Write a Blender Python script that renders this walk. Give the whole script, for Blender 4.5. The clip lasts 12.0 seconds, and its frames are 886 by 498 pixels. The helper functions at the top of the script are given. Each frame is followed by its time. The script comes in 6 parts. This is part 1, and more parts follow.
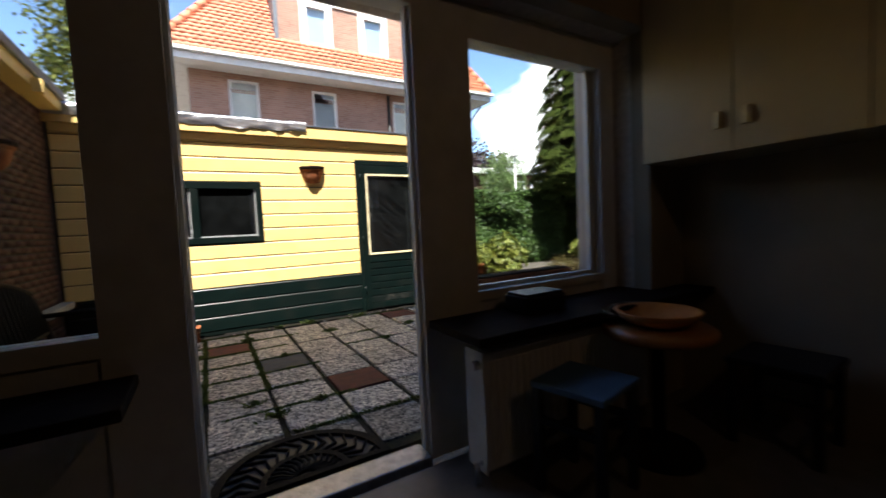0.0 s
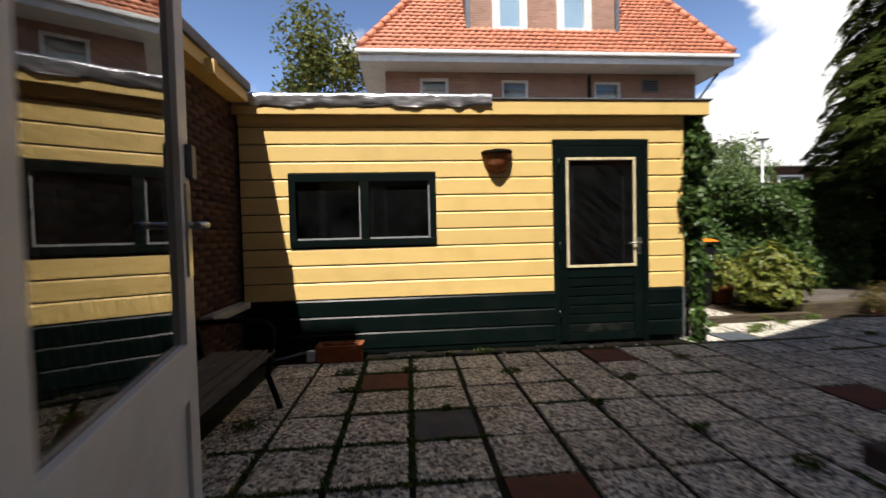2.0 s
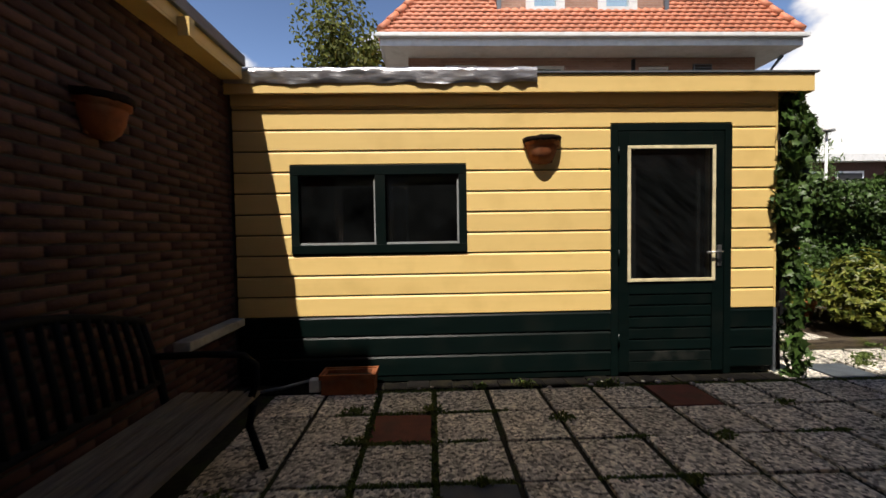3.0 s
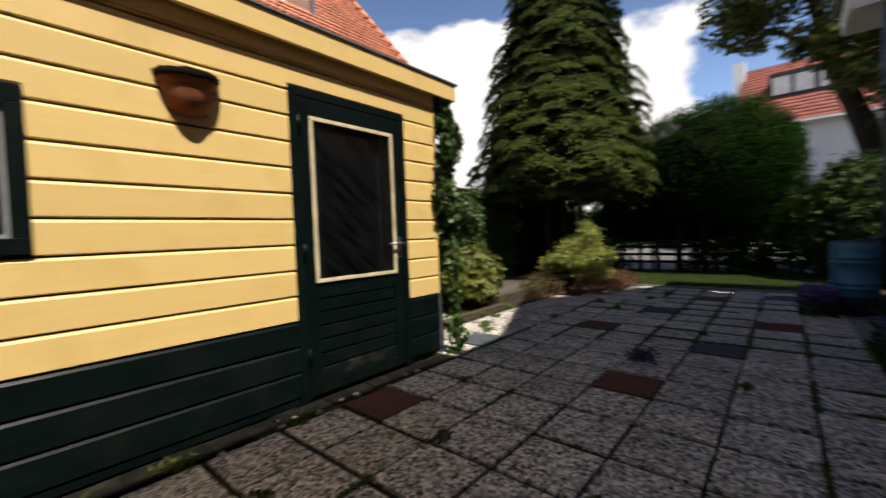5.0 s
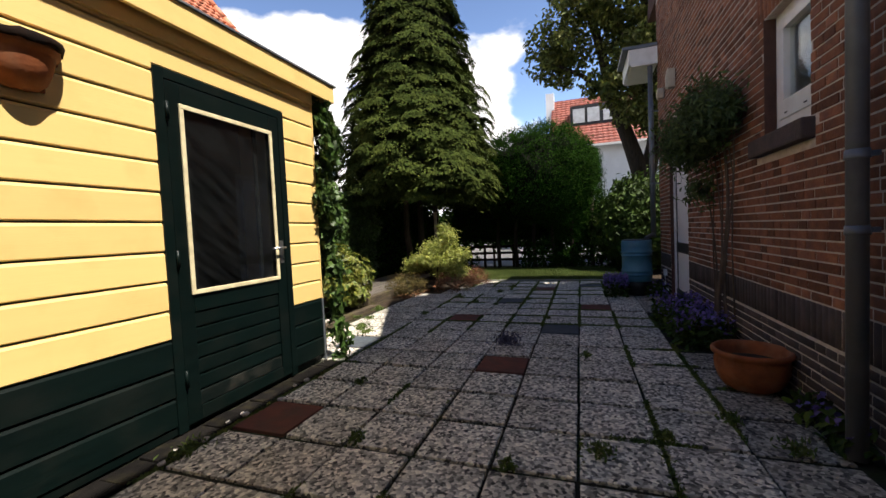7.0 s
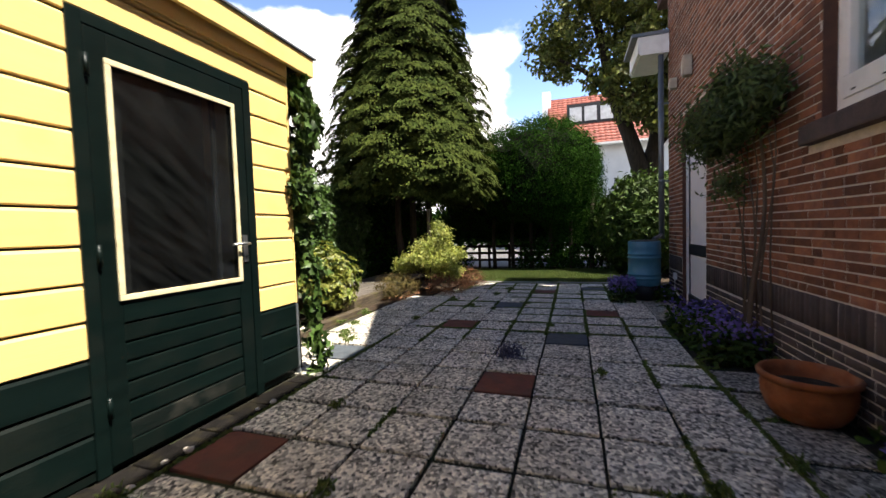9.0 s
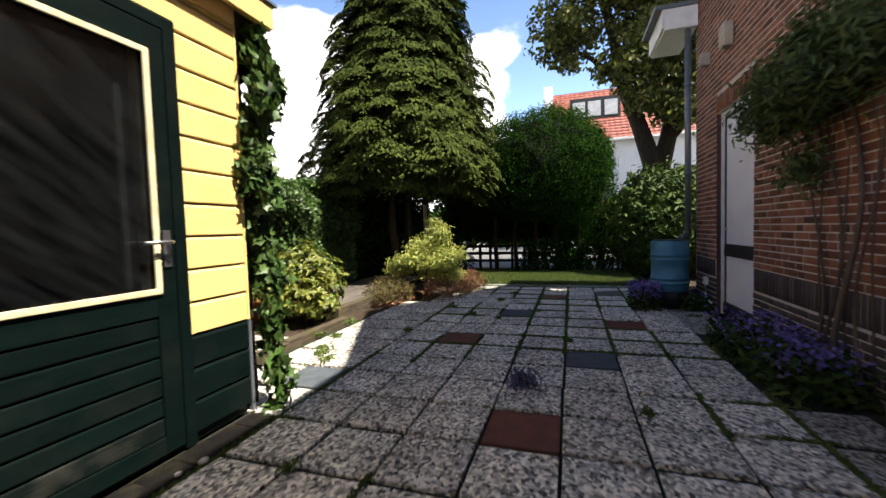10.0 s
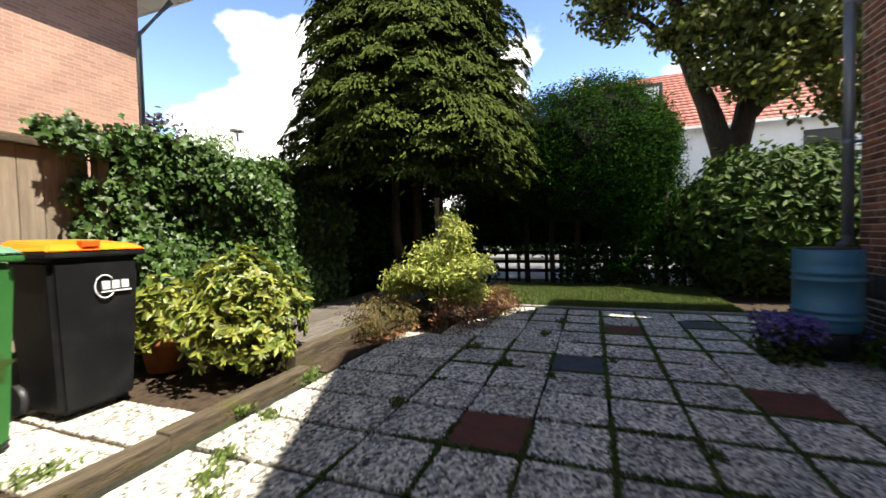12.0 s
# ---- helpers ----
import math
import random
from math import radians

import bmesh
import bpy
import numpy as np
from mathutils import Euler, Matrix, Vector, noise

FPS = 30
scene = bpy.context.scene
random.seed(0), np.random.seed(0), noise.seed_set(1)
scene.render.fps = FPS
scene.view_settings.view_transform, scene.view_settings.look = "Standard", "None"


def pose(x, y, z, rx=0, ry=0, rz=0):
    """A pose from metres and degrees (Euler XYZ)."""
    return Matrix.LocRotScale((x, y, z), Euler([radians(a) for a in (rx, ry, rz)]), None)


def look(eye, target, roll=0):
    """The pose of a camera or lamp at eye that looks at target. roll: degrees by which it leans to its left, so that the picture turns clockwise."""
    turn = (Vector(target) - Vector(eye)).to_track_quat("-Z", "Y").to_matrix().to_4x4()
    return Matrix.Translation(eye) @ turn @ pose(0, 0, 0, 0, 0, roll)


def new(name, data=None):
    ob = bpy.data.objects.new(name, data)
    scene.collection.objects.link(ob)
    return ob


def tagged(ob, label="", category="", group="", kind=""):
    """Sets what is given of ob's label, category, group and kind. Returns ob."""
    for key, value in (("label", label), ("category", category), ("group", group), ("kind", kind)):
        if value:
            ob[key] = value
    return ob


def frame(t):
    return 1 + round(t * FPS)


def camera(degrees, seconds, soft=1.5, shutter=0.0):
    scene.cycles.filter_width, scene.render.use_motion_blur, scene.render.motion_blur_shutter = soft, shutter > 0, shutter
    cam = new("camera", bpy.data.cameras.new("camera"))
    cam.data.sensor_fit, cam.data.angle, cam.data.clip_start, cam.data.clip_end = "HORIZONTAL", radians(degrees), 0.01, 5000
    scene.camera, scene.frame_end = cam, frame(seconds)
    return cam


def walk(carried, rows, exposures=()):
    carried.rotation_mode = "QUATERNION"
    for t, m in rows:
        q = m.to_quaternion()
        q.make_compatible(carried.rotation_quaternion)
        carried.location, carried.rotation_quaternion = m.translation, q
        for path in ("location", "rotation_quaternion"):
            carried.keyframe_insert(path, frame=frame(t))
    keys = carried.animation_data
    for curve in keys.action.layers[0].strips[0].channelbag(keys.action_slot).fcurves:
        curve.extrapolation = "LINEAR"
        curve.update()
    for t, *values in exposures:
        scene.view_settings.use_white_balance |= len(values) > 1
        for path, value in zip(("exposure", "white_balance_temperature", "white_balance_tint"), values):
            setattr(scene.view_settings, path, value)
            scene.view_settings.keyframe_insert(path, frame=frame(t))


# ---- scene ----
cam = camera(95.7, 12.0, soft=1.5, shutter=0.6)
PATH = [
    (0, (0.339, 0.072, 1.26), (1.353, 1.792, 1.144), -2.7),
    (0.5, (0.423, 0.37, 1.262), (1.193, 2.213, 1.16), -2.1),
    (1, (0.458, 0.727, 1.268), (1.037, 2.639, 1.18), -1.6),
    (1.5, (0.543, 1.139, 1.253), (0.95, 3.095, 1.174), -1.2),
    (2, (0.708, 1.56, 1.248), (0.879, 3.552, 1.188), -1.4),
    (2.5, (0.67, 2.008, 1.307), (0.747, 4.005, 1.228), -0.6),
    (2.7, (0.679, 2.151, 1.324), (0.736, 4.149, 1.25), -0.9),
    (4.3, (0.797, 3.017, 1.298), (1.446, 4.905, 1.188), -0.7),
    (4.5, (0.847, 3.128, 1.262), (1.815, 4.876, 1.179), -1.2),
    (5, (0.846, 3.27, 1.184), (2.362, 4.573, 1.117), -2.2),
    (5.5, (0.743, 3.381, 1.209), (2.462, 4.4, 1.123), -2.4),
    (6, (0.654, 3.474, 1.208), (2.44, 4.37, 1.123), -2.5),
    (6.5, (0.583, 3.513, 1.208), (2.439, 4.252, 1.12), -2.6),
    (7, (0.552, 3.516, 1.206), (2.441, 4.167, 1.118), -2.6),
    (9, (1.04, 3.7, 1.179), (2.941, 4.316, 1.086), -1.8),
    (9.5, (1.393, 3.811, 1.182), (3.295, 4.42, 1.084), -1.7),
    (10, (1.785, 3.924, 1.15), (3.688, 4.534, 1.055), -1.7),
    (10.5, (2.236, 4.045, 1.134), (4.136, 4.664, 1.041), -1.7),
    (11, (2.727, 4.228, 1.112), (4.626, 4.85, 1.027), -1.5),
    (11.5, (3.188, 4.374, 1.102), (5.082, 5.011, 1.024), -1.6),
    (12, (3.669, 4.509, 1.114), (5.541, 5.208, 1.042), -1.4),
]

walk(cam, [(t, look(eye, target, roll)) for t, eye, target, roll in PATH], [(0, 1.6, 6400, 10), (0.6, 1.6, 6400, 10), (1.0, 1.45, 6400, 10), (1.5, 0.95, 6500, 10), (2.0, 0.58, 6600, 11), (2.7, 0.32, 6700, 12), (4.3, 0.32, 6700, 12), (5.5, 0.48, 6700, 12), (7.0, 0.92, 6700, 12), (9.0, 1.5, 6800, 11), (10.5, 1.5, 6800, 9), (12, 1.55, 6800, 8)])

# ---------------------------------------------------------------- light
SUN = Vector((0.285, 1.0, -1.85)).normalized()      # the way the sunlight travels
world = bpy.data.worlds.new("sky")
scene.world = world
world.use_nodes = True
wn, wl = world.node_tree.nodes, world.node_tree.links
wn.clear()
sky = wn.new("ShaderNodeTexSky")
sky.sky_type, sky.sun_disc = "NISHITA", False
sky.sun_elevation = math.asin(-SUN.z)
sky.sun_rotation = math.atan2(-SUN.x, -SUN.y)
sky.air_density, sky.dust_density = 1.0, 0.6
co = wn.new("ShaderNodeTexCoord")
mp = wn.new("ShaderNodeMapping")
mp.inputs["Scale"].default_value = (1.0, 1.0, 1.7)
mp.inputs["Location"].default_value = (1.35, 2.1, 0.4)
cl = wn.new("ShaderNodeTexNoise")
cl.inputs["Scale"].default_value, cl.inputs["Detail"].default_value, cl.inputs["Roughness"].default_value = 2.3, 9.0, 0.5
sz = wn.new("ShaderNodeSeparateXYZ")
low = wn.new("ShaderNodeMapRange")          # cumulus crowds towards the horizon, the zenith stays clear
low.inputs[1].default_value, low.inputs[2].default_value, low.inputs[3].default_value, low.inputs[4].default_value = 0.15, 0.72, 0.14, -0.30
ad = wn.new("ShaderNodeMath")
cr = wn.new("ShaderNodeMapRange")
cr.interpolation_type = "SMOOTHSTEP"
cr.inputs[1].default_value, cr.inputs[2].default_value = 0.485, 0.55
haze = wn.new("ShaderNodeMapRange")
haze.inputs[1].default_value, haze.inputs[2].default_value, haze.inputs[3].default_value, haze.inputs[4].default_value = 0.0, 0.85, 3.1, 0.85
tint = wn.new("ShaderNodeVectorMath")      # clear washed air after showers
tint.operation = "MULTIPLY"
tint.inputs[1].default_value = (1.0, 1.07, 1.22)
glow = wn.new("ShaderNodeVectorMath")
glow.operation = "SCALE"
mixc = wn.new("ShaderNodeMix")
mixc.data_type = "RGBA"
mixc.inputs[7].default_value = (17.5, 17.3, 16.9, 1)
bg = wn.new("ShaderNodeBackground")
bg.inputs["Strength"].default_value = 0.05
wo = wn.new("ShaderNodeOutputWorld")
wl.new(co.outputs["Generated"], mp.inputs["Vector"])
wl.new(co.outputs["Generated"], sz.inputs[0])
wl.new(mp.outputs["Vector"], cl.inputs["Vector"])
wl.new(sz.outputs[2], low.inputs[0])
wl.new(sz.outputs[2], haze.inputs[0])
wl.new(cl.outputs["Fac"], ad.inputs[0])
wl.new(low.outputs[0], ad.inputs[1])
wl.new(ad.outputs[0], cr.inputs[0])
wl.new(cr.outputs[0], mixc.inputs["Factor"])
wl.new(sky.outputs["Color"], tint.inputs[0])
wl.new(tint.outputs[0], glow.inputs[0])
wl.new(haze.outputs[0], glow.inputs["Scale"])
wl.new(glow.outputs[0], mixc.inputs[6])
wl.new(mixc.outputs[2], bg.inputs["Color"])
wl.new(bg.outputs["Background"], wo.inputs["Surface"])
sun = new("sun", bpy.data.lights.new("sun", "SUN"))
sun.data.energy, sun.data.angle, sun.data.color = 5.0, radians(0.5), (1.0, 0.95, 0.87)
sun.matrix_world = look((0, 0, 30), Vector((0, 0, 30)) + SUN)


# ---------------------------------------------------------------- materials
def material(name, base, second=None, scale=8.0, rough=0.7, metal=0.0, bump=0.0, bump_scale=60.0, spread=0.0, stain=None, stain_scale=2.0, stain_amount=0.5, island=False, trans=0.0, stretch=(1, 1, 1), spec=0.5):
    """A painted, worn or natural surface: base colour with a second tone in grain, stains at a larger scale and fine relief."""
    m = bpy.data.materials.new(name)
    m.use_nodes = True
    n, l = m.node_tree.nodes, m.node_tree.links
    p = n["Principled BSDF"]
    tc = n.new("ShaderNodeTexCoord")
    mp_ = n.new("ShaderNodeMapping")
    mp_.inputs["Scale"].default_value = stretch
    oi = n.new("ShaderNodeObjectInfo")
    sh = n.new("ShaderNodeVectorMath")
    sh.operation = "MULTIPLY_ADD"
    sh.inputs[1].default_value = (17.0, 31.0, 23.0)
    l.new(oi.outputs["Random"], sh.inputs[0])
    l.new(tc.outputs["Object"], sh.inputs[2])
    l.new(sh.outputs[0], mp_.inputs["Vector"])
    g = n.new("ShaderNodeTexNoise")
    g.inputs["Scale"].default_value, g.inputs["Detail"].default_value, g.inputs["Roughness"].default_value = scale, 8.0, 0.6
    l.new(mp_.outputs["Vector"], g.inputs["Vector"])
    col = n.new("ShaderNodeMix")
    col.data_type = "RGBA"
    col.inputs[6].default_value = (*base, 1)
    col.inputs[7].default_value = (*(second or [c * 0.75 for c in base]), 1)
    rr = n.new("ShaderNodeMapRange")
    rr.inputs[1].default_value, rr.inputs[2].default_value = 0.35, 0.65
    l.new(g.outputs["Fac"], rr.inputs[0])
    l.new(rr.outputs[0], col.inputs["Factor"])
    out = col.outputs[2]
    if stain:
        s = n.new("ShaderNodeTexNoise")
        s.inputs["Scale"].default_value, s.inputs["Detail"].default_value = stain_scale, 6.0
        l.new(sh.outputs[0], s.inputs["Vector"])
        sr = n.new("ShaderNodeMapRange")
        sr.inputs[1].default_value, sr.inputs[2].default_value, sr.inputs[4].default_value = 0.5, 0.72, stain_amount
        l.new(s.outputs["Fac"], sr.inputs[0])
        sm = n.new("ShaderNodeMix")
        sm.data_type = "RGBA"
        sm.inputs[7].default_value = (*stain, 1)
        l.new(sr.outputs[0], sm.inputs["Factor"])
        l.new(out, sm.inputs[6])
        out = sm.outputs[2]
    if spread:
        ge = n.new("ShaderNodeNewGeometry")
        hs = n.new("ShaderNodeHueSaturation")
        vr = n.new("ShaderNodeMapRange")
        vr.inputs[3].default_value, vr.inputs[4].default_value = 1 - spread, 1 + spread
        l.new(ge.outputs["Random Per Island"] if island else oi.outputs["Random"], vr.inputs[0])
        l.new(vr.outputs[0], hs.inputs["Value"])
        l.new(out, hs.inputs["Color"])
        out = hs.outputs["Color"]
    l.new(out, p.inputs["Base Color"])
    p.inputs["Roughness"].default_value, p.inputs["Metallic"].default_value = rough, metal
    p.inputs["Specular IOR Level"].default_value = spec * (0.4 if rough >= 0.75 else 1.0)
    if bump:
        b = n.new("ShaderNodeTexNoise")
        b.inputs["Scale"].default_value, b.inputs["Detail"].default_value = bump_scale, 5.0
        l.new(mp_.outputs["Vector"], b.inputs["Vector"])
        bu = n.new("ShaderNodeBump")
        bu.inputs["Strength"].default_value, bu.inputs["Distance"].default_value = bump, 0.01
        l.new(b.outputs["Fac"], bu.inputs["Height"])
        l.new(bu.outputs["Normal"], p.inputs["Normal"])
    if trans:
        t_ = n.new("ShaderNodeBsdfTranslucent")
        ms = n.new("ShaderNodeMixShader")
        ms.inputs[0].default_value = trans
        l.new(out, t_.inputs["Color"])
        l.new(p.outputs[0], ms.inputs[1])
        l.new(t_.outputs[0], ms.inputs[2])
        l.new(ms.outputs[0], n["Material Output"].inputs["Surface"])
    return m


def aggregate(name, dark, light):
    """Exposed-aggregate concrete: pale and dark pebbles in grey cement."""
    m = bpy.data.materials.new(name)
    m.use_nodes = True
    n, l = m.node_tree.nodes, m.node_tree.links
    p = n["Principled BSDF"]
    tc, oi = n.new("ShaderNodeTexCoord"), n.new("ShaderNodeObjectInfo")
    sh = n.new("ShaderNodeVectorMath")
    sh.operation = "MULTIPLY_ADD"
    sh.inputs[1].default_value = (19.0, 7.0, 3.0)
    l.new(oi.outputs["Random"], sh.inputs[0])
    l.new(tc.outputs["Object"], sh.inputs[2])
    v = n.new("ShaderNodeTexVoronoi")
    v.inputs["Scale"].default_value = 54.0
    l.new(sh.outputs[0], v.inputs["Vector"])
    sep = n.new("ShaderNodeSeparateColor")
    l.new(v.outputs["Color"], sep.inputs[0])
    ramp = n.new("ShaderNodeValToRGB")
    e = ramp.color_ramp.elements
    e[0].position, e[0].color = 0.0, (*dark, 1)
    e[1].position, e[1].color = 1.0, (*light, 1)
    mid = e.new(0.42)
    mid.color = (*[(a * 0.62 + b * 0.38) for a, b in zip(dark, light)], 1)
    l.new(sep.outputs[0], ramp.inputs[0])
    big = n.new("ShaderNodeTexNoise")
    big.inputs["Scale"].default_value, big.inputs["Detail"].default_value = 5.0, 6.0
    l.new(sh.outputs[0], big.inputs["Vector"])
    hs = n.new("ShaderNodeHueSaturation")
    va = n.new("ShaderNodeMath")
    va.operation = "MULTIPLY_ADD"
    va.inputs[1].default_value, va.inputs[2].default_value = 0.9, 0.42
    l.new(big.outputs["Fac"], va.inputs[0])
    vb = n.new("ShaderNodeMath")
    vb.operation = "MULTIPLY_ADD"
    vb.inputs[1].default_value = 0.25
    l.new(oi.outputs["Random"], vb.inputs[0])
    l.new(va.outputs[0], vb.inputs[2])
    l.new(vb.outputs[0], hs.inputs["Value"])
    l.new(ramp.outputs[0], hs.inputs["Color"])
    l.new(hs.outputs[0], p.inputs["Base Color"])
    p.inputs["Roughness"].default_value = 0.75
    bu = n.new("ShaderNodeBump")
    bu.inputs["Strength"].default_value, bu.inputs["Distance"].default_value = 0.9, 0.006
    bu.invert = True
    l.new(v.outputs["Distance"], bu.inputs["Height"])
    l.new(bu.outputs[0], p.inputs["Normal"])
    return m


def brickwork(name, a, b, mortar, length=0.21, height=0.0625):
    """Brick wall seen from afar, in the x-z or y-z plane."""
    m = bpy.data.materials.new(name)
    m.use_nodes = True
    n, l = m.node_tree.nodes, m.node_tree.links
    p = n["Principled BSDF"]
    tc = n.new("ShaderNodeTexCoord")
    sx = n.new("ShaderNodeSeparateXYZ")
    l.new(tc.outputs["Object"], sx.inputs[0])
    ad = n.new("ShaderNodeMath")
    l.new(sx.outputs[0], ad.inputs[0])
    l.new(sx.outputs[1], ad.inputs[1])
    cx = n.new("ShaderNodeCombineXYZ")
    l.new(ad.outputs[0], cx.inputs[0])
    l.new(sx.outputs[2], cx.inputs[1])
    br = n.new("ShaderNodeTexBrick")
    br.inputs["Scale"].default_value = 1.0
    br.inputs["Brick Width"].default_value, br.inputs["Row Height"].default_value = length, height
    br.inputs["Mortar Size"].default_value = 0.006
    br.inputs["Color1"].default_value, br.inputs["Color2"].default_value, br.inputs["Mortar"].default_value = (*a, 1), (*b, 1), (*mortar, 1)
    l.new(cx.outputs[0], br.inputs["Vector"])
    no = n.new("ShaderNodeTexNoise")
    no.inputs["Scale"].default_value, no.inputs["Detail"].default_value = 1.3, 7.0
    l.new(tc.outputs["Object"], no.inputs["Vector"])
    hs = n.new("ShaderNodeHueSaturation")
    ma = n.new("ShaderNodeMath")
    ma.operation = "MULTIPLY_ADD"
    ma.inputs[1].default_value, ma.inputs[2].default_value = 0.8, 0.6
    l.new(no.outputs["Fac"], ma.inputs[0])
    l.new(ma.outputs[0], hs.inputs["Value"])
    l.new(br.outputs["Color"], hs.inputs["Color"])
    l.new(hs.outputs[0], p.inputs["Base Color"])
    p.inputs["Roughness"].default_value = 0.85
    bu = n.new("ShaderNodeBump")
    bu.inputs["Strength"].default_value, bu.inputs["Distance"].default_value, bu.invert = 0.6, 0.008, True
    l.new(br.outputs["Fac"], bu.inputs["Height"])
    l.new(bu.outputs[0], p.inputs["Normal"])
    return m


def glass(name, tint=(0.93, 0.96, 0.95), rough=0.0, dust=0.0, power=5.0, rise=0.9, base=0.045, streaks=False):
    """A clear pane: transparent, with mirror gloss that grows towards grazing angles, and a little dust."""
    m = bpy.data.materials.new(name)
    m.use_nodes = True
    n, l = m.node_tree.nodes, m.node_tree.links
    n.remove(n["Principled BSDF"])
    tr, gl, mx, lw = n.new("ShaderNodeBsdfTransparent"), n.new("ShaderNodeBsdfGlossy"), n.new("ShaderNodeMixShader"), n.new("ShaderNodeLayerWeight")
    tr.inputs[0].default_value = (*tint, 1)
    gl.inputs["Roughness"].default_value = rough
    po, k = n.new("ShaderNodeMath"), n.new("ShaderNodeMath")
    po.operation, k.operation = "POWER", "MULTIPLY_ADD"
    po.inputs[1].default_value = power
    k.inputs[1].default_value, k.inputs[2].default_value = rise, base
    l.new(lw.outputs["Facing"], po.inputs[0])
    l.new(po.outputs[0], k.inputs[0])
    l.new(k.outputs[0], mx.inputs[0])
    l.new(gl.outputs[0], mx.inputs[2])
    if dust:
        di, md, no = n.new("ShaderNodeBsdfDiffuse"), n.new("ShaderNodeMixShader"), n.new("ShaderNodeTexNoise")
        di.inputs[0].default_value = (0.45, 0.49, 0.5, 1)
        no.inputs["Scale"].default_value, no.inputs["Detail"].default_value = 3.0, 8.0
        sc = n.new("ShaderNodeMath")
        sc.operation = "MULTIPLY"
        sc.inputs[1].default_value = dust
        tc, rot = n.new("ShaderNodeTexCoord"), n.new("ShaderNodeMapping")
        if streaks:             # diagonal streaks in the dust, painted for reflections in the pane
            rot.inputs["Rotation"].default_value = (0.0, radians(38), 0.0)
            rot.vector_type = "TEXTURE"
            rot.inputs["Scale"].default_value = (1.0, 1.0, 0.16)
        cut = n.new("ShaderNodeMapRange")
        cut.inputs[1].default_value, cut.inputs[2].default_value = 0.25, 0.8
        l.new(tc.outputs["Object"], rot.inputs["Vector"])
        l.new(rot.outputs["Vector"], no.inputs["Vector"])
        l.new(no.outputs["Fac"], cut.inputs[0])
        l.new(cut.outputs[0], sc.inputs[0])
        l.new(sc.outputs[0], md.inputs[0])
        l.new(tr.outputs[0], md.inputs[1])
        l.new(di.outputs[0], md.inputs[2])
        l.new(md.outputs[0], mx.inputs[1])
    else:
        l.new(tr.outputs[0], mx.inputs[1])
    l.new(mx.outputs[0], n["Material Output"].inputs["Surface"])
    return m


YELLOW = material("yellow paint", (0.80, 0.565, 0.21), (0.77, 0.545, 0.2), 5, 0.5, bump=0.05, bump_scale=40, stain=(0.52, 0.34, 0.10), stain_scale=3.5, stain_amount=0.28, spread=0.04, stretch=(0.3, 1, 4))
GREEN = material("dark green paint", (0.0018, 0.0052, 0.0046), (0.0026, 0.0072, 0.0063), 6, 0.34, spec=0.22, bump=0.08, bump_scale=30, stain=(0.018, 0.018, 0.015), stain_scale=4, stain_amount=0.25, spread=0.12, stretch=(0.4, 1, 3))
GREEN_WORN = material("scuffed dark green paint", (0.003, 0.0065, 0.0058), (0.007, 0.0095, 0.0085), 7, 0.42, spec=0.22, bump=0.2, bump_scale=40, stain=(0.05, 0.047, 0.04), stain_scale=5, stain_amount=0.5, stretch=(0.6, 1, 2.5))
CREAM = material("cream bead paint", (0.78, 0.68, 0.42), None, 20, 0.5, bump=0.1, stain=(0.35, 0.28, 0.15), stain_scale=9, stain_amount=0.5)
WHITE = material("white frame paint", (0.78, 0.78, 0.76), (0.72, 0.72, 0.70), 9, 0.45, bump=0.08, bump_scale=50, stain=(0.45, 0.44, 0.40), stain_scale=4, stain_amount=0.4)
CLEANWHITE = material("clean white panel", (0.86, 0.86, 0.87), (0.82, 0.82, 0.83), 4, 0.4, bump=0.04, stain=(0.7, 0.69, 0.66), stain_scale=3, stain_amount=0.4)
SKY_REFLECTION = material("painted sky reflection", (0.38, 0.50, 0.68), (0.45, 0.57, 0.74), 3, 0.6)
PLASTER = material("white plaster", (0.62, 0.60, 0.55), (0.56, 0.54, 0.5), 3, 0.9, bump=0.2, bump_scale=80)
DARKWOOD = material("dark stained wood", (0.022, 0.014, 0.010), (0.014, 0.009, 0.007), 7, 0.8, spec=0.15, bump=0.2, stretch=(1, 6, 6))
SOIL = material("soil with leaf litter", (0.022, 0.016, 0.011), (0.06, 0.04, 0.025), 22, 0.95, bump=0.9, bump_scale=35)
SANDJOINT = material("mossy joint sand", (0.016, 0.016, 0.011), (0.03, 0.028, 0.02), 30, 0.95, bump=0.6, bump_scale=90, stain=(0.03, 0.05, 0.012), stain_scale=5, stain_amount=0.8)
TILE = aggregate("exposed aggregate paving", (0.032, 0.029, 0.024), (0.94, 0.87, 0.74))
TILE_DIRT_SHADE = aggregate("soiled, shade-darkened aggregate paving", (0.022, 0.021, 0.017), (0.52, 0.48, 0.40))
TILE_RED = material("red concrete tile", (0.17, 0.065, 0.045), (0.12, 0.05, 0.04), 9, 0.8, bump=0.3, bump_scale=80, stain=(0.08, 0.06, 0.045), stain_scale=6, stain_amount=0.6)
TILE_GREY = material("slate grey concrete tile", (0.085, 0.10, 0.115), (0.06, 0.07, 0.08), 9, 0.75, bump=0.3, bump_scale=80, stain=(0.12, 0.12, 0.11), stain_scale=6, stain_amount=0.5)
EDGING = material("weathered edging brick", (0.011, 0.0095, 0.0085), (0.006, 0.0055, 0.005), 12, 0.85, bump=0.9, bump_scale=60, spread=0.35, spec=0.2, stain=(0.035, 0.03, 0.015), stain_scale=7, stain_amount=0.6)
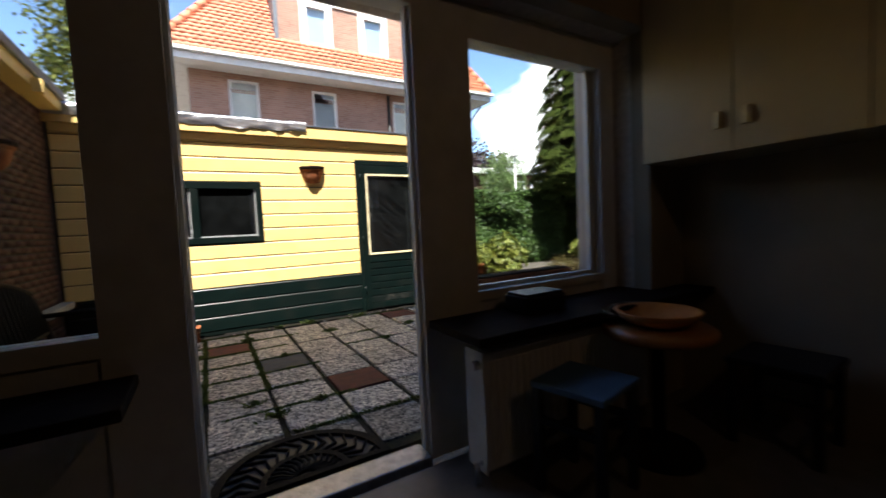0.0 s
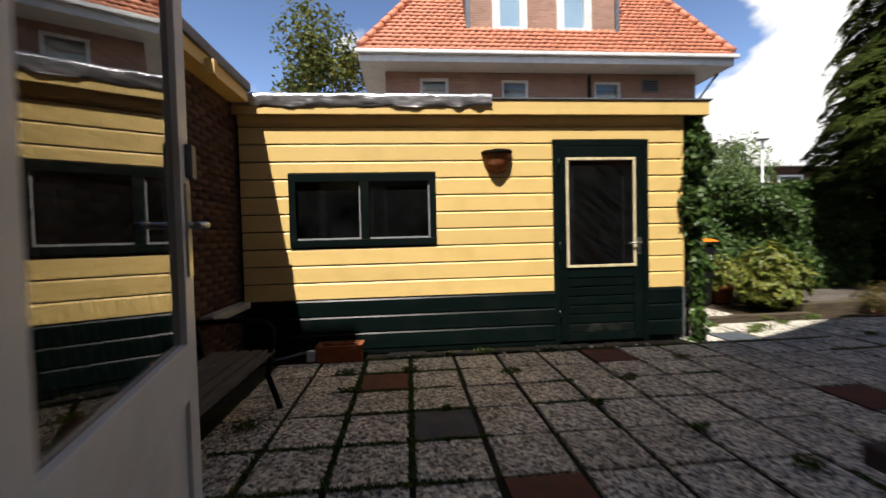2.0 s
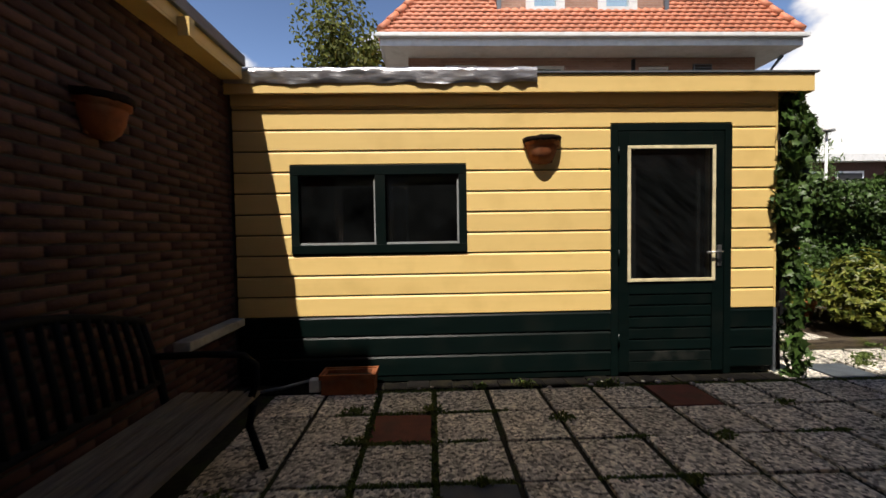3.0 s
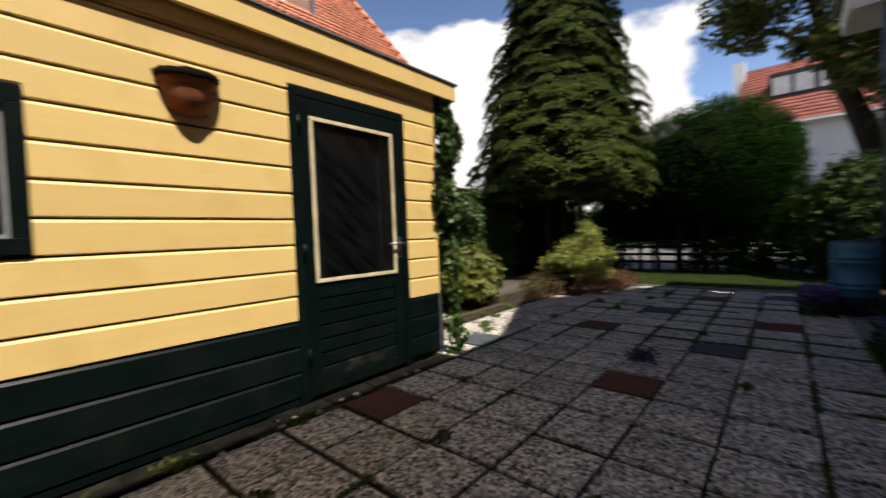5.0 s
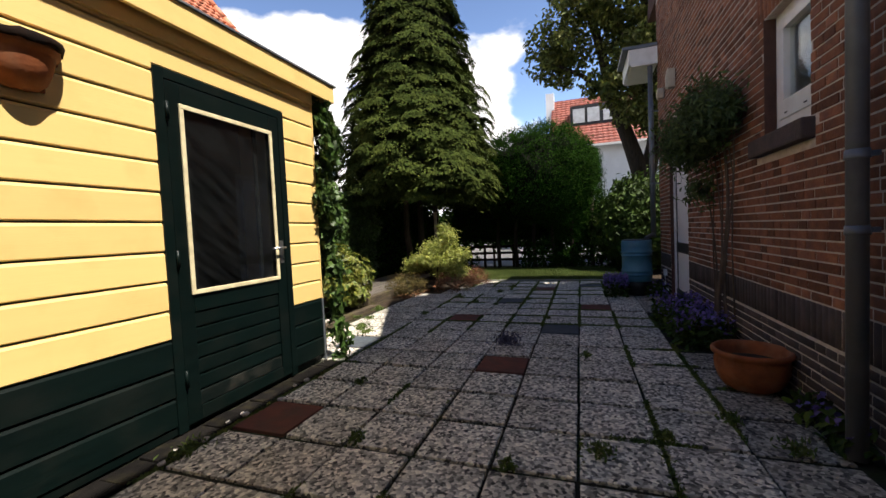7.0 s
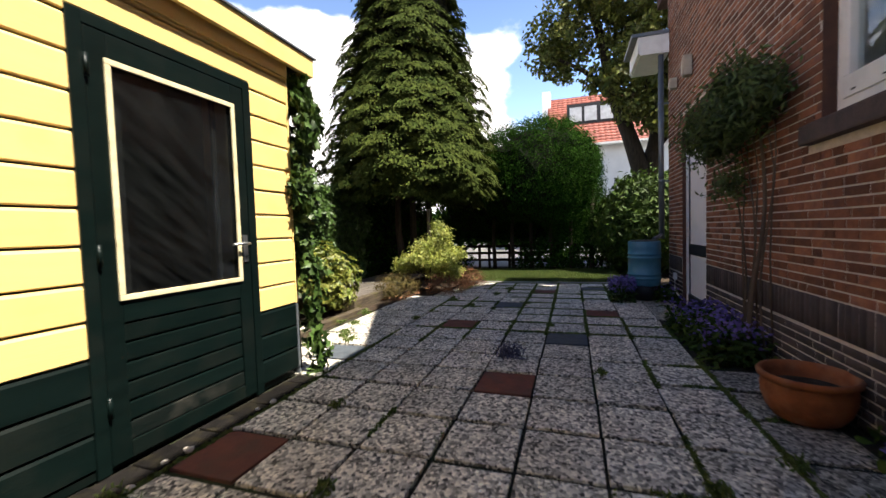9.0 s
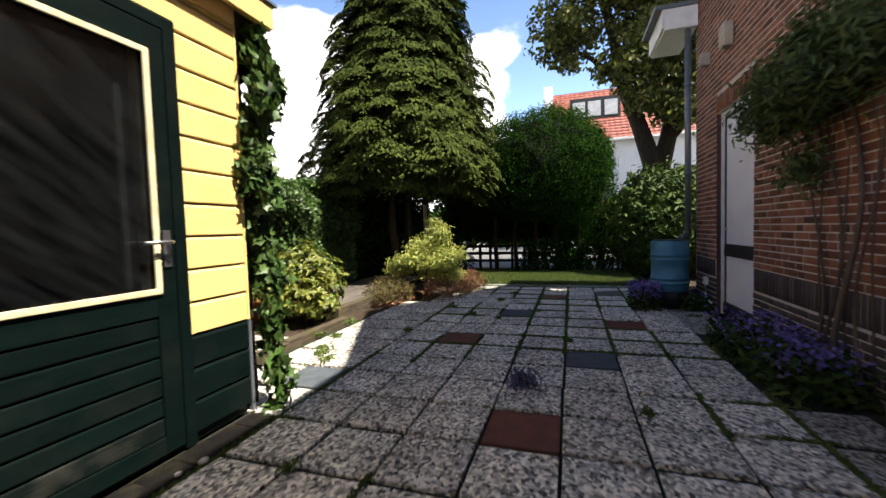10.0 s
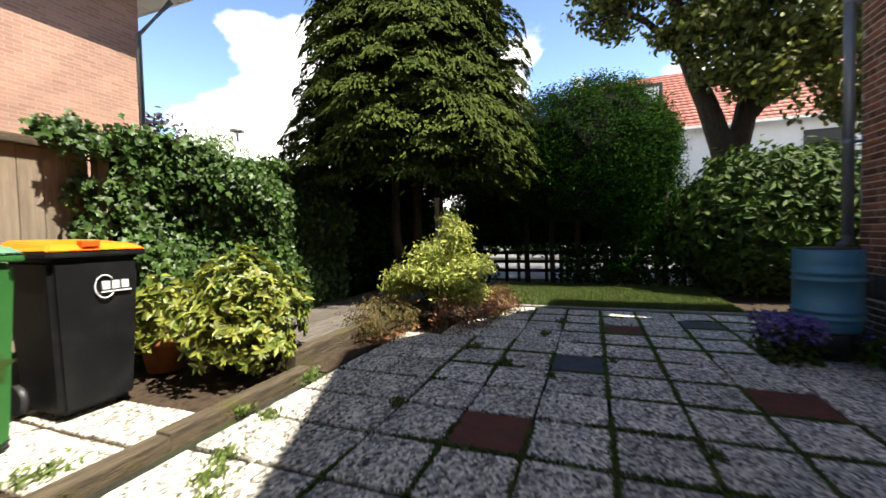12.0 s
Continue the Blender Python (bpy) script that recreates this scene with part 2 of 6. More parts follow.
BRICK = material("red brown brick", (0.26, 0.108, 0.058), (0.165, 0.07, 0.043), 14, 0.85, bump=0.5, bump_scale=70, spread=0.45, stain=(0.12, 0.07, 0.06), stain_scale=8, stain_amount=0.7)
BRICK_I = material("red brown brickwork", (0.26, 0.108, 0.058), (0.165, 0.07, 0.043), 14, 0.85, bump=0.5, bump_scale=70, spread=0.45, island=True, stain=(0.12, 0.07, 0.06), stain_scale=8, stain_amount=0.7)
PLINTH = material("dark plinth brickwork", (0.085, 0.065, 0.06), (0.06, 0.05, 0.05), 12, 0.85, bump=0.5, bump_scale=70, spread=0.3, island=True)
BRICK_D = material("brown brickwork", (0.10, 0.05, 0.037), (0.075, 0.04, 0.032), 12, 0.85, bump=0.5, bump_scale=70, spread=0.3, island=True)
MORTAR = material("grey mortar", (0.60, 0.54, 0.47), (0.46, 0.41, 0.36), 25, 0.95, bump=0.4, bump_scale=120)
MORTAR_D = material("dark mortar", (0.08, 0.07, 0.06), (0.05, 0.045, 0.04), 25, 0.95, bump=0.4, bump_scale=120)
FACADE = brickwork("far brown brick", (0.40, 0.225, 0.16), (0.31, 0.165, 0.115), (0.38, 0.27, 0.21), 0.19, 0.056)
ROOF = material("orange clay pantile", (0.66, 0.235, 0.125), (0.57, 0.19, 0.095), 3, 0.6, spread=0.14, island=True, bump=0.2, bump_scale=40, stain=(0.35, 0.13, 0.07), stain_scale=1.2, stain_amount=0.4)
ROOF_RED = material("red clay pantile", (0.30, 0.075, 0.045), (0.23, 0.06, 0.04), 3, 0.65, spread=0.18, island=True, bump=0.2, bump_scale=40)
LEAD = material("aluminium flashing foil", (0.62, 0.62, 0.64), (0.42, 0.42, 0.45), 9, 0.28, 0.9, bump=0.8, bump_scale=12, stretch=(0.6, 2, 2))
ZINC = material("grey zinc", (0.16, 0.18, 0.20), (0.11, 0.125, 0.14), 6, 0.5, 0.4, bump=0.2, bump_scale=30, stain=(0.24, 0.24, 0.24), stain_scale=3, stain_amount=0.4)
BITUMEN = material("roofing felt", (0.05, 0.05, 0.05), None, 30, 0.9, bump=0.6)
TERRA = material("terracotta", (0.31, 0.10, 0.036), (0.20, 0.062, 0.025), 9, 0.8, bump=0.25, bump_scale=50, stain=(0.30, 0.17, 0.10), stain_scale=6, stain_amount=0.6)
CHROME = material("brushed steel", (0.6, 0.6, 0.6), None, 30, 0.3, 0.95, bump=0.1)
IRON = material("black cast iron", (0.007, 0.0075, 0.0075), (0.012, 0.011, 0.010), 14, 0.75, 0.0, bump=0.4, bump_scale=60, spec=0.2)
BENCHWOOD = material("weathered bench slat", (0.17, 0.15, 0.12), (0.10, 0.085, 0.07), 9, 0.8, bump=0.5, bump_scale=40, stretch=(6, 0.6, 6), spread=0.15)
DECKWOOD = material("weathered grey decking", (0.135, 0.118, 0.10), (0.07, 0.06, 0.05), 9, 0.8, bump=0.5, bump_scale=40, stretch=(0.6, 6, 6), spread=0.2)
BEAMWOOD = material("old timber sleeper", (0.11, 0.085, 0.055), (0.045, 0.035, 0.025), 8, 0.85, bump=0.9, bump_scale=35, stretch=(0.6, 5, 5), stain=(0.075, 0.07, 0.014), stain_scale=4, stain_amount=0.85)
FENCEWOOD = material("pale fence plank", (0.25, 0.20, 0.145), (0.17, 0.135, 0.10), 6, 0.8, bump=0.4, bump_scale=35, stretch=(6, 6, 0.5), spread=0.15, stain=(0.16, 0.12, 0.085), stain_scale=3, stain_amount=0.5)
BIN_BLACK = material("anthracite bin plastic", (0.006, 0.0062, 0.007), (0.009, 0.0092, 0.010), 5, 0.55, spec=0.12, bump=0.1, bump_scale=200, stain=(0.02, 0.02, 0.02), stain_scale=5, stain_amount=0.4)
BIN_ORANGE = material("orange lid plastic", (0.78, 0.21, 0.006), (0.73, 0.185, 0.006), 5, 0.42, bump=0.05, bump_scale=200)
BIN_GRIP = material("red-orange grip plastic", (0.62, 0.09, 0.006), (0.56, 0.08, 0.006), 5, 0.42)
BIN_GREEN = material("green bin plastic", (0.022, 0.10, 0.022), (0.028, 0.12, 0.028), 5, 0.5, spec=0.25, bump=0.1, bump_scale=200)
BIN_GREENLID = material("pale green lid plastic", (0.12, 0.24, 0.15), None, 5, 0.45, bump=0.05, bump_scale=200)
PRINT = material("white print", (0.75, 0.75, 0.75), None, 40, 0.6)
BARREL = material("blue barrel plastic", (0.05, 0.19, 0.27), (0.04, 0.155, 0.225), 4, 0.4, bump=0.06, bump_scale=120, stain=(0.16, 0.30, 0.36), stain_scale=3, stain_amount=0.4)
BLACKPL = material("black plastic", (0.015, 0.015, 0.016), None, 20, 0.5)
BLUEPAINT = material("blue stool paint", (0.09, 0.19, 0.34), (0.075, 0.16, 0.30), 6, 0.5, bump=0.1)
BAMBOO = material("orange wood", (0.52, 0.22, 0.06), (0.42, 0.17, 0.05), 8, 0.4, bump=0.1, stretch=(1, 5, 1))
LINO = material("grey kitchen floor", (0.22, 0.20, 0.18), (0.17, 0.155, 0.14), 8, 0.5, bump=0.1, bump_scale=150)
CABINET = material("cream cabinet front", (0.50, 0.41, 0.25), (0.46, 0.38, 0.23), 5, 0.45, bump=0.05)
GRASS = material("grass blade", (0.085, 0.14, 0.024), (0.13, 0.16, 0.035), 6, 0.7, spread=0.4, island=True, trans=0.3)
TURF = material("lawn soil and moss", (0.05, 0.08, 0.02), (0.08, 0.10, 0.03), 18, 0.95, bump=0.8)
EARTH = material("distant ground", (0.16, 0.155, 0.14), (0.11, 0.11, 0.10), 3, 0.95, bump=0.4, bump_scale=20)
STREET = material("grey street paving", (0.15, 0.147, 0.145), (0.11, 0.108, 0.105), 8, 0.9, bump=0.3)
BARK = material("bark", (0.055, 0.042, 0.03), (0.026, 0.02, 0.015), 9, 0.95, bump=1.0, bump_scale=18, stretch=(3, 3, 0.6))
TWIG = material("pale vine stem", (0.13, 0.10, 0.075), (0.08, 0.06, 0.045), 9, 0.9, bump=0.6)
L_IVY = material("ivy leaf", (0.030, 0.066, 0.013), (0.058, 0.10, 0.022), 9, 0.45, spread=0.55, island=True, trans=0.12, spec=0.3)
L_HEDGE = material("dark hedge leaf", (0.011, 0.034, 0.005), (0.024, 0.058, 0.007), 9, 0.9, spec=0.08, spread=0.5, island=True, trans=0.12)
L_CONIFER = material("cypress spray", (0.030, 0.047, 0.010), (0.066, 0.084, 0.017), 5, 0.8, spec=0.12, spread=0.4, island=True, trans=0.06)
L_CLIMB = material("fresh climber leaf", (0.045, 0.085, 0.017), (0.08, 0.12, 0.028), 7, 0.6, spread=0.45, island=True, trans=0.25)
L_VARIE = material("gold-green leaf", (0.075, 0.13, 0.018), (0.30, 0.29, 0.055), 12, 0.45, spread=0.45, island=True, trans=0.28)
L_ACER = material("yellow-green leaf", (0.25, 0.31, 0.06), (0.40, 0.40, 0.10), 9, 0.5, spread=0.4, island=True, trans=0.35)
L_LAUREL = material("laurel leaf", (0.024, 0.052, 0.008), (0.062, 0.098, 0.016), 9, 0.6, spec=0.18, spread=0.5, island=True, trans=0.15)
L_TREE = material("broad tree leaf", (0.06, 0.09, 0.017), (0.17, 0.17, 0.038), 5, 0.6, spec=0.25, spread=0.55, island=True, trans=0.3)
L_COPPER = material("copper leaf", (0.05, 0.025, 0.03), (0.03, 0.018, 0.022), 5, 0.6, spread=0.4, island=True, trans=0.2)
L_FEATHER = material("feathery leaf", (0.16, 0.24, 0.07), None, 5, 0.6, spread=0.4, island=True, trans=0.35)
L_DRY = material("dry leaf", (0.26, 0.12, 0.06), (0.16, 0.08, 0.05), 5, 0.8, spread=0.4, island=True)
L_HEATH = material("olive heather shoot", (0.085, 0.08, 0.022), (0.15, 0.10, 0.04), 6, 0.8, spread=0.4, island=True, trans=0.15)
L_PURPLE = material("purple flower", (0.12, 0.085, 0.29), (0.17, 0.125, 0.36), 5, 0.7, spread=0.4, island=True, trans=0.25)
GLASS = glass("window glass")
GLASS_DARK = glass("dusty dark glass", (0.5, 0.53, 0.53), 0.02, 0.014)
GLASS_STREAKED = glass("dusty door glass with painted reflections", (0.5, 0.53, 0.53), 0.03, 0.015, streaks=True)
GLASS_DOUBLE = glass("double glazing", (0.62, 0.64, 0.63), 0.0, 0.0, 2.4, 0.75, 0.06)
# the shed interior's gloom is put into this base colour
DARKROOM = material("room surface darkened for shade", (0.016, 0.016, 0.016), None, 3, 0.9)
KWALL = material("aged cream wall paint", (0.34, 0.28, 0.21), (0.30, 0.25, 0.185), 3, 0.85, bump=0.15, bump_scale=80, stain=(0.22, 0.17, 0.12), stain_scale=1.5, stain_amount=0.4)
RIM_SHADE = material("shadow-dark terracotta rim", (0.006, 0.004, 0.003), (0.025, 0.011, 0.006), 14, 0.9, bump=0.4, bump_scale=50)
GREYBOX = material("weathered pale plastic", (0.42, 0.37, 0.29), (0.34, 0.29, 0.23), 9, 0.6, bump=0.1, stain=(0.2, 0.16, 0.12), stain_scale=7, stain_amount=0.5)
CURTAIN = material("pale blind", (0.55, 0.58, 0.60), None, 4, 0.9)

# ---------------------------------------------------------------- builders
ORIGIN = {}
rng = np.random.default_rng(7)


def box(bm, x0, x1, y0, y1, z0, z1):
    v = [bm.verts.new(p) for p in ((x0, y0, z0), (x1, y0, z0), (x1, y1, z0), (x0, y1, z0), (x0, y0, z1), (x1, y0, z1), (x1, y1, z1), (x0, y1, z1))]
    for f in ((0, 3, 2, 1), (4, 5, 6, 7), (0, 1, 5, 4), (1, 2, 6, 5), (2, 3, 7, 6), (3, 0, 4, 7)):
        bm.faces.new([v[i] for i in f])
    return v


def boxes(*dims, bevel=0.0):
    bm = bmesh.new()
    for d in dims:
        box(bm, *d)
    if bevel:
        bmesh.ops.bevel(bm, geom=bm.edges[:], offset=bevel, segments=2, affect="EDGES", profile=0.6)
    return bm


def lathe(profile, x=0, y=0, z=0, seg=28, half=False):
    """A turned body from (radius, height) pairs; half: the half that stands out to -y."""
    bm = bmesh.new()
    n = seg // 2 if half else seg
    rings = []
    for r, h in profile:
        rings.append([bm.verts.new((x + r * math.cos(a), y + r * math.sin(a), z + h)) for a in [(math.pi + math.pi * i / n) if half else (2 * math.pi * i / n) for i in range(n + (1 if half else 0))]])
    for a, b in zip(rings, rings[1:]):
        for i in range(n if not half else n):
            j = (i + 1) % len(a)
            if half and i + 1 >= len(a):
                continue
            bm.faces.new((a[i], a[j], b[j], b[i]))
    for f in bm.faces:
        f.smooth = True
    return bm


def tube(points, radius, seg=8, taper=1.0):
    """A round bar, pipe or stem along points."""
    bm = bmesh.new()
    pts = [Vector(p) for p in points]
    rings = []
    for i, p in enumerate(pts):
        d = (pts[min(i + 1, len(pts) - 1)] - pts[max(i - 1, 0)]).normalized()
        a = d.cross(Vector((0, 0, 1)) if abs(d.z) < 0.9 else Vector((1, 0, 0))).normalized()
        b = d.cross(a)
        r = radius * (1 + (taper - 1) * i / max(1, len(pts) - 1))
        rings.append([bm.verts.new(p + a * r * math.cos(2 * math.pi * k / seg) + b * r * math.sin(2 * math.pi * k / seg)) for k in range(seg)])
    for a, b in zip(rings, rings[1:]):
        for k in range(seg):
            f = bm.faces.new((a[k], a[(k + 1) % seg], b[(k + 1) % seg], b[k]))
            f.smooth = True
    bm.faces.new(rings[0])
    bm.faces.new(rings[-1])
    bmesh.ops.recalc_face_normals(bm, faces=bm.faces[:])
    return bm


def merge(*bms):
    out = bmesh.new()
    for b in bms:
        me = bpy.data.meshes.new("piece")
        b.to_mesh(me)
        b.free()
        out.from_mesh(me)
        bpy.data.meshes.remove(me)
    return out


def thing(name, base, label, category, group=""):
    ob = new(name)
    ob.empty_display_size = 0.1
    ob.location = base
    ORIGIN[ob] = Vector(base)
    return tagged(ob, label, category, group)


def part(name, bm, mat, parent=None, label=""):
    """One mesh object from a bmesh in world places, under a thing or a part."""
    me = bpy.data.meshes.new(name)
    o = ORIGIN.get(parent, Vector((0, 0, 0))) if parent else Vector((0, 0, 0))
    if o.length:
        bmesh.ops.translate(bm, verts=bm.verts[:], vec=-o)
    bm.to_mesh(me)
    bm.free()
    me.materials.append(mat)
    ob = new(name, me)
    if parent:
        ob.parent = parent
        ORIGIN[ob] = o
    return tagged(ob, label) if label else ob


def framed(name, dims, mat, parent, label="", bevel=0.0):
    """A frame whose first member carries the others: (name, box) pairs after the first box."""
    first = part(name, boxes(dims[0][1], bevel=bevel), mat, parent, label)
    for nm, d in dims[1:]:
        part(nm, boxes(d, bevel=bevel), mat, first)
    return first


def structure(name, bm, mat, label=""):
    return tagged(part(name, bm, mat, None, label), kind="structure")


def mesh_np(name, verts, faces, mat, parent=None, kind="", label=""):
    """One mesh from arrays of places and quads (or triangles)."""
    o = ORIGIN.get(parent, Vector((0, 0, 0))) if parent else Vector((0, 0, 0))
    verts = np.asarray(verts, float) - np.array(o)
    faces = np.asarray(faces, int)
    me = bpy.data.meshes.new(name)
    k = faces.shape[1]
    me.vertices.add(len(verts))
    me.vertices.foreach_set("co", verts.ravel())
    me.loops.add(faces.size)
    me.loops.foreach_set("vertex_index", faces.ravel())
    me.polygons.add(len(faces))
    me.polygons.foreach_set("loop_start", np.arange(0, faces.size, k))
    me.update(calc_edges=True)
    me.materials.append(mat)
    ob = new(name, me)
    if parent:
        ob.parent = parent
        ORIGIN[ob] = o
    if kind:
        ob["kind"] = kind
    if label:
        ob["label"] = label
    return ob


def unit(v):
    return v / np.maximum(1e-9, np.linalg.norm(v, axis=-1, keepdims=True))


def leaf_arrays(centres, aims, normals, length, width, fold=0.25, vary=0.4, oval=False):
    """Folded leaves that point along aims: slim diamonds, or ovals with a rounded middle."""
    n = len(centres)
    a = unit(aims)
    s = unit(np.cross(a, normals))
    u = np.cross(s, a)
    k = (1 - vary / 2 + vary * rng.random(n))[:, None]
    L, W = length * k, width * k
    base = centres - a * L * 0.5
    tip = centres + a * L * 0.5 - u * L * 0.12
    i = np.arange(n)[:, None]
    if not oval:
        l1 = base + a * L * 0.42 + s * W * 0.5 + u * W * fold
        r1 = base + a * L * 0.42 - s * W * 0.5 + u * W * fold
        verts = np.stack([base, l1, tip, r1], 1).reshape(-1, 3)
        faces = np.concatenate([i * 4 + np.array([[0, 1, 2]]), i * 4 + np.array([[0, 2, 3]])], 1).reshape(-1, 3)
        return verts, faces
    side = [base + a * L * y_ + s * W * x_ + u * (W * fold * abs(x_) * 2 - L * 0.1 * y_ * y_) for x_, y_ in ((0.42, 0.25), (0.46, 0.62), (-0.46, 0.62), (-0.42, 0.25))]
    verts = np.stack([base, side[0], side[1], tip, side[2], side[3]], 1).reshape(-1, 3)
    faces = np.concatenate([i * 6 + np.array([[0, 1, 2]]), i * 6 + np.array([[0, 2, 3]]), i * 6 + np.array([[0, 3, 4]]), i * 6 + np.array([[0, 4, 5]])], 1).reshape(-1, 3)
    return verts, faces


def leaves(name, centres, outward, length, width, mat, parent, droop=0.3, loose=0.7, kind="stuff"):
    """A crown of separate leaves that face outward and hang a little."""
    n = len(centres)
    nrm = unit(outward + loose * rng.normal(size=(n, 3)))
    aim = unit(np.cross(nrm, rng.normal(size=(n, 3))) + np.array([0, 0, -droop]) + 0.25 * outward)
    v, f = leaf_arrays(np.asarray(centres), aim, nrm, length, width, oval=width > 0.03)
    return mesh_np(name, v, f, mat, parent, kind)


def lobed_leaves(name, centres, outward, length, mat, parent, droop=0.8, loose=0.6):
    """Ivy leaves: five pointed lobes, folded along the midrib, hanging tip down."""
    n = len(centres)
    nrm = unit(outward + loose * rng.normal(size=(n, 3)))
    aim = unit(np.cross(nrm, rng.normal(size=(n, 3))) + np.array([0, 0, -droop]) + 0.2 * outward)
    s = unit(np.cross(aim, nrm))
    u = np.cross(s, aim)
    k = (length * (0.65 + 0.7 * rng.random(n)))[:, None]
    shape = ((0.0, -0.38), (-0.30, -0.42), (-0.27, -0.18), (-0.52, 0.02), (-0.22, 0.12), (0.0, 0.62), (0.22, 0.12), (0.52, 0.02), (0.27, -0.18), (0.30, -0.42))
    pts = [centres + k * (0.0 * s)] + [centres + k * (x_ * s + y_ * aim + (0.35 * abs(x_) - 0.25 * y_ * y_) * u) for x_, y_ in shape]
    v = np.stack(pts, 1).reshape(-1, 3)
    i = np.arange(n)[:, None] * 11
    f = np.concatenate([i + np.array([[0, 1 + j, 1 + (j + 1) % 10]]) for j in range(10)], 1).reshape(-1, 3)
    return mesh_np(name, v, f, mat, parent, "stuff")


def clumps(n_clump, per, centre_fn, spread):
    """Leaf places gathered in clumps: centre_fn gives clump places and outward ways."""
    c, o = centre_fn(n_clump)
    c2 = np.repeat(c, per, 0) + rng.normal(size=(n_clump * per, 3)) * spread
    o2 = np.repeat(o, per, 0)
    return c2, o2


def rosettes(name, centres, outward, per, length, width, mat, parent, open_=1.0):
    """Whorls of leaves that spread from each shoot's tip."""
    n = len(centres) * per
    c, o = np.repeat(centres, per, 0), np.repeat(outward, per, 0)
    side = unit(np.cross(o, rng.normal(size=(n, 3))))
    aim = unit(side * open_ + o * (0.15 + 0.6 * rng.random(n))[:, None] + np.array([0, 0, -0.12]))
    nrm = unit(o - aim * np.sum(o * aim, 1)[:, None] + 0.2 * rng.normal(size=(n, 3)))
    v, f = leaf_arrays(c + aim * length * 0.45, aim, nrm, length, width, oval=True)
    return mesh_np(name, v, f, mat, parent, "stuff")


def ellipsoid(cx, cy, cz, rx, ry, rz, shell=0.35, lump=0.12, low=-1.0, square=2.0):
    """Clump places near the surface of a lumpy ellipsoid; square above 2 gives clipped, boxy sides."""
    ph = rng.random(3) * 6
    def fn(n):
        d = unit(rng.normal(size=(n * 3, 3)))
        d = d[d[:, 2] > low][:n]
        while len(d) < n:
            e = unit(rng.normal(size=(n, 3)))
            d = np.concatenate([d, e[e[:, 2] > low]])[:n]
        r = 1 - shell * rng.random(n) ** 1.6 + lump * (np.sin(5 * d[:, 0] + ph[0]) + np.sin(6 * d[:, 1] + ph[1]) + np.sin(5 * d[:, 2] + ph[2])) / 2
        r = r * np.sum(np.abs(d) ** square, 1) ** (-1 / square)
        p = np.array([cx, cy, cz]) + d * np.array([rx, ry, rz]) * r[:, None]
        return p, unit(d / np.array([rx, ry, rz]))
    return fn


def brick_courses(x0, x1, z0, z1, holes, wild=False, height=0.05, pitch_z=0.0625):
    """Places of the bricks of a wall, along its length and height, cut round the holes (x0, x1, z0, z1); wild: whole and half bricks mixed."""
    out, row, z = [], 0, z0
    while z + height <= z1 + 0.001:
        x = x0 - (0.11 if row % 2 else 0) - (random.uniform(0, 0.1) if wild else 0)
        while x < x1:
            length = 0.102 if wild and random.random() < 0.36 else 0.212
            spans = [(max(x, x0), min(x + length, x1))]
            for hx0, hx1, hz0, hz1 in holes:
                if z + height > hz0 and z < hz1:
                    nxt = []
                    for s, e in spans:
                        if e <= hx0 or s >= hx1:
                            nxt.append((s, e))
                        else:
                            if s < hx0:
                                nxt.append((s, hx0))
                            if e > hx1:
                                nxt.append((hx1, e))
                    spans = nxt
            out += [(s, e, z, z + height) for s, e in spans if e - s > 0.03]
            x += length + 0.011
        z += pitch_z
        row += 1
    return out


def brick_mesh(name, spans, mat, parent, face, depth, axis="y", sign=1):
    """All bricks of spans as one mesh, standing proud of the mortar at the given face."""
    v, f = [], []
    for a, b, z0, z1 in spans:
        j = depth * (0.75 + 0.5 * random.random())
        e = 0.004
        back = [(a, face, z0), (b, face, z0), (b, face, z1), (a, face, z1)]
        front = [(a + e, face + sign * j, z0 + e), (b - e, face + sign * j, z0 + e), (b - e, face + sign * j, z1 - e), (a + e, face + sign * j, z1 - e)]
        i = len(v)
        for p in back + front:
            v.append(p if axis == "y" else (p[1], p[0], p[2]))
        f += [(i + 4, i + 5, i + 6, i + 7), (i, i + 1, i + 5, i + 4), (i + 1, i + 2, i + 6, i + 5), (i + 2, i + 3, i + 7, i + 6), (i + 3, i, i + 4, i + 7)]
    return mesh_np(name, v, f, mat, parent, "stuff")


def wall_with_holes(x0, x1, y0, y1, z0, z1, holes):
    """A wall slab along x with rectangular openings right through it."""
    xs = sorted({x0, x1, *[h[0] for h in holes], *[h[1] for h in holes]})
    bm = bmesh.new()
    for a, b in zip(xs, xs[1:]):
        cuts = sorted((h[2], h[3]) for h in holes if h[0] <= a + 1e-6 and h[1] >= b - 1e-6)
        z = z0
        for c0, c1 in cuts:
            if c0 > z:
                box(bm, a, b, y0, y1, z, c0)
            z = c1
        if z < z1:
            box(bm, a, b, y0, y1, z, z1)
    bmesh.ops.remove_doubles(bm, verts=bm.verts[:], dist=1e-5)
    return bm



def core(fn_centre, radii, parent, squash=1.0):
    """A lumpy mass that closes a dense crown; its near-black colour paints inner shade."""
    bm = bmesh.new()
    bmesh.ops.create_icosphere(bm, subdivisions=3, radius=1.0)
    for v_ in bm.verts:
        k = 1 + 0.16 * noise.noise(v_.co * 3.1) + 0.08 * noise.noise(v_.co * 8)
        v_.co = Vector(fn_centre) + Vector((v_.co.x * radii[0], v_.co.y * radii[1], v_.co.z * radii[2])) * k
    return part("crown_core", bm, CROWN_SHADE, parent)


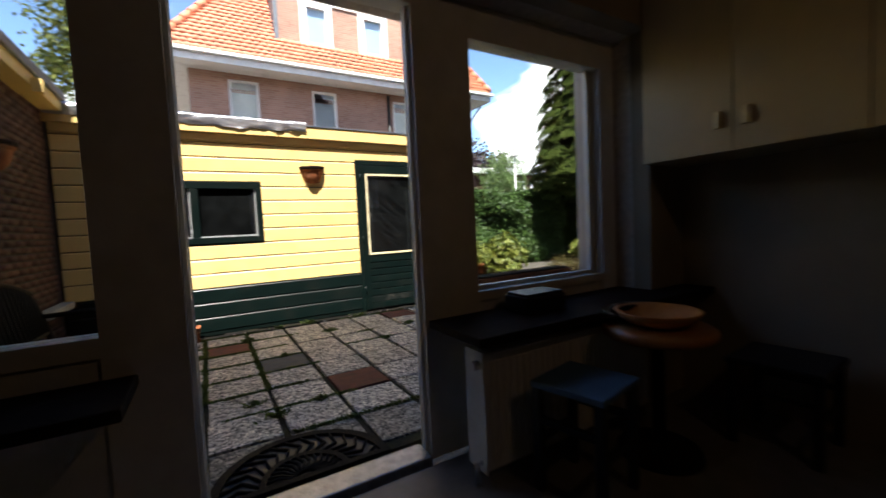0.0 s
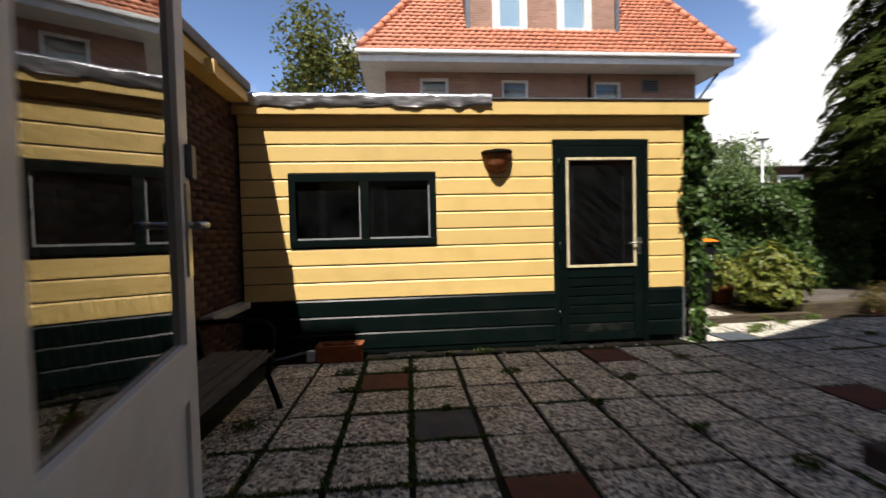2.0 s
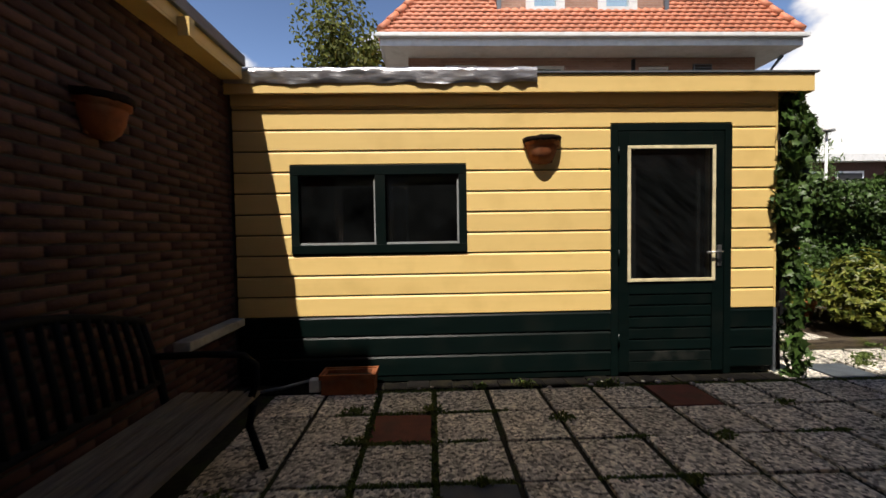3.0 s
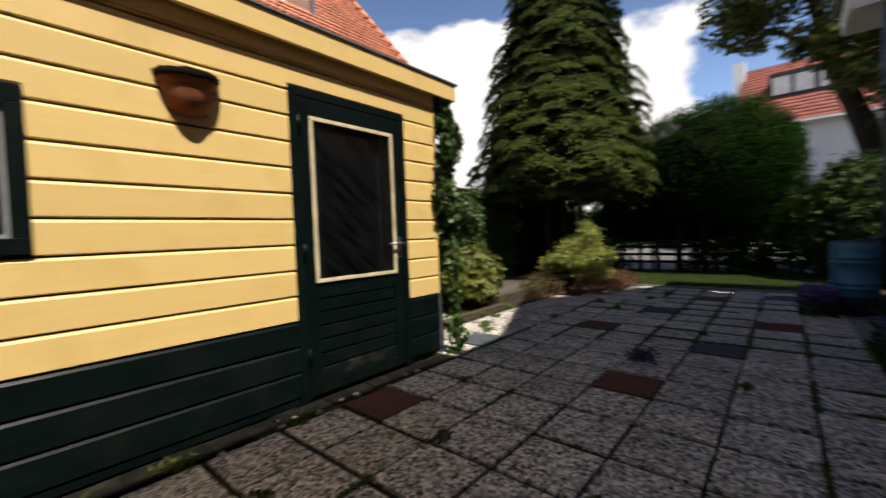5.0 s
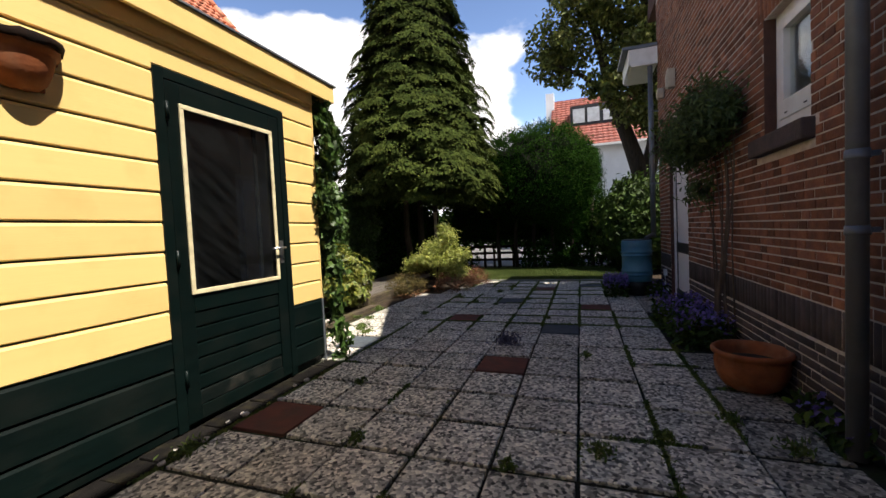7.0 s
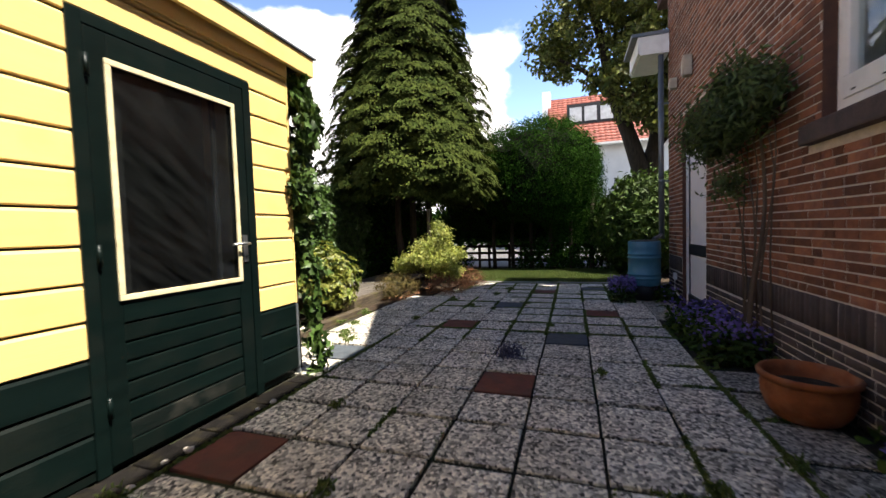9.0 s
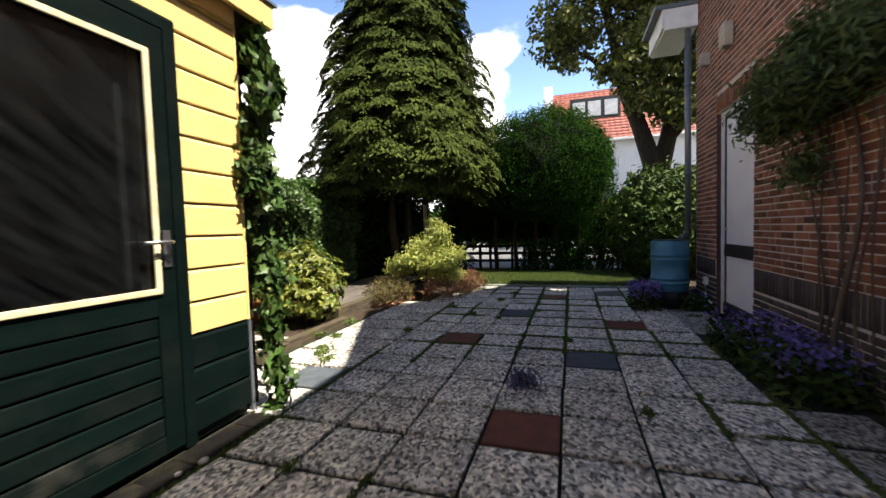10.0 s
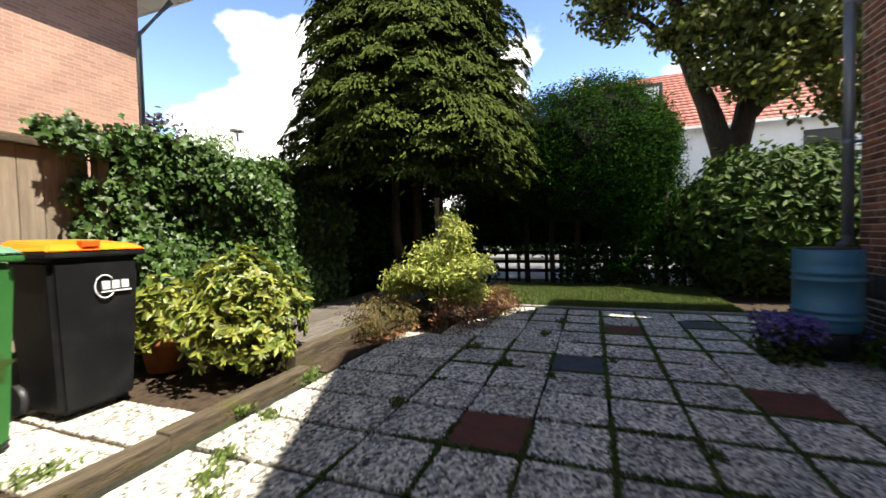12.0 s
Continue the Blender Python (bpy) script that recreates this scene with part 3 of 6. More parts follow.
# near-black stands in for the shade between the leaves
CROWN_SHADE = material("painted crown shade", (0.005, 0.007, 0.003), (0.009, 0.010, 0.005), 9, 0.95, bump=0.8, bump_scale=25)
# ---------------------------------------------------------------- ground
PX, PY, PITCH, PITCH_Y = 0.25, 3.135, 0.448, 0.428        # joints of the paving
structure("ground", boxes((-60, 90, -60, 120, -0.3, -0.075)), EARTH, "bare ground that reaches the horizon")
structure("road", boxes((13.6, 19.5, -40, 60, -0.07, -0.02)), STREET, "pale sunlit street beyond the garden fence")

# ---------------------------------------------------------------- yellow shed
SY = 5.95
shed = thing("shed", (1.4, 7.2, 0), "yellow weatherboard garden shed with dark green base boards", "shed")
W0, W1, WZ0, WZ1 = -0.54, 1.02, 1.17, 1.95
D0, D1, DZ = 2.33, 3.45, 2.295
wallbm = wall_with_holes(-1.04, 3.85, SY + 0.02, SY + 0.10, 0.0, 2.62, [(W0 + 0.05, W1 - 0.05, WZ0 + 0.05, WZ1 - 0.05), (D0 + 0.06, D1 - 0.06, 0.02, DZ - 0.06)])
part("wall", wallbm, GREEN, shed, "dark backing of the front boards")
for wall_box in ((3.77, 3.85, SY + 0.10, 8.3, 0, 2.62), (-1.04, -0.96, SY + 0.10, 8.3, 0, 2.62), (-0.96, 3.77, 8.22, 8.3, 0, 2.62)):
    part("wall", boxes(wall_box), YELLOW, shed)
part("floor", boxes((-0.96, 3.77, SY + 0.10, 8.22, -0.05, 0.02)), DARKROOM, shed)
# added near-black wall; closes the view into the shaded room
part("partition", boxes((-0.96, 3.77, 6.75, 6.8, 0.02, 2.55)), DARKROOM, shed, "added near-black partition in place of the shaded room")
part("roof", boxes((-1.05, 4.12, SY - 0.06, 8.4, 2.62, 2.70)), BITUMEN, shed, "flat roof of dark felt")
part("fascia", boxes((-1.06, 4.14, SY - 0.095, SY - 0.062, 2.555, 2.715), bevel=0.004), YELLOW, shed, "yellow fascia board")
part("fascia", boxes((4.122, 4.15, SY - 0.06, 8.4, 2.555, 2.715), bevel=0.004), YELLOW, shed)
part("soffit", boxes((-1.05, 4.10, SY - 0.062, SY + 0.02, 2.60, 2.615)), YELLOW, shed)
part("roof_edge", boxes((1.64, 4.17, SY - 0.11, SY + 0.05, 2.717, 2.732)), ZINC, shed, "thin grey roof trim")


def foil():
    """Crumpled strip of roofing foil folded over the roof edge."""
    bm = bmesh.new()
    nx = 160
    rows = []
    for j, (yy, zz) in enumerate(((SY + 0.25, 2.735), (SY + 0.05, 2.755), (SY - 0.09, 2.775), (SY - 0.116, 2.755), (SY - 0.116, 2.725), (SY - 0.114, 2.69), (SY - 0.112, 2.655), (SY - 0.106, 2.635))):
        row = []
        for i in range(nx + 1):
            x = -1.04 + 2.68 * i / nx
            k = 0.011 * noise.noise((x * 3.5, j * 1.1, 3)) + 0.008 * noise.noise((x * 9, j * 1.7, 9))
            drop = 0.012 * noise.noise((x * 3, 5, 1)) if j == 7 else 0
            row.append(bm.verts.new((x, yy - abs(k) * (j > 2) + k * (j > 2), zz + k + drop)))
        rows.append(row)
    for a, b in zip(rows, rows[1:]):
        for i in range(nx):
            f = bm.faces.new((a[i], a[i + 1], b[i + 1], b[i]))
            f.smooth = True
    return bm


part("flashing", foil(), LEAD, shed, "crumpled silver flashing foil over the roof edge")


def board(x0, x1, z0, z1, mat):
    """One weatherboard: bevelled at the bottom, its face leaning out a little downwards."""
    bm = bmesh.new()
    pr = [(SY + 0.02, z0 + 0.006), (SY - 0.002, z0 + 0.006), (SY - 0.010, z0 + 0.013), (SY - 0.009, z1 - 0.020), (SY + 0.001, z1 - 0.004), (SY + 0.02, z1 - 0.004)]
    n = max(1, int((x1 - x0) / 0.35))
    rows = []
    for i in range(n + 1):
        x = x0 + (x1 - x0) * i / n
        w = 0.0012 * noise.noise((x * 2.1, z0 * 7, 0))
        rows.append([bm.verts.new((x, y + w, z)) for y, z in pr])
    for a, b in zip(rows, rows[1:]):
        for k in range(len(pr) - 1):
            bm.faces.new((a[k], b[k], b[k + 1], a[k + 1]))
    bm.faces.new(rows[0])
    bm.faces.new(rows[-1][::-1])
    bmesh.ops.recalc_face_normals(bm, faces=bm.faces[:])
    return part("board", bm, mat, shed)


BP = 0.1845
for k in range(-3, 11):
    z0, z1 = 0.60 + BP * k, min(0.60 + BP * (k + 1), 2.60)
    mat = YELLOW if k >= 0 else GREEN
    if z1 > WZ0 + 0.02 and z0 < WZ1 - 0.02:
        board(-1.03, W0, z0, z1, mat)
        board(W1, D0, z0, z1, mat)
        if z1 > WZ1 + 0.02:
            board(W0, W1, WZ1, z1, mat)
    elif z0 > DZ:
        board(-1.03, 3.86, z0, z1, mat)
        continue
    else:
        board(-1.03, D0, z0, z1, mat)
    board(D1, 3.86, z0, z1, mat)
    if z1 > DZ + 0.02:
        board(D0, D1, DZ, z1, mat)
part("board", boxes((-1.03, D0, SY + 0.0, SY + 0.019, 0.0, 0.044)), GREEN, shed)
part("corner_trim", boxes((3.862, 3.885, SY - 0.016, SY + 0.05, 0.0, 0.60), bevel=0.003), ZINC, shed, "pale metal corner strip")
part("corner_trim", boxes((3.862, 3.88, SY - 0.012, SY + 0.05, 0.604, 2.56), bevel=0.003), YELLOW, shed)
part("board", boxes((-1.03, 3.86, SY - 0.03, SY - 0.011, 2.47, 2.60)), YELLOW, shed)

swin = framed("window", [("window", (W0, W1, SY - 0.025, SY + 0.06, WZ0, WZ0 + 0.075)), ("top_rail", (W0, W1, SY - 0.025, SY + 0.06, WZ1 - 0.085, WZ1)), ("stile", (W0, W0 + 0.07, SY - 0.023, SY + 0.06, WZ0 + 0.075, WZ1 - 0.085)), ("stile", (W1 - 0.07, W1, SY - 0.023, SY + 0.06, WZ0 + 0.075, WZ1 - 0.085)), ("mullion", (0.205, 0.295, SY - 0.023, SY + 0.06, WZ0 + 0.075, WZ1 - 0.085))], GREEN, shed, "dark green two-light shed window frame", 0.003)
for a, b in ((W0 + 0.07, 0.205), (0.295, W1 - 0.07)):
    part("glazing_bead", boxes((a, b, SY + 0.0, SY + 0.02, WZ0 + 0.076, WZ0 + 0.095), (b - 0.015, b, SY + 0.0, SY + 0.02, WZ0 + 0.095, WZ1 - 0.13)), material("grey putty bead", (0.30, 0.31, 0.31), None, 30, 0.7), swin)
    p = part("pane", boxes((a + 0.001, b - 0.001, SY + 0.024, SY + 0.028, WZ0 + 0.077, WZ1 - 0.087)), GLASS_DARK, swin, "dusty dark pane")
    p.visible_shadow = False

framed("door_frame", [("door_frame", (D0, D0 + 0.065, SY - 0.02, SY + 0.06, 0.0, DZ)), ("jamb", (D1 - 0.065, D1, SY - 0.02, SY + 0.06, 0.0, DZ)), ("head", (D0 + 0.065, D1 - 0.065, SY - 0.02, SY + 0.06, DZ - 0.06, DZ))], GREEN, shed, "", 0.003)
sdoor = framed("door", [("door", (2.40, 2.50, SY - 0.016, SY + 0.03, 0.03, 2.23)), ("stile", (3.275, 3.38, SY - 0.016, SY + 0.03, 0.03, 2.23)), ("top_rail", (2.501, 3.274, SY - 0.016, SY + 0.03, 2.085, 2.23)), ("lock_rail", (2.501, 3.274, SY - 0.016, SY + 0.03, 0.75, 0.875)), ("bottom_rail", (2.501, 3.274, SY - 0.016, SY + 0.03, 0.03, 0.12))], GREEN, shed, "dark green half-glazed shed door, shut", 0.004)
part("door_panel", boxes((2.501, 3.274, SY + 0.021, SY + 0.029, 0.121, 0.749)), GREEN, sdoor)
for k in range(6):
    z = 0.123 + k * 0.105
    part("door_board", boxes((2.501, 3.274, SY - 0.009, SY + 0.02, z, z + 0.094), bevel=0.008), GREEN if k else GREEN_WORN, sdoor, "" if k else "scuffed lowest door board")
part("glazing_bead", boxes((2.48, 3.295, SY - 0.03, SY - 0.017, 0.865, 0.895), (2.48, 3.295, SY - 0.03, SY - 0.017, 2.07, 2.10), (2.48, 2.51, SY - 0.03, SY - 0.017, 0.895, 2.07), (3.265, 3.295, SY - 0.03, SY - 0.017, 0.895, 2.07), bevel=0.004), CREAM, sdoor, "cream-painted glazing bead")
p = part("pane", boxes((2.502, 3.273, SY + 0.0, SY + 0.005, 0.877, 2.083)), GLASS_STREAKED, sdoor, "dusty dark door pane")
p.visible_shadow = False
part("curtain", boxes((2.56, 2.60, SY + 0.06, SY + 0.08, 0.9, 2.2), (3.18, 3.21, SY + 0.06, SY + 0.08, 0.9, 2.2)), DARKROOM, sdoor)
handle = part("lock_plate", boxes((3.315, 3.355, SY - 0.026, SY - 0.017, 1.0, 1.19), bevel=0.003), CHROME, sdoor, "brushed steel lock plate")
part("lever", tube([(3.335, SY - 0.02, 1.13), (3.335, SY - 0.065, 1.13), (3.32, SY - 0.07, 1.13), (3.19, SY - 0.065, 1.128)], 0.009), CHROME, handle)
part("keyhole", tube([(3.335, SY - 0.024, 1.035), (3.335, SY - 0.034, 1.035)], 0.011), BLACKPL, handle)
for z in (0.28, 1.05, 1.98):
    part("hinge", tube([(2.398, SY - 0.028, z), (2.398, SY - 0.028, z + 0.11)], 0.011), GREEN, sdoor)


def wall_pot(x, y, z, r, h, along_x=True):
    """Half-round terracotta pot that hangs flat on a wall."""
    t = thing("wall_pot", (x, y, z), "half-round terracotta wall pot with a rolled rim", "flowerpot")
    prof = [(0.02, 0.0), (r * 0.45, h * 0.04), (r * 0.66, h * 0.18), (r * 0.80, h * 0.42), (r * 0.88, h * 0.68), (r * 0.9, h * 0.74), (r, h * 0.76), (r * 1.02, h * 0.97), (r * 0.97, h), (r * 0.88, h * 0.98), (r * 0.8, h * 0.7), (r * 0.5, h * 0.3), (0.01, h * 0.2)]
    bm = lathe(prof, 0, 0, 0, 40, half=True)
    bm2 = boxes((-r, r, -0.012, 0.0, h * 0.7, h * 0.99))
    bm3 = boxes((-r * 0.62, r * 0.62, -0.012, 0.0, 0.06 * h, h * 0.7))
    me = merge(bm, bm2, bm3)
    if not along_x:
        bmesh.ops.rotate(me, verts=me.verts[:], matrix=Matrix.Rotation(radians(90), 3, "Z"))
    bmesh.ops.translate(me, verts=me.verts[:], vec=(x, y, z))
    part("pot", me, TERRA, t)
    # rim coloured near black for the shadow of its overhang
    rim = lathe([(r * 1.03, h * 0.84), (r * 1.06, h * 0.86), (r * 1.12, h * 0.99), (r * 1.10, h * 1.02), (r * 0.94, h * 1.0), (r * 0.9, h * 0.9), (r * 0.98, h * 0.84)], 0, 0, 0, 40, half=True)
    for v_ in rim.verts:
        v_.co.z += 0.010 * noise.noise(v_.co * 70)
    if not along_x:
        bmesh.ops.rotate(rim, verts=rim.verts[:], matrix=Matrix.Rotation(radians(90), 3, "Z"))
    bmesh.ops.translate(rim, verts=rim.verts[:], vec=(x, y, z))
    part("rim", rim, RIM_SHADE, t, "rim with its overhang shadow put into the colour")
    s = lathe([(0.0, 0), (r * 0.84, 0.0)], 0, 0, h * 0.78, 30, half=True)
    if not along_x:
        bmesh.ops.rotate(s, verts=s.verts[:], matrix=Matrix.Rotation(radians(90), 3, "Z"))
    bmesh.ops.translate(s, verts=s.verts[:], vec=(x, y, z))
    part("soil", s, SOIL, t, "dry potting soil")
    return t


wall_pot(1.70, SY - 0.012, 1.94, 0.155, 0.225)

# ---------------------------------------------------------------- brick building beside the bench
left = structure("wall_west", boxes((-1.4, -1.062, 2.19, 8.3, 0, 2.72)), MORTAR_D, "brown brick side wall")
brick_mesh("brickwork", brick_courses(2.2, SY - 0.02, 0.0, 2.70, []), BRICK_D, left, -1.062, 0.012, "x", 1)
eaves = thing("eaves", (-1.1, 4, 2.7), "yellow eaves boards with a grey gutter along the brick wall", "eaves")
part("soffit", boxes((-1.06, -0.88, 2.2, SY - 0.13, 2.66, 2.68)), YELLOW, eaves)
part("fascia", boxes((-0.90, -0.878, 2.2, SY - 0.12, 2.68, 2.80), bevel=0.003), YELLOW, eaves)
part("gutter", boxes((-0.876, -0.84, 2.2, SY - 0.13, 2.76, 2.85), bevel=0.012), ZINC, eaves, "grey zinc gutter")
part("roof", boxes((-1.4, -0.86, 2.2, SY - 0.125, 2.81, 2.86)), BITUMEN, eaves)
part("bracket", boxes((-0.875, -0.80, 4.95, 5.01, 2.60, 2.72)), YELLOW, eaves)
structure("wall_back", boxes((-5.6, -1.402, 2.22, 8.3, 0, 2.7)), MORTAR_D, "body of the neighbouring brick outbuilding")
ledge = tagged(part("window_sill", boxes((-1.048, -0.93, 5.05, 5.85, 0.56, 0.63), bevel=0.012), material("pale concrete sill", (0.42, 0.41, 0.38), None, 20, 0.85, bump=0.4, stain=(0.2, 0.2, 0.17), stain_scale=6, stain_amount=0.6)), "pale concrete sill against the brick wall", "sill")
wall_pot(-1.046, 4.52, 1.85, 0.15, 0.22, along_x=False)
wall_pot(-1.046, 3.70, 1.90, 0.15, 0.22, along_x=False)

# ---------------------------------------------------------------- own house: brick wall, kitchen front
HY = 2.19
HOLES = [(3.60, 4.24, 1.80, 2.66), (6.57, 7.63, 0.0, 2.48)]
KX0, KX1, KZ1 = -1.06, 2.78, 2.42
hwall = structure("wall_south", wall_with_holes(-1.4, 8.52, 1.72, HY - 0.012, 0.0, 5.0, HOLES + [(KX0, KX1, -0.01, KZ1)]), MORTAR, "red-brown brick house wall")
# unseen blocks; their heights follow the shadow they must cast
gable = structure("wall_gable", boxes((-8, -0.95, 1.72, HY, 6.2, 7.25), (-0.95, 3.6, 1.72, HY, 5.0, 6.65), (-1.4, -0.95, 1.72, HY, 5.0, 6.2), (-8, -1.4, 1.72, HY, 0, 6.2)), BRICK_D, "unseen upper brick wall, its height set by its shadow")
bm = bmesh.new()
# unseen outline tuned for its shadow edge; runs past the house end
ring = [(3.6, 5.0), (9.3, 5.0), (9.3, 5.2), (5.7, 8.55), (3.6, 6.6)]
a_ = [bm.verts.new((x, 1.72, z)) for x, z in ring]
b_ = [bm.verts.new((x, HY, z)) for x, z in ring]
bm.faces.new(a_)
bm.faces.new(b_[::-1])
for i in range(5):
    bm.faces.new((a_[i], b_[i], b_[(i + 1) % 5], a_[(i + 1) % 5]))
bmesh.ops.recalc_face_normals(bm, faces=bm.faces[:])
structure("wall_gable", bm, BRICK_D, "unseen brick gable shaped for its shadow on the yard")
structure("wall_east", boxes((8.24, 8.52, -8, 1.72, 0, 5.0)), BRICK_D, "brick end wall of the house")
# added out of view to keep the sun off the far tiles
structure("wall_annex", boxes((8.53, 9.05, -8, 1.15, 0, 7.4)), BRICK_D, "added unseen brick block that shades the far paving")
structure("roof", boxes((-8, 8.52, -8, 1.72, 4.9, 5.0)), BITUMEN, "house roof deck")
structure("wall_inner", boxes((-8, 9.02, -8, -7.8, 0, 4.9), (-8, -7.8, -7.8, 1.72, 0, 4.9)), PLASTER)

spans = brick_courses(2.80, 8.51, 0.68, 4.98, [(h[0], h[1], h[2], h[3] + 0.22) for h in HOLES] + [(3.55, 4.40, 1.66, 1.80)], True, 0.0515, 0.0625)
near = [s for s in spans if s[0] > 3.2 and s[1] < 4.9 and 0.70 < s[2] < 2.6][:300]
rest = [s for s in spans if s not in set(near)]
brick_mesh("brickwork", rest, BRICK_I, hwall, HY - 0.012, 0.004)
brick_mesh("brickwork", brick_courses(2.80, 8.51, 0.0, 0.44, [HOLES[1]], True, 0.0515, 0.0625), PLINTH, hwall, HY - 0.012, 0.005)
solid = [(x, x + 0.052, 0.45, 0.67) for x in np.arange(2.81, 8.46, 0.0625) if not 6.52 < x < 7.64]
solid_l = [(x, x + 0.052, 2.67, 2.88) for x in np.arange(3.50, 4.36, 0.0625)] + [(x, x + 0.052, 2.485, 2.69) for x in np.arange(6.5, 7.66, 0.0625)]
brick_mesh("soldier_course", solid, PLINTH, hwall, HY - 0.012, 0.007)
brick_mesh("soldier_course", solid_l, BRICK_I, hwall, HY - 0.012, 0.006)

# small white window in the brick wall
bwin = tagged(part("window_1", boxes((3.60, 4.232, 2.03, 2.11, 1.80, 1.90), (3.60, 4.232, 2.03, 2.11, 2.60, 2.66), (3.60, 3.66, 2.03, 2.11, 1.90, 2.60), (4.172, 4.232, 2.03, 2.11, 1.90, 2.60)), WHITE), "small white-framed window in the brick wall", kind="structure")
part("sash", boxes((3.662, 4.17, 2.05, 2.122, 1.902, 2.03), (3.662, 4.17, 2.05, 2.122, 2.53, 2.598), (3.662, 3.73, 2.05, 2.122, 2.03, 2.53), (4.10, 4.17, 2.05, 2.122, 2.03, 2.53), bevel=0.005), WHITE, bwin)
part("drain_slot", boxes((3.78, 3.82, 2.123, 2.125, 1.93, 1.94), (4.04, 4.08, 2.123, 2.125, 1.93, 1.94)), BLACKPL, bwin)
p = part("pane", boxes((3.731, 4.099, 2.075, 2.081, 2.031, 2.529)), GLASS, bwin)
p.visible_shadow = False
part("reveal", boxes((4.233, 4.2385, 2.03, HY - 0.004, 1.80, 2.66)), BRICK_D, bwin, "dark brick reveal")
structure("window_sill_1", boxes((3.56, 4.38, HY - 0.075, HY + 0.06, 1.665, 1.795), bevel=0.015), PLINTH, "dark brick window sill")
structure("room_wall", boxes((3.3, 4.8, 0.6, 0.7, 1.2, 3.2), (3.3, 3.4, 0.7, 1.71, 1.2, 3.2), (4.7, 4.8, 0.7, 1.71, 1.2, 3.2), (3.3, 4.8, 0.7, 1.71, 3.2, 3.3), (3.3, 4.8, 0.7, 1.71, 1.1, 1.2)), PLASTER, "plain room behind the small window")

# white side door
wdoor = tagged(part("door_1", boxes((6.57, 6.62, 2.04, 2.14, 0.0, 2.472), (7.575, 7.622, 2.04, 2.14, 0.0, 2.472), (6.62, 7.575, 2.04, 2.14, 2.42, 2.472)), WHITE), "white flush side door with a dark band and dark kick plate, shut", kind="structure")
part("leaf", boxes((6.622, 7.573, 2.06, 2.11, 0.16, 2.418), bevel=0.004), CLEANWHITE, wdoor)
part("band", boxes((6.624, 7.571, 2.111, 2.122, 0.73, 0.88), bevel=0.002), BLACKPL, wdoor, "dark letterbox band")
part("kick_plate", boxes((6.624, 7.571, 2.06, 2.13, 0.02, 0.158), bevel=0.002), BLACKPL, wdoor, "dark kick plate")
# raised black strip in place of the shaded gap round the leaf
part("seal", boxes((7.525, 7.572, 2.1105, 2.116, 0.881, 2.416), (7.525, 7.572, 2.1105, 2.116, 0.16, 0.729), (6.622, 7.524, 2.1105, 2.116, 2.385, 2.416)), BLACKPL, wdoor, "black strip painting the shaded gap beside the frame")
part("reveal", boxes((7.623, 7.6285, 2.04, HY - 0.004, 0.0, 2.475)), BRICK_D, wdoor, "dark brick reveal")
part("handle", tube([(7.50, 2.11, 1.06), (7.50, 2.16, 1.06), (7.39, 2.165, 1.06)], 0.009), CHROME, wdoor)


def downpipe(x, y, z0, z1, r, label, joints):
    t = thing("downpipe", (x, y, z0), label, "downpipe")
    part("pipe", tube([(x, y, z0), (x, y, z1)], r, 14), ZINC, t)
    for z in joints:
        part("collar", tube([(x, y, z), (x, y, z + 0.012), (x, y, z + 0.045)], r * 1.16, 14, 0.94), ZINC, t)
        part("bracket", boxes((x - 0.012, x + 0.012, HY - 0.008, y, z + 0.01, z + 0.035)), ZINC, t)
    return t


downpipe(3.01, HY + 0.075, 0.0, 6.2, 0.042, "grey zinc downpipe on brackets against the brick wall", (1.10, 1.46, 3.1, 4.6))
downpipe(8.45, HY + 0.11, 0.93, 3.9, 0.042, "grey zinc downpipe that ends over the water barrel", (1.85, 3.1))
evs = thing("eaves", (8.9, 2.2, 3.9), "white boxed eaves at the corner of the house", "eaves")
part("fascia", boxes((8.38, 9.4, HY + 0.42, HY + 0.45, 3.94, 4.20), bevel=0.004), WHITE, evs)
part("fascia", boxes((8.38, 8.41, HY + 0.0, HY + 0.419, 3.94, 4.20), bevel=0.004), WHITE, evs)
part("soffit", boxes((8.38, 9.4, HY + 0.0, HY + 0.42, 3.91, 3.938)), WHITE, evs)
part("gutter", boxes((8.36, 9.4, HY + 0.0, HY + 0.55, 4.202, 4.26), bevel=0.01), ZINC, evs)
for x, z0, w, h in ((7.14, 3.10, 0.13, 0.26), (7.90, 3.17, 0.10, 0.16)):
    t = thing("wall_box", (x, HY, z0), "small pale plastic housing on the brick wall", "sensor box")
    part("housing", boxes((x - w / 2, x + w / 2, HY + 0.002, HY + 0.10, z0, z0 + h), bevel=0.012), GREYBOX, t)
    part("cover", boxes((x - w / 2 + 0.015, x + w / 2 - 0.015, HY + 0.101, HY + 0.112, z0 + 0.02, z0 + h - 0.05), bevel=0.003), GREYBOX, t)
t = thing("tap_pipe", (7.85, HY, 0.35), "white plastic outlet with a bent pipe low on the brick wall", "pipe")
part("outlet", boxes((7.90, 7.98, HY + 0.004, HY + 0.05, 0.32, 0.42), bevel=0.006), WHITE, t)
part("pipe", tube([(7.94, HY + 0.03, 0.32), (7.92, HY + 0.035, 0.18), (7.84, HY + 0.04, 0.13), (7.66, HY + 0.04, 0.12)], 0.012), WHITE, t)

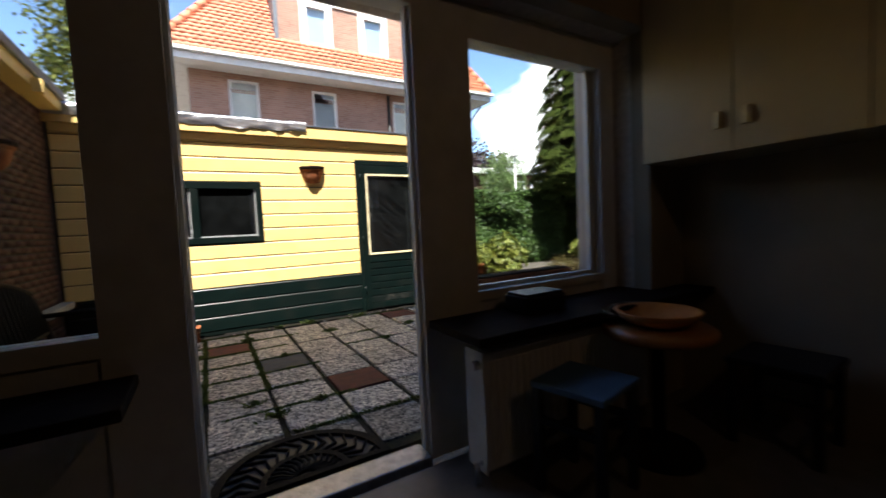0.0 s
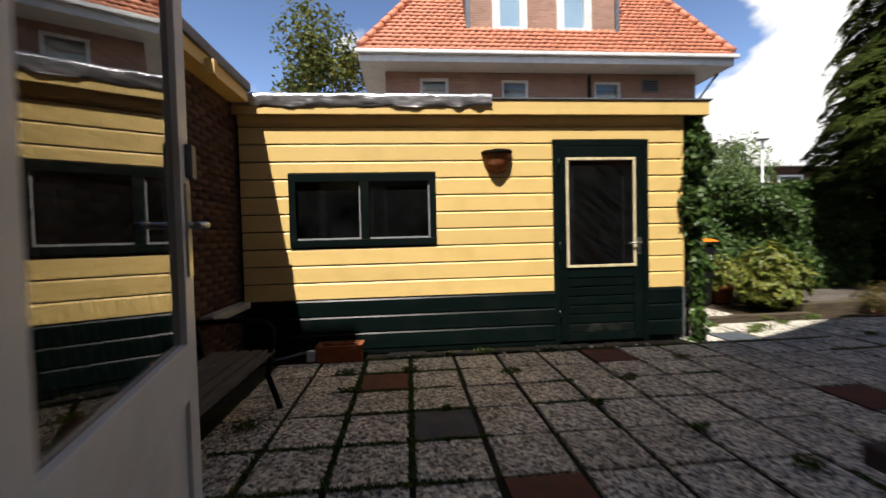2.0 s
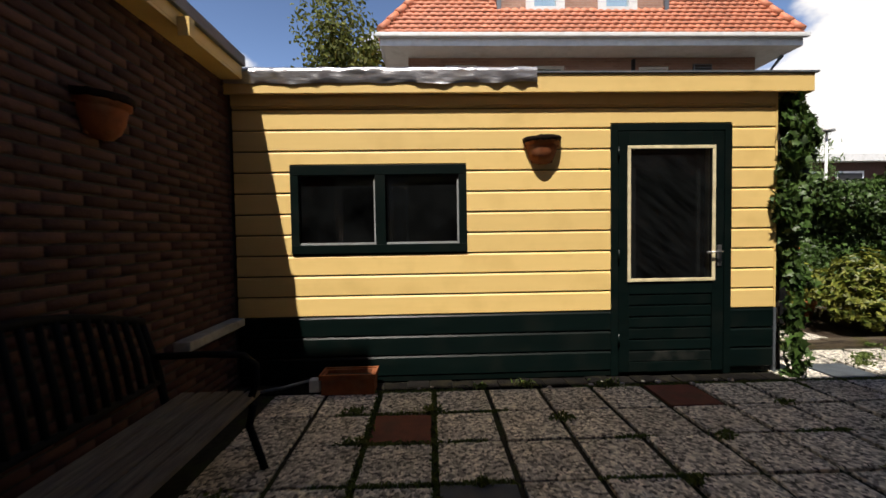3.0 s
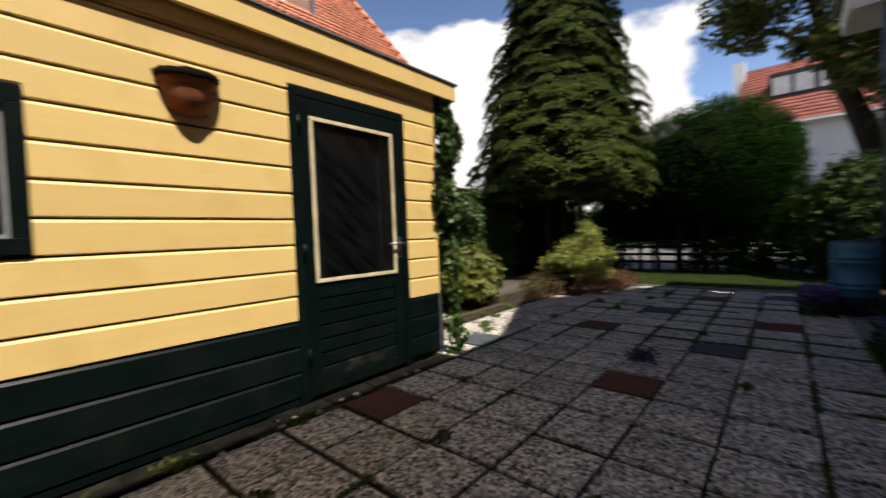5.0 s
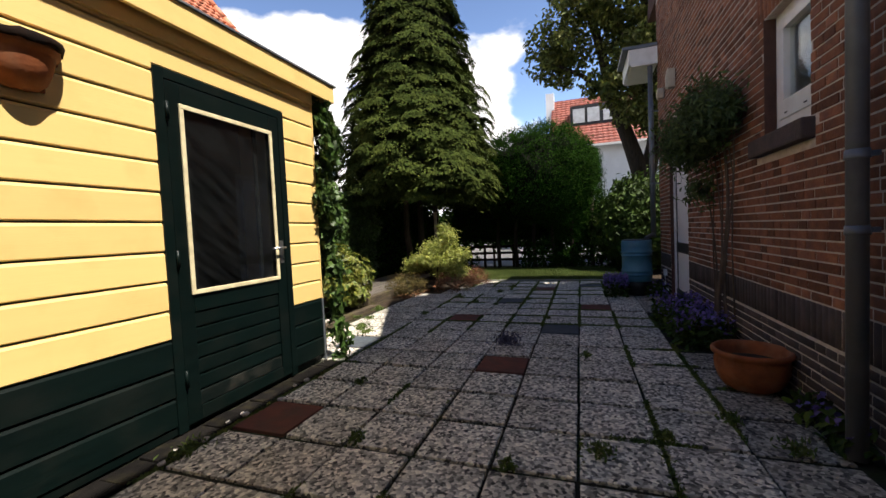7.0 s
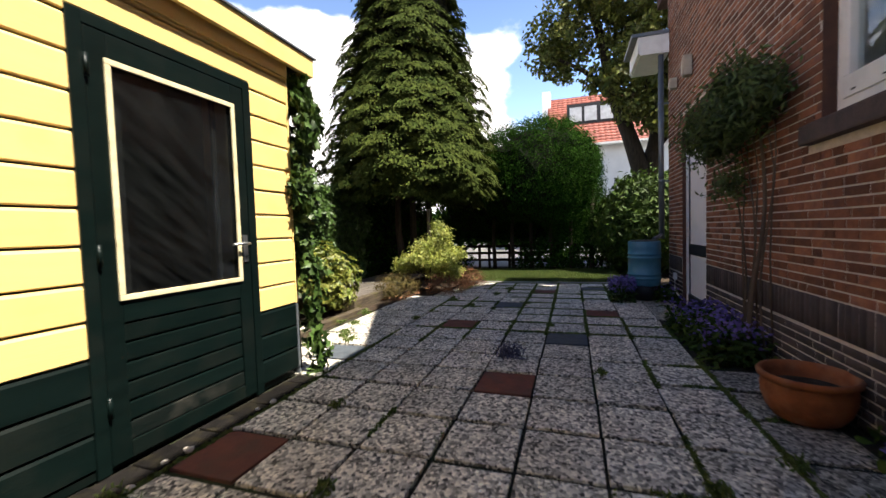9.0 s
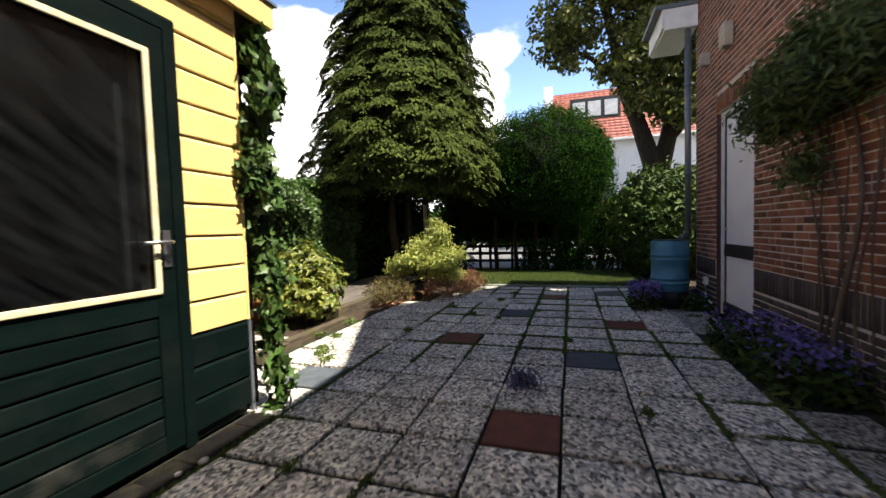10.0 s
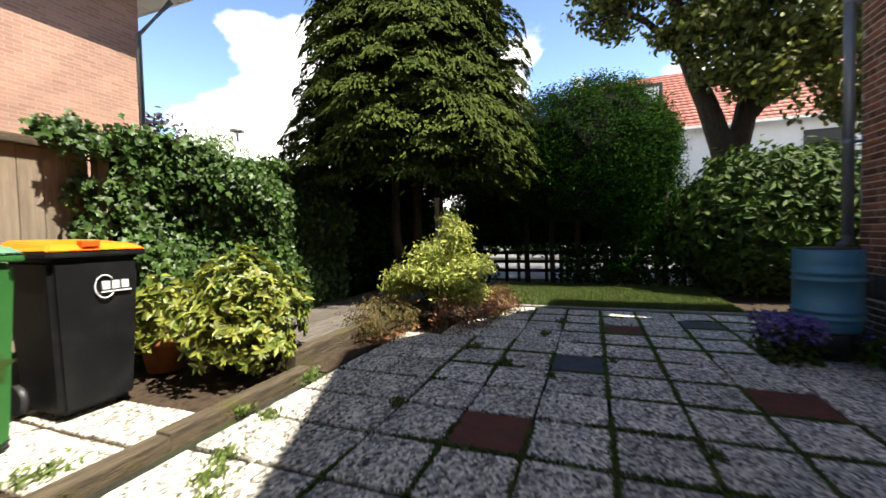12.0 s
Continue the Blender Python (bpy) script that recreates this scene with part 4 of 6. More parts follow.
# kitchen front: timber frame with a doorway and two windows
FY0, FY1 = 1.85, 1.96
kf = structure("trim_frame", boxes(
    (KX0, -0.97, FY0, FY1, 0.06, KZ1), (0.0, 0.255, FY0, FY1, 0.06, 2.34), (1.265, 1.60, FY0, FY1, 0.06, 2.34), (2.64, KX1, FY0, FY1, 0.06, KZ1),
    (-0.97, 2.64, FY0, FY1, 2.34, KZ1), (-0.97, 0.0, FY0, FY1, 0.86, 0.93), (1.60, 2.64, FY0, FY1, 0.84, 0.89), (-0.97, 0.0, FY0, FY1, 2.25, 2.34), (1.60, 2.64, FY0, FY1, 2.24, 2.34),
    (-0.97, 0.0, FY0 + 0.02, FY1 - 0.02, 0.06, 0.86), (1.60, 2.64, FY0 + 0.02, FY1 - 0.02, 0.06, 0.84)), WHITE, "white timber kitchen front with a doorway and two windows")
p = part("pane", boxes((-0.969, -0.001, 1.90, 1.906, 0.931, 2.249)), GLASS, kf)
p.visible_shadow = False
p = part("pane", boxes((1.601, 2.639, 1.90, 1.906, 0.891, 2.239)), GLASS, kf)
p.visible_shadow = False
part("glazing_bead", boxes((2.58, 2.639, 1.907, 1.94, 0.892, 2.238), (1.601, 1.63, 1.907, 1.94, 0.892, 2.238), (1.63, 2.58, 1.907, 1.94, 0.892, 0.915)), WHITE, kf)
part("door_stop", boxes((0.256, 0.275, FY0 + 0.03, FY0 + 0.07, 0.1, 2.339), (1.246, 1.264, FY0 + 0.03, FY0 + 0.07, 0.1, 2.339)), WHITE, kf)
part("strike_plate", boxes((1.258, 1.2645, FY1 - 0.04, FY1 - 0.01, 1.12, 1.42)), BLACKPL, kf, "dark strike plate in the door jamb")
structure("threshold", boxes((0.256, 1.264, 1.84, 1.99, 0.0, 0.085), bevel=0.01), material("worn alloy threshold", (0.5, 0.5, 0.5), (0.3, 0.3, 0.3), 20, 0.4, 0.7, bump=0.3), "worn metal door threshold")
structure("floor", boxes((-2.6, 3.2, -3.6, 1.80, -0.05, 0.06)), LINO, "grey kitchen floor")
structure("wall_kitchen_east", boxes((3.15, 3.3, -3.6, 1.72, 0.0, 2.75)), KWALL, "cream kitchen wall")
structure("wall_kitchen_west", boxes((-2.6, -2.45, -3.6, 1.72, 0.0, 2.75)), KWALL)
structure("wall_kitchen_back", boxes((-2.6, 3.3, -3.75, -3.6, 0.0, 2.75)), KWALL)
structure("ceiling", boxes((-2.6, 3.3, -3.75, 1.72, 2.75, 2.85)), KWALL, "cream kitchen ceiling")
structure("wall_kitchen_front", boxes((-2.45, KX0, 1.60, 1.719, 0.06, 2.75), (KX1 + 0.0, 3.15, 1.60, 1.719, 0.06, 2.75), (KX0, KX1, 1.60, 1.719, KZ1, 2.75)), KWALL)
tagged(part("window_board", boxes((1.28, 3.149, 1.40, 1.845, 0.745, 0.785), bevel=0.008), DARKWOOD), "dark wooden window board", "window board")
tagged(part("window_board", boxes((-1.05, 0.10, 1.50, 1.845, 0.745, 0.785), bevel=0.008), DARKWOOD), "dark wooden window board", "window board")

sp = thing("planter_box", (2.1, 2.08, 0.84), "long terracotta planter on the outer kitchen window sill", "planter")
part("box", boxes((1.68, 2.50, 2.0, 2.14, 0.845, 0.93), bevel=0.006), TERRA, sp)
part("soil", boxes((1.70, 2.48, 2.015, 2.125, 0.931, 0.94)), SOIL, sp)
structure("window_sill_2", boxes((1.55, 2.78, 1.962, 2.24, 0.80, 0.843), bevel=0.006), PLINTH, "brick outer sill of the kitchen window")
structure("window_sill_3", boxes((-1.05, 0.05, 1.962, 2.24, 0.82, 0.86), bevel=0.006), PLINTH, "brick outer sill of the kitchen window")
leafd = thing("kitchen_door", (0.262, 1.975, 0.1), "white half-glazed kitchen door standing open outwards", "door")
LW = 0.90
dbm = boxes((0, 0.10, -0.02, 0.02, 0.0, 2.2), (LW - 0.10, LW, -0.02, 0.02, 0.0, 2.2), (0.10, LW - 0.10, -0.02, 0.02, 2.08, 2.2), (0.10, LW - 0.10, -0.02, 0.02, 0.70, 0.86), (0.10, LW - 0.10, -0.02, 0.02, 0.0, 0.2), bevel=0.003)
dpan = boxes((0.101, LW - 0.101, -0.008, 0.008, 0.201, 0.699))
dgl = boxes((0.101, LW - 0.101, -0.003, 0.003, 0.861, 2.079))
dpl = boxes((LW - 0.075, LW - 0.03, -0.028, -0.0205, 1.05, 1.32), bevel=0.002)
dlv = tube([(LW - 0.05, -0.024, 1.2), (LW - 0.05, -0.07, 1.2), (LW - 0.07, -0.075, 1.2), (LW - 0.17, -0.07, 1.195)], 0.01)
dlv2 = tube([(LW - 0.05, 0.024, 1.2), (LW - 0.05, 0.07, 1.2), (LW - 0.07, 0.075, 1.2), (LW - 0.17, 0.07, 1.195)], 0.01)
dlk = boxes((LW - 0.05, LW + 0.004, -0.04, -0.0205, 1.34, 1.44), bevel=0.005)
swing = Matrix.Translation((0.262, 1.975, 0.1)) @ Matrix.Rotation(radians(105), 4, "Z")
for b in (dbm, dpan, dgl, dpl, dlv, dlv2, dlk):
    bmesh.ops.transform(b, matrix=swing, verts=b.verts[:])
part("door_frame", dbm, WHITE, leafd)
part("panel", dpan, WHITE, leafd)
p = part("pane", dgl, GLASS_DOUBLE, leafd)
p.visible_shadow = False
part("lock_plate", dpl, CHROME, leafd)
part("lever", dlv, CHROME, leafd)
part("lever", dlv2, CHROME, leafd)
part("night_latch", dlk, ZINC, leafd)

# ---------------------------------------------------------------- kitchen things
spot = thing("ceiling_spot", (1.75, -0.6, 2.75), "small warm ceiling spot in a white ring", "ceiling lamp")
part("ring", lathe([(0.045, -0.03), (0.06, -0.03), (0.06, 0.0), (0.045, 0.0)], 1.75, -0.6, 2.748, 24), WHITE, spot)
warm = new("warm_spot", bpy.data.lights.new("warm_spot", "POINT"))
warm.data.energy, warm.data.color, warm.data.shadow_soft_size = 0.85, (1.0, 0.62, 0.30), 0.04
warm.location = (1.75, -0.6, 2.66)
rad = thing("radiator", (2.0, 1.66, 0.1), "white panel radiator under the window board", "radiator")
part("panel", boxes((1.38, 2.60, 1.52, 1.545, 0.12, 0.67), bevel=0.008), WHITE, rad)
part("panel", boxes((1.38, 2.60, 1.63, 1.655, 0.12, 0.67), bevel=0.008), WHITE, rad)
part("side_cover", boxes((1.37, 1.379, 1.515, 1.66, 0.11, 0.68)), WHITE, rad)
part("grille", boxes((1.38, 2.60, 1.546, 1.629, 0.66, 0.672)), WHITE, rad)
for k in range(30):
    x = 1.41 + k * 0.04
    part("rib", boxes((x, x + 0.018, 1.514, 1.519, 0.16, 0.63)), WHITE, rad)
part("valve", tube([(1.365, 1.55, 0.62), (1.33, 1.55, 0.62)], 0.022, 12), WHITE, rad)
part("valve", tube([(1.365, 1.55, 0.16), (1.34, 1.55, 0.16), (1.34, 1.55, 0.061)], 0.012, 10), CHROME, rad)
cab = thing("wall_cabinet", (2.98, 0.7, 1.58), "cream wall cabinet with small knobs", "cabinet")
part("body", boxes((2.735, 3.148, -0.4, 1.598, 1.58, 2.60)), CABINET, cab)
for y0, y1, ky in ((-0.395, 0.10, 0.04), (0.105, 0.60, 0.16), (0.605, 1.102, 1.04), (1.107, 1.595, 1.17)):
    d = part("door", boxes((2.713, 2.733, y0, y1, 1.58, 2.60), bevel=0.004), CABINET, cab)
    part("knob", boxes((2.687, 2.712, ky - 0.018, ky + 0.018, 1.70, 1.79), bevel=0.006), CREAM, d)
bx = thing("dark_box", (1.72, 1.68, 0.785), "small dark box on the window board", "box")
part("body", boxes((1.72, 2.0, 1.6, 1.78, 0.786, 0.87), bevel=0.008), BLACKPL, bx)
part("lid", boxes((1.73, 1.99, 1.61, 1.77, 0.871, 0.885), bevel=0.003), BLACKPL, bx)
tb = thing("round_table", (2.25, 1.24, 0.06), "small round orange wooden table", "table")
part("tabletop", lathe([(0, 0.60), (0.24, 0.60), (0.26, 0.615), (0.26, 0.64), (0.24, 0.655), (0, 0.655)], 2.25, 1.24, 0.06), BAMBOO, tb)
part("pedestal", tube([(2.25, 1.24, 0.1), (2.25, 1.24, 0.66)], 0.03, 12), DARKWOOD, tb)
part("base", lathe([(0, 0.0), (0.2, 0.0), (0.19, 0.03), (0.03, 0.06), (0, 0.06)], 2.25, 1.24, 0.06), DARKWOOD, tb)
bo = thing("wooden_bowl", (2.25, 1.24, 0.715), "shallow orange wooden bowl on the round table", "bowl")
part("bowl", lathe([(0, 0.0), (0.11, 0.0), (0.17, 0.035), (0.20, 0.075), (0.19, 0.077), (0.16, 0.045), (0.1, 0.015), (0, 0.012)], 2.25, 1.24, 0.716), BAMBOO, bo)
part("rim", lathe([(0.235, 0.066), (0.24, 0.07), (0.235, 0.074), (0.203, 0.07)], 2.23, 1.25, 0.716), GLASS, bo, "clear glass dish rim")


def stool(x, y, s, h, top, label, turn):
    t = thing("stool", (x, y, 0.06), label, "stool")
    rot = Matrix.Rotation(radians(turn), 3, "Z")
    def put(name, bm, mat):
        bmesh.ops.rotate(bm, verts=bm.verts[:], matrix=rot)
        bmesh.ops.translate(bm, verts=bm.verts[:], vec=(x, y, 0.06))
        part(name, bm, mat, t)
    put("seat", boxes((-s, s, -s, s, h - 0.03, h), bevel=0.008), top)
    for sx in (-1, 1):
        for sy in (-1, 1):
            put("leg", boxes((sx * s * 0.85 - 0.02, sx * s * 0.85 + 0.02, sy * s * 0.85 - 0.02, sy * s * 0.85 + 0.02, 0, h - 0.031), bevel=0.003), BLACKPL)
        put("rail", boxes((sx * s * 0.85 - 0.012, sx * s * 0.85 + 0.012, -s * 0.74, s * 0.74, h * 0.62, h * 0.68)), BLACKPL)
        put("rail", boxes((-s * 0.74, s * 0.74, sx * s * 0.85 - 0.012, sx * s * 0.85 + 0.012, h * 0.42, h * 0.48)), BLACKPL)


stool(1.73, 1.26, 0.17, 0.50, BLUEPAINT, "black-legged stool with a blue painted seat", 12)
stool(2.84, 0.93, 0.2, 0.45, BLACKPL, "plain dark wooden kitchen stool", 4)

mat_ = thing("door_mat", (0.72, 2.14, 0.005), "black half-round openwork rubber door mat", "door mat")


def half_ring(cx, cy, rx0, ry0, rx1, ry1, z0, z1, n=40):
    bm = bmesh.new()
    rows = []
    for i in range(n + 1):
        a = math.pi * i / n
        rows.append([bm.verts.new((cx + r[0] * math.cos(a), cy + r[1] * math.sin(a), z)) for r, z in (((rx0, ry0), z0), ((rx1, ry1), z0), ((rx1, ry1), z1), ((rx0, ry0), z1))])
    for a, b in zip(rows, rows[1:]):
        for k in range(4):
            bm.faces.new((a[k], b[k], b[(k + 1) % 4], a[(k + 1) % 4]))
    return bm


MX, MY = 0.70, 2.15
part("rim", half_ring(MX, MY, 0.40, 0.41, 0.45, 0.46, 0.012, 0.03), IRON, mat_)
part("rim", boxes((MX - 0.45, MX + 0.45, MY - 0.03, MY + 0.01, 0.012, 0.03)), IRON, mat_)
part("ring", half_ring(MX, MY, 0.19, 0.2, 0.225, 0.235, 0.012, 0.028), IRON, mat_)
part("base", half_ring(MX, MY, 0.01, 0.01, 0.42, 0.43, 0.008, 0.013), BLACKPL, mat_)
for i in range(15):
    a = math.pi * (i + 0.5) / 15
    pts = [(MX + r * math.cos(a + 0.10 * math.sin(7 * r * 5)), MY + r * math.sin(a + 0.10 * math.sin(7 * r * 5)), 0.02) for r in np.linspace(0.05, 0.41, 9)]
    part("scroll", tube(pts, 0.009, 6), IRON, mat_)
# ---------------------------------------------------------------- bench and things by the shed
bench = thing("bench", (-0.6, 3.8, 0), "garden bench with black cast-iron ends and weathered slats", "bench")
BY0, BY1 = 3.05, 4.70
for k in range(5):
    x = -0.78 + k * 0.095
    part("seat_slat", boxes((x, x + 0.075, BY0, BY1, 0.40, 0.425), bevel=0.006), BENCHWOOD, bench)
for y in (BY0 + 0.08, BY1 - 0.08):
    part("end_frame", tube([(-0.28, y, 0.0), (-0.31, y, 0.1), (-0.36, y, 0.25), (-0.33, y, 0.38)], 0.022, 8), IRON, bench)
    part("end_frame", tube([(-0.92, y, 0.0), (-0.88, y, 0.15), (-0.82, y, 0.38), (-0.86, y, 0.6), (-0.95, y, 0.88)], 0.022, 8), IRON, bench)
    part("end_frame", tube([(-0.82, y, 0.385), (-0.33, y, 0.385)], 0.02, 8), IRON, bench)
    part("armrest", tube([(-0.9, y, 0.66), (-0.6, y, 0.67), (-0.38, y, 0.66), (-0.31, y, 0.60), (-0.31, y, 0.50), (-0.35, y, 0.40)], 0.02, 8), IRON, bench)
part("back_rail", tube([(-0.93, BY0 + 0.08, 0.86)] + [(-0.94, BY0 + 0.08 + (BY1 - BY0 - 0.16) * i / 12, 0.86 + 0.14 * math.sin(math.pi * i / 12)) for i in range(1, 12)] + [(-0.93, BY1 - 0.08, 0.86)], 0.022, 8), IRON, bench)
part("back_rail", tube([(-0.85, BY0 + 0.08, 0.52), (-0.85, BY1 - 0.08, 0.52)], 0.018, 8), IRON, bench)
for i in range(19):
    y = BY0 + 0.14 + i * (BY1 - BY0 - 0.28) / 18
    z1 = 0.85 + 0.14 * math.sin(math.pi * (y - BY0) / (BY1 - BY0))
    part("back_slat", tube([(-0.85, y, 0.52), (-0.885, y + 0.012, 0.68), (-0.935, y, z1)], 0.016, 6), IRON, bench)

pl = thing("planter_box", (0.0, 5.74, 0), "terracotta window-box planter with dark soil beside the shed", "planter")
part("box", boxes((-0.24, 0.20, 5.66, 5.69, 0.0, 0.16), (-0.24, 0.20, 5.82, 5.85, 0.0, 0.16), (-0.24, -0.21, 5.69, 5.82, 0.0, 0.16), (0.17, 0.20, 5.69, 5.82, 0.0, 0.16), (-0.21, 0.17, 5.69, 5.82, 0.0, 0.02)), TERRA, pl)
part("rim", boxes((-0.255, 0.215, 5.645, 5.665, 0.13, 0.172), (-0.255, 0.215, 5.845, 5.865, 0.13, 0.172), (-0.255, -0.24, 5.665, 5.845, 0.13, 0.172), (0.2, 0.215, 5.665, 5.845, 0.13, 0.172)), TERRA, pl)
part("soil", boxes((-0.209, 0.169, 5.691, 5.819, 0.021, 0.13)), SOIL, pl)
tr = thing("broom", (-0.5, 5.6, 0), "grey-handled hand broom lying by the shed", "broom")
part("handle", tube([(-0.85, 5.55, 0.06), (-0.55, 5.68, 0.07), (-0.34, 5.76, 0.10)], 0.014, 8), ZINC, tr)
part("head", boxes((-0.36, -0.27, 5.72, 5.80, 0.0, 0.11), bevel=0.012), WHITE, tr)

# ---------------------------------------------------------------- bins
def wheelie_bin(x0, x1, y0, y1, h, body, lid, grip, label):
    t = thing("wheelie_bin", ((x0 + x1) / 2, (y0 + y1) / 2, 0), label, "wheelie bin")
    bm = bmesh.new()
    k = 0.045
    lo = [(x0 + k, y0 + k), (x1 - k, y0 + k), (x1 - k, y1 - k), (x0 + k, y1 - k)]
    hi = [(x0, y0), (x1, y0), (x1, y1), (x0, y1)]
    a = [bm.verts.new((x, y, 0.03)) for x, y in lo]
    b = [bm.verts.new((x, y, h - 0.09)) for x, y in hi]
    bm.faces.new(a[::-1])
    bm.faces.new(b)
    for i in range(4):
        bm.faces.new((a[i], a[(i + 1) % 4], b[(i + 1) % 4], b[i]))
    bmesh.ops.bevel(bm, geom=bm.edges[:], offset=0.03, segments=3, affect="EDGES")
    part("body", bm, body, t)
    part("rim", boxes((x0 - 0.025, x1 + 0.025, y0 - 0.025, y1 + 0.025, h - 0.085, h - 0.045), bevel=0.012), body, t)
    lbm = bmesh.new()
    a = [bm_v for bm_v in (lbm.verts.new(p) for p in ((x0 - 0.03, y0 - 0.04, h - 0.044), (x1 + 0.03, y0 - 0.04, h - 0.044), (x1 + 0.03, y1, h - 0.044), (x0 - 0.03, y1, h - 0.044)))]
    b = [bm_v for bm_v in (lbm.verts.new(p) for p in ((x0 + 0.02, y0 + 0.03, h + 0.0), (x1 - 0.02, y0 + 0.03, h + 0.0), (x1 - 0.02, y1 - 0.02, h + 0.035), (x0 + 0.02, y1 - 0.02, h + 0.035)))]
    lbm.faces.new(a[::-1])
    lbm.faces.new(b)
    for i in range(4):
        lbm.faces.new((a[i], a[(i + 1) % 4], b[(i + 1) % 4], b[i]))
    bmesh.ops.bevel(lbm, geom=lbm.edges[:], offset=0.012, segments=2, affect="EDGES")
    ld = part("lid", lbm, lid, t)
    xm = (x0 + x1) / 2
    part("grip", boxes((xm - 0.10, xm + 0.0, y0 - 0.035, y0 + 0.03, h - 0.02, h + 0.022), bevel=0.008), grip, ld)
    part("handle", tube([(x0 + 0.03, y1 + 0.02, h - 0.05), (x0 + 0.03, y1 + 0.07, h - 0.02), (x1 - 0.03, y1 + 0.07, h - 0.02), (x1 - 0.03, y1 + 0.02, h - 0.05)], 0.015, 8), body, t)
    for x in (x0 + 0.03, x1 - 0.03):
        w = part("wheel", tube([(x - 0.03, y1 - 0.05, 0.1), (x + 0.03, y1 - 0.05, 0.1)], 0.1, 18), BLACKPL, t)
    return t


BX0, BX1, BYF, BYB = 5.08, 5.60, 7.55, 8.08
b1 = wheelie_bin(BX0, BX1, BYF, BYB, 1.11, BIN_BLACK, BIN_ORANGE, BIN_GRIP, "anthracite wheelie bin with an orange lid and white print")
lx, lz = BX1 - 0.20, 0.83
ring_pts = [(lx - 0.03 + 0.058 * math.cos(a), BYF - 0.004, lz - 0.005 + 0.075 * math.sin(a)) for a in np.linspace(0.7, 5.6, 24)]
part("print_ring", tube(ring_pts, 0.005, 5), PRINT, b1)
for k in range(3):
    part("print_bar", boxes((lx - 0.045 + k * 0.058, lx - 0.002 + k * 0.058, BYF - 0.006, BYF + 0.004, lz - 0.025, lz + 0.03)), PRINT, b1)
part("print_bar", boxes((lx - 0.05, lx + 0.13, BYF - 0.006, BYF + 0.004, lz - 0.045, lz - 0.036)), PRINT, b1)
wheelie_bin(4.34, 4.89, 7.42, 7.98, 1.11, BIN_GREEN, BIN_GREENLID, BIN_GREENLID, "green wheelie bin with a paler green lid")

# ---------------------------------------------------------------- pots and barrel
pot = thing("terracotta_pot", (3.90, 2.40, 0), "wide terracotta pot with a thick rim beside the brick wall", "flowerpot")
part("pot", lathe([(0, 0.0), (0.13, 0.0), (0.165, 0.02), (0.198, 0.07), (0.218, 0.13), (0.223, 0.185), (0.217, 0.225), (0.224, 0.235), (0.240, 0.248), (0.243, 0.268), (0.232, 0.282), (0.214, 0.276), (0.205, 0.23), (0.19, 0.14), (0, 0.12)], 3.90, 2.40, 0.0, 40), TERRA, pot)
part("soil", lathe([(0, 0), (0.19, 0.0)], 3.90, 2.40, 0.19, 30), SOIL, pot)
pot2 = thing("terracotta_pot", (6.02, 7.95, 0), "plain terracotta pot with a small leafy shrub", "flowerpot")
part("pot", lathe([(0, 0.0), (0.13, 0.0), (0.17, 0.22), (0.19, 0.225), (0.195, 0.29), (0.17, 0.29), (0.16, 0.22), (0, 0.21)], 6.02, 7.95, 0.02, 30), TERRA, pot2)
c, o = clumps(60, 8, ellipsoid(6.02, 7.95, 0.52, 0.3, 0.28, 0.24), 0.05)
leaves("foliage", c, o, 0.11, 0.045, L_VARIE, pot2)
bar = thing("water_barrel", (8.02, 2.63, 0), "blue plastic water barrel with moulded hoops and black lid", "barrel")
bprof = [(0, 0.22), (0.205, 0.22), (0.218, 0.235), (0.228, 0.30)]
for hoop in (0.335, 0.395, 0.655, 0.715):
    bprof += [(0.231, hoop - 0.012), (0.245, hoop - 0.006), (0.245, hoop + 0.012), (0.232, hoop + 0.018)]
bprof += [(0.236, 0.80), (0.232, 0.895), (0.222, 0.912), (0.21, 0.90), (0, 0.90)]
part("body", lathe(bprof, 8.02, 2.63, 0.0, 40), BARREL, bar)
part("stand", lathe([(0, 0.0), (0.19, 0.0), (0.19, 0.205), (0.18, 0.219), (0, 0.219)], 8.02, 2.63, 0.0, 24), BLACKPL, bar, "dark stand under the barrel")
part("lid", lathe([(0, 0.925), (0.205, 0.925), (0.217, 0.917), (0.217, 0.902), (0, 0.902)], 8.02, 2.63, 0.0, 40), BLACKPL, bar)
part("inlet", tube([(8.22, 2.46, 0.93), (8.32, 2.38, 0.96), (8.44, HY + 0.11, 1.0)], 0.03, 10), ZINC, bar)

# ---------------------------------------------------------------- timber edge, deck, fence
sl = thing("timber_edge", (5.4, 6.72, 0), "old timber sleeper edging along the paving", "edging")
part("beam", boxes((4.0, 5.15, 6.66, 6.78, -0.05, 0.055), bevel=0.012), BEAMWOOD, sl)
part("beam", boxes((5.16, 6.34, 6.69, 6.81, -0.05, 0.06), bevel=0.012), BEAMWOOD, sl)
deck = thing("deck", (7.8, 7.4, 0), "raised deck of weathered grey boards", "deck")
for k in range(10):
    y = 6.98 + k * 0.115
    part("plank", boxes((6.42, 9.9, y, y + 0.105, 0.135, 0.165), bevel=0.006), DECKWOOD, deck)
part("beam", boxes((6.36, 8.4, 6.86, 6.975, -0.05, 0.16), bevel=0.012), BEAMWOOD, deck)
part("beam", boxes((6.36, 6.418, 6.98, 8.1, -0.05, 0.16), bevel=0.012), BEAMWOOD, deck)
fence = thing("plank_fence", (4.8, 8.5, 0), "pale vertical plank fence with a dark cap rail", "fence")
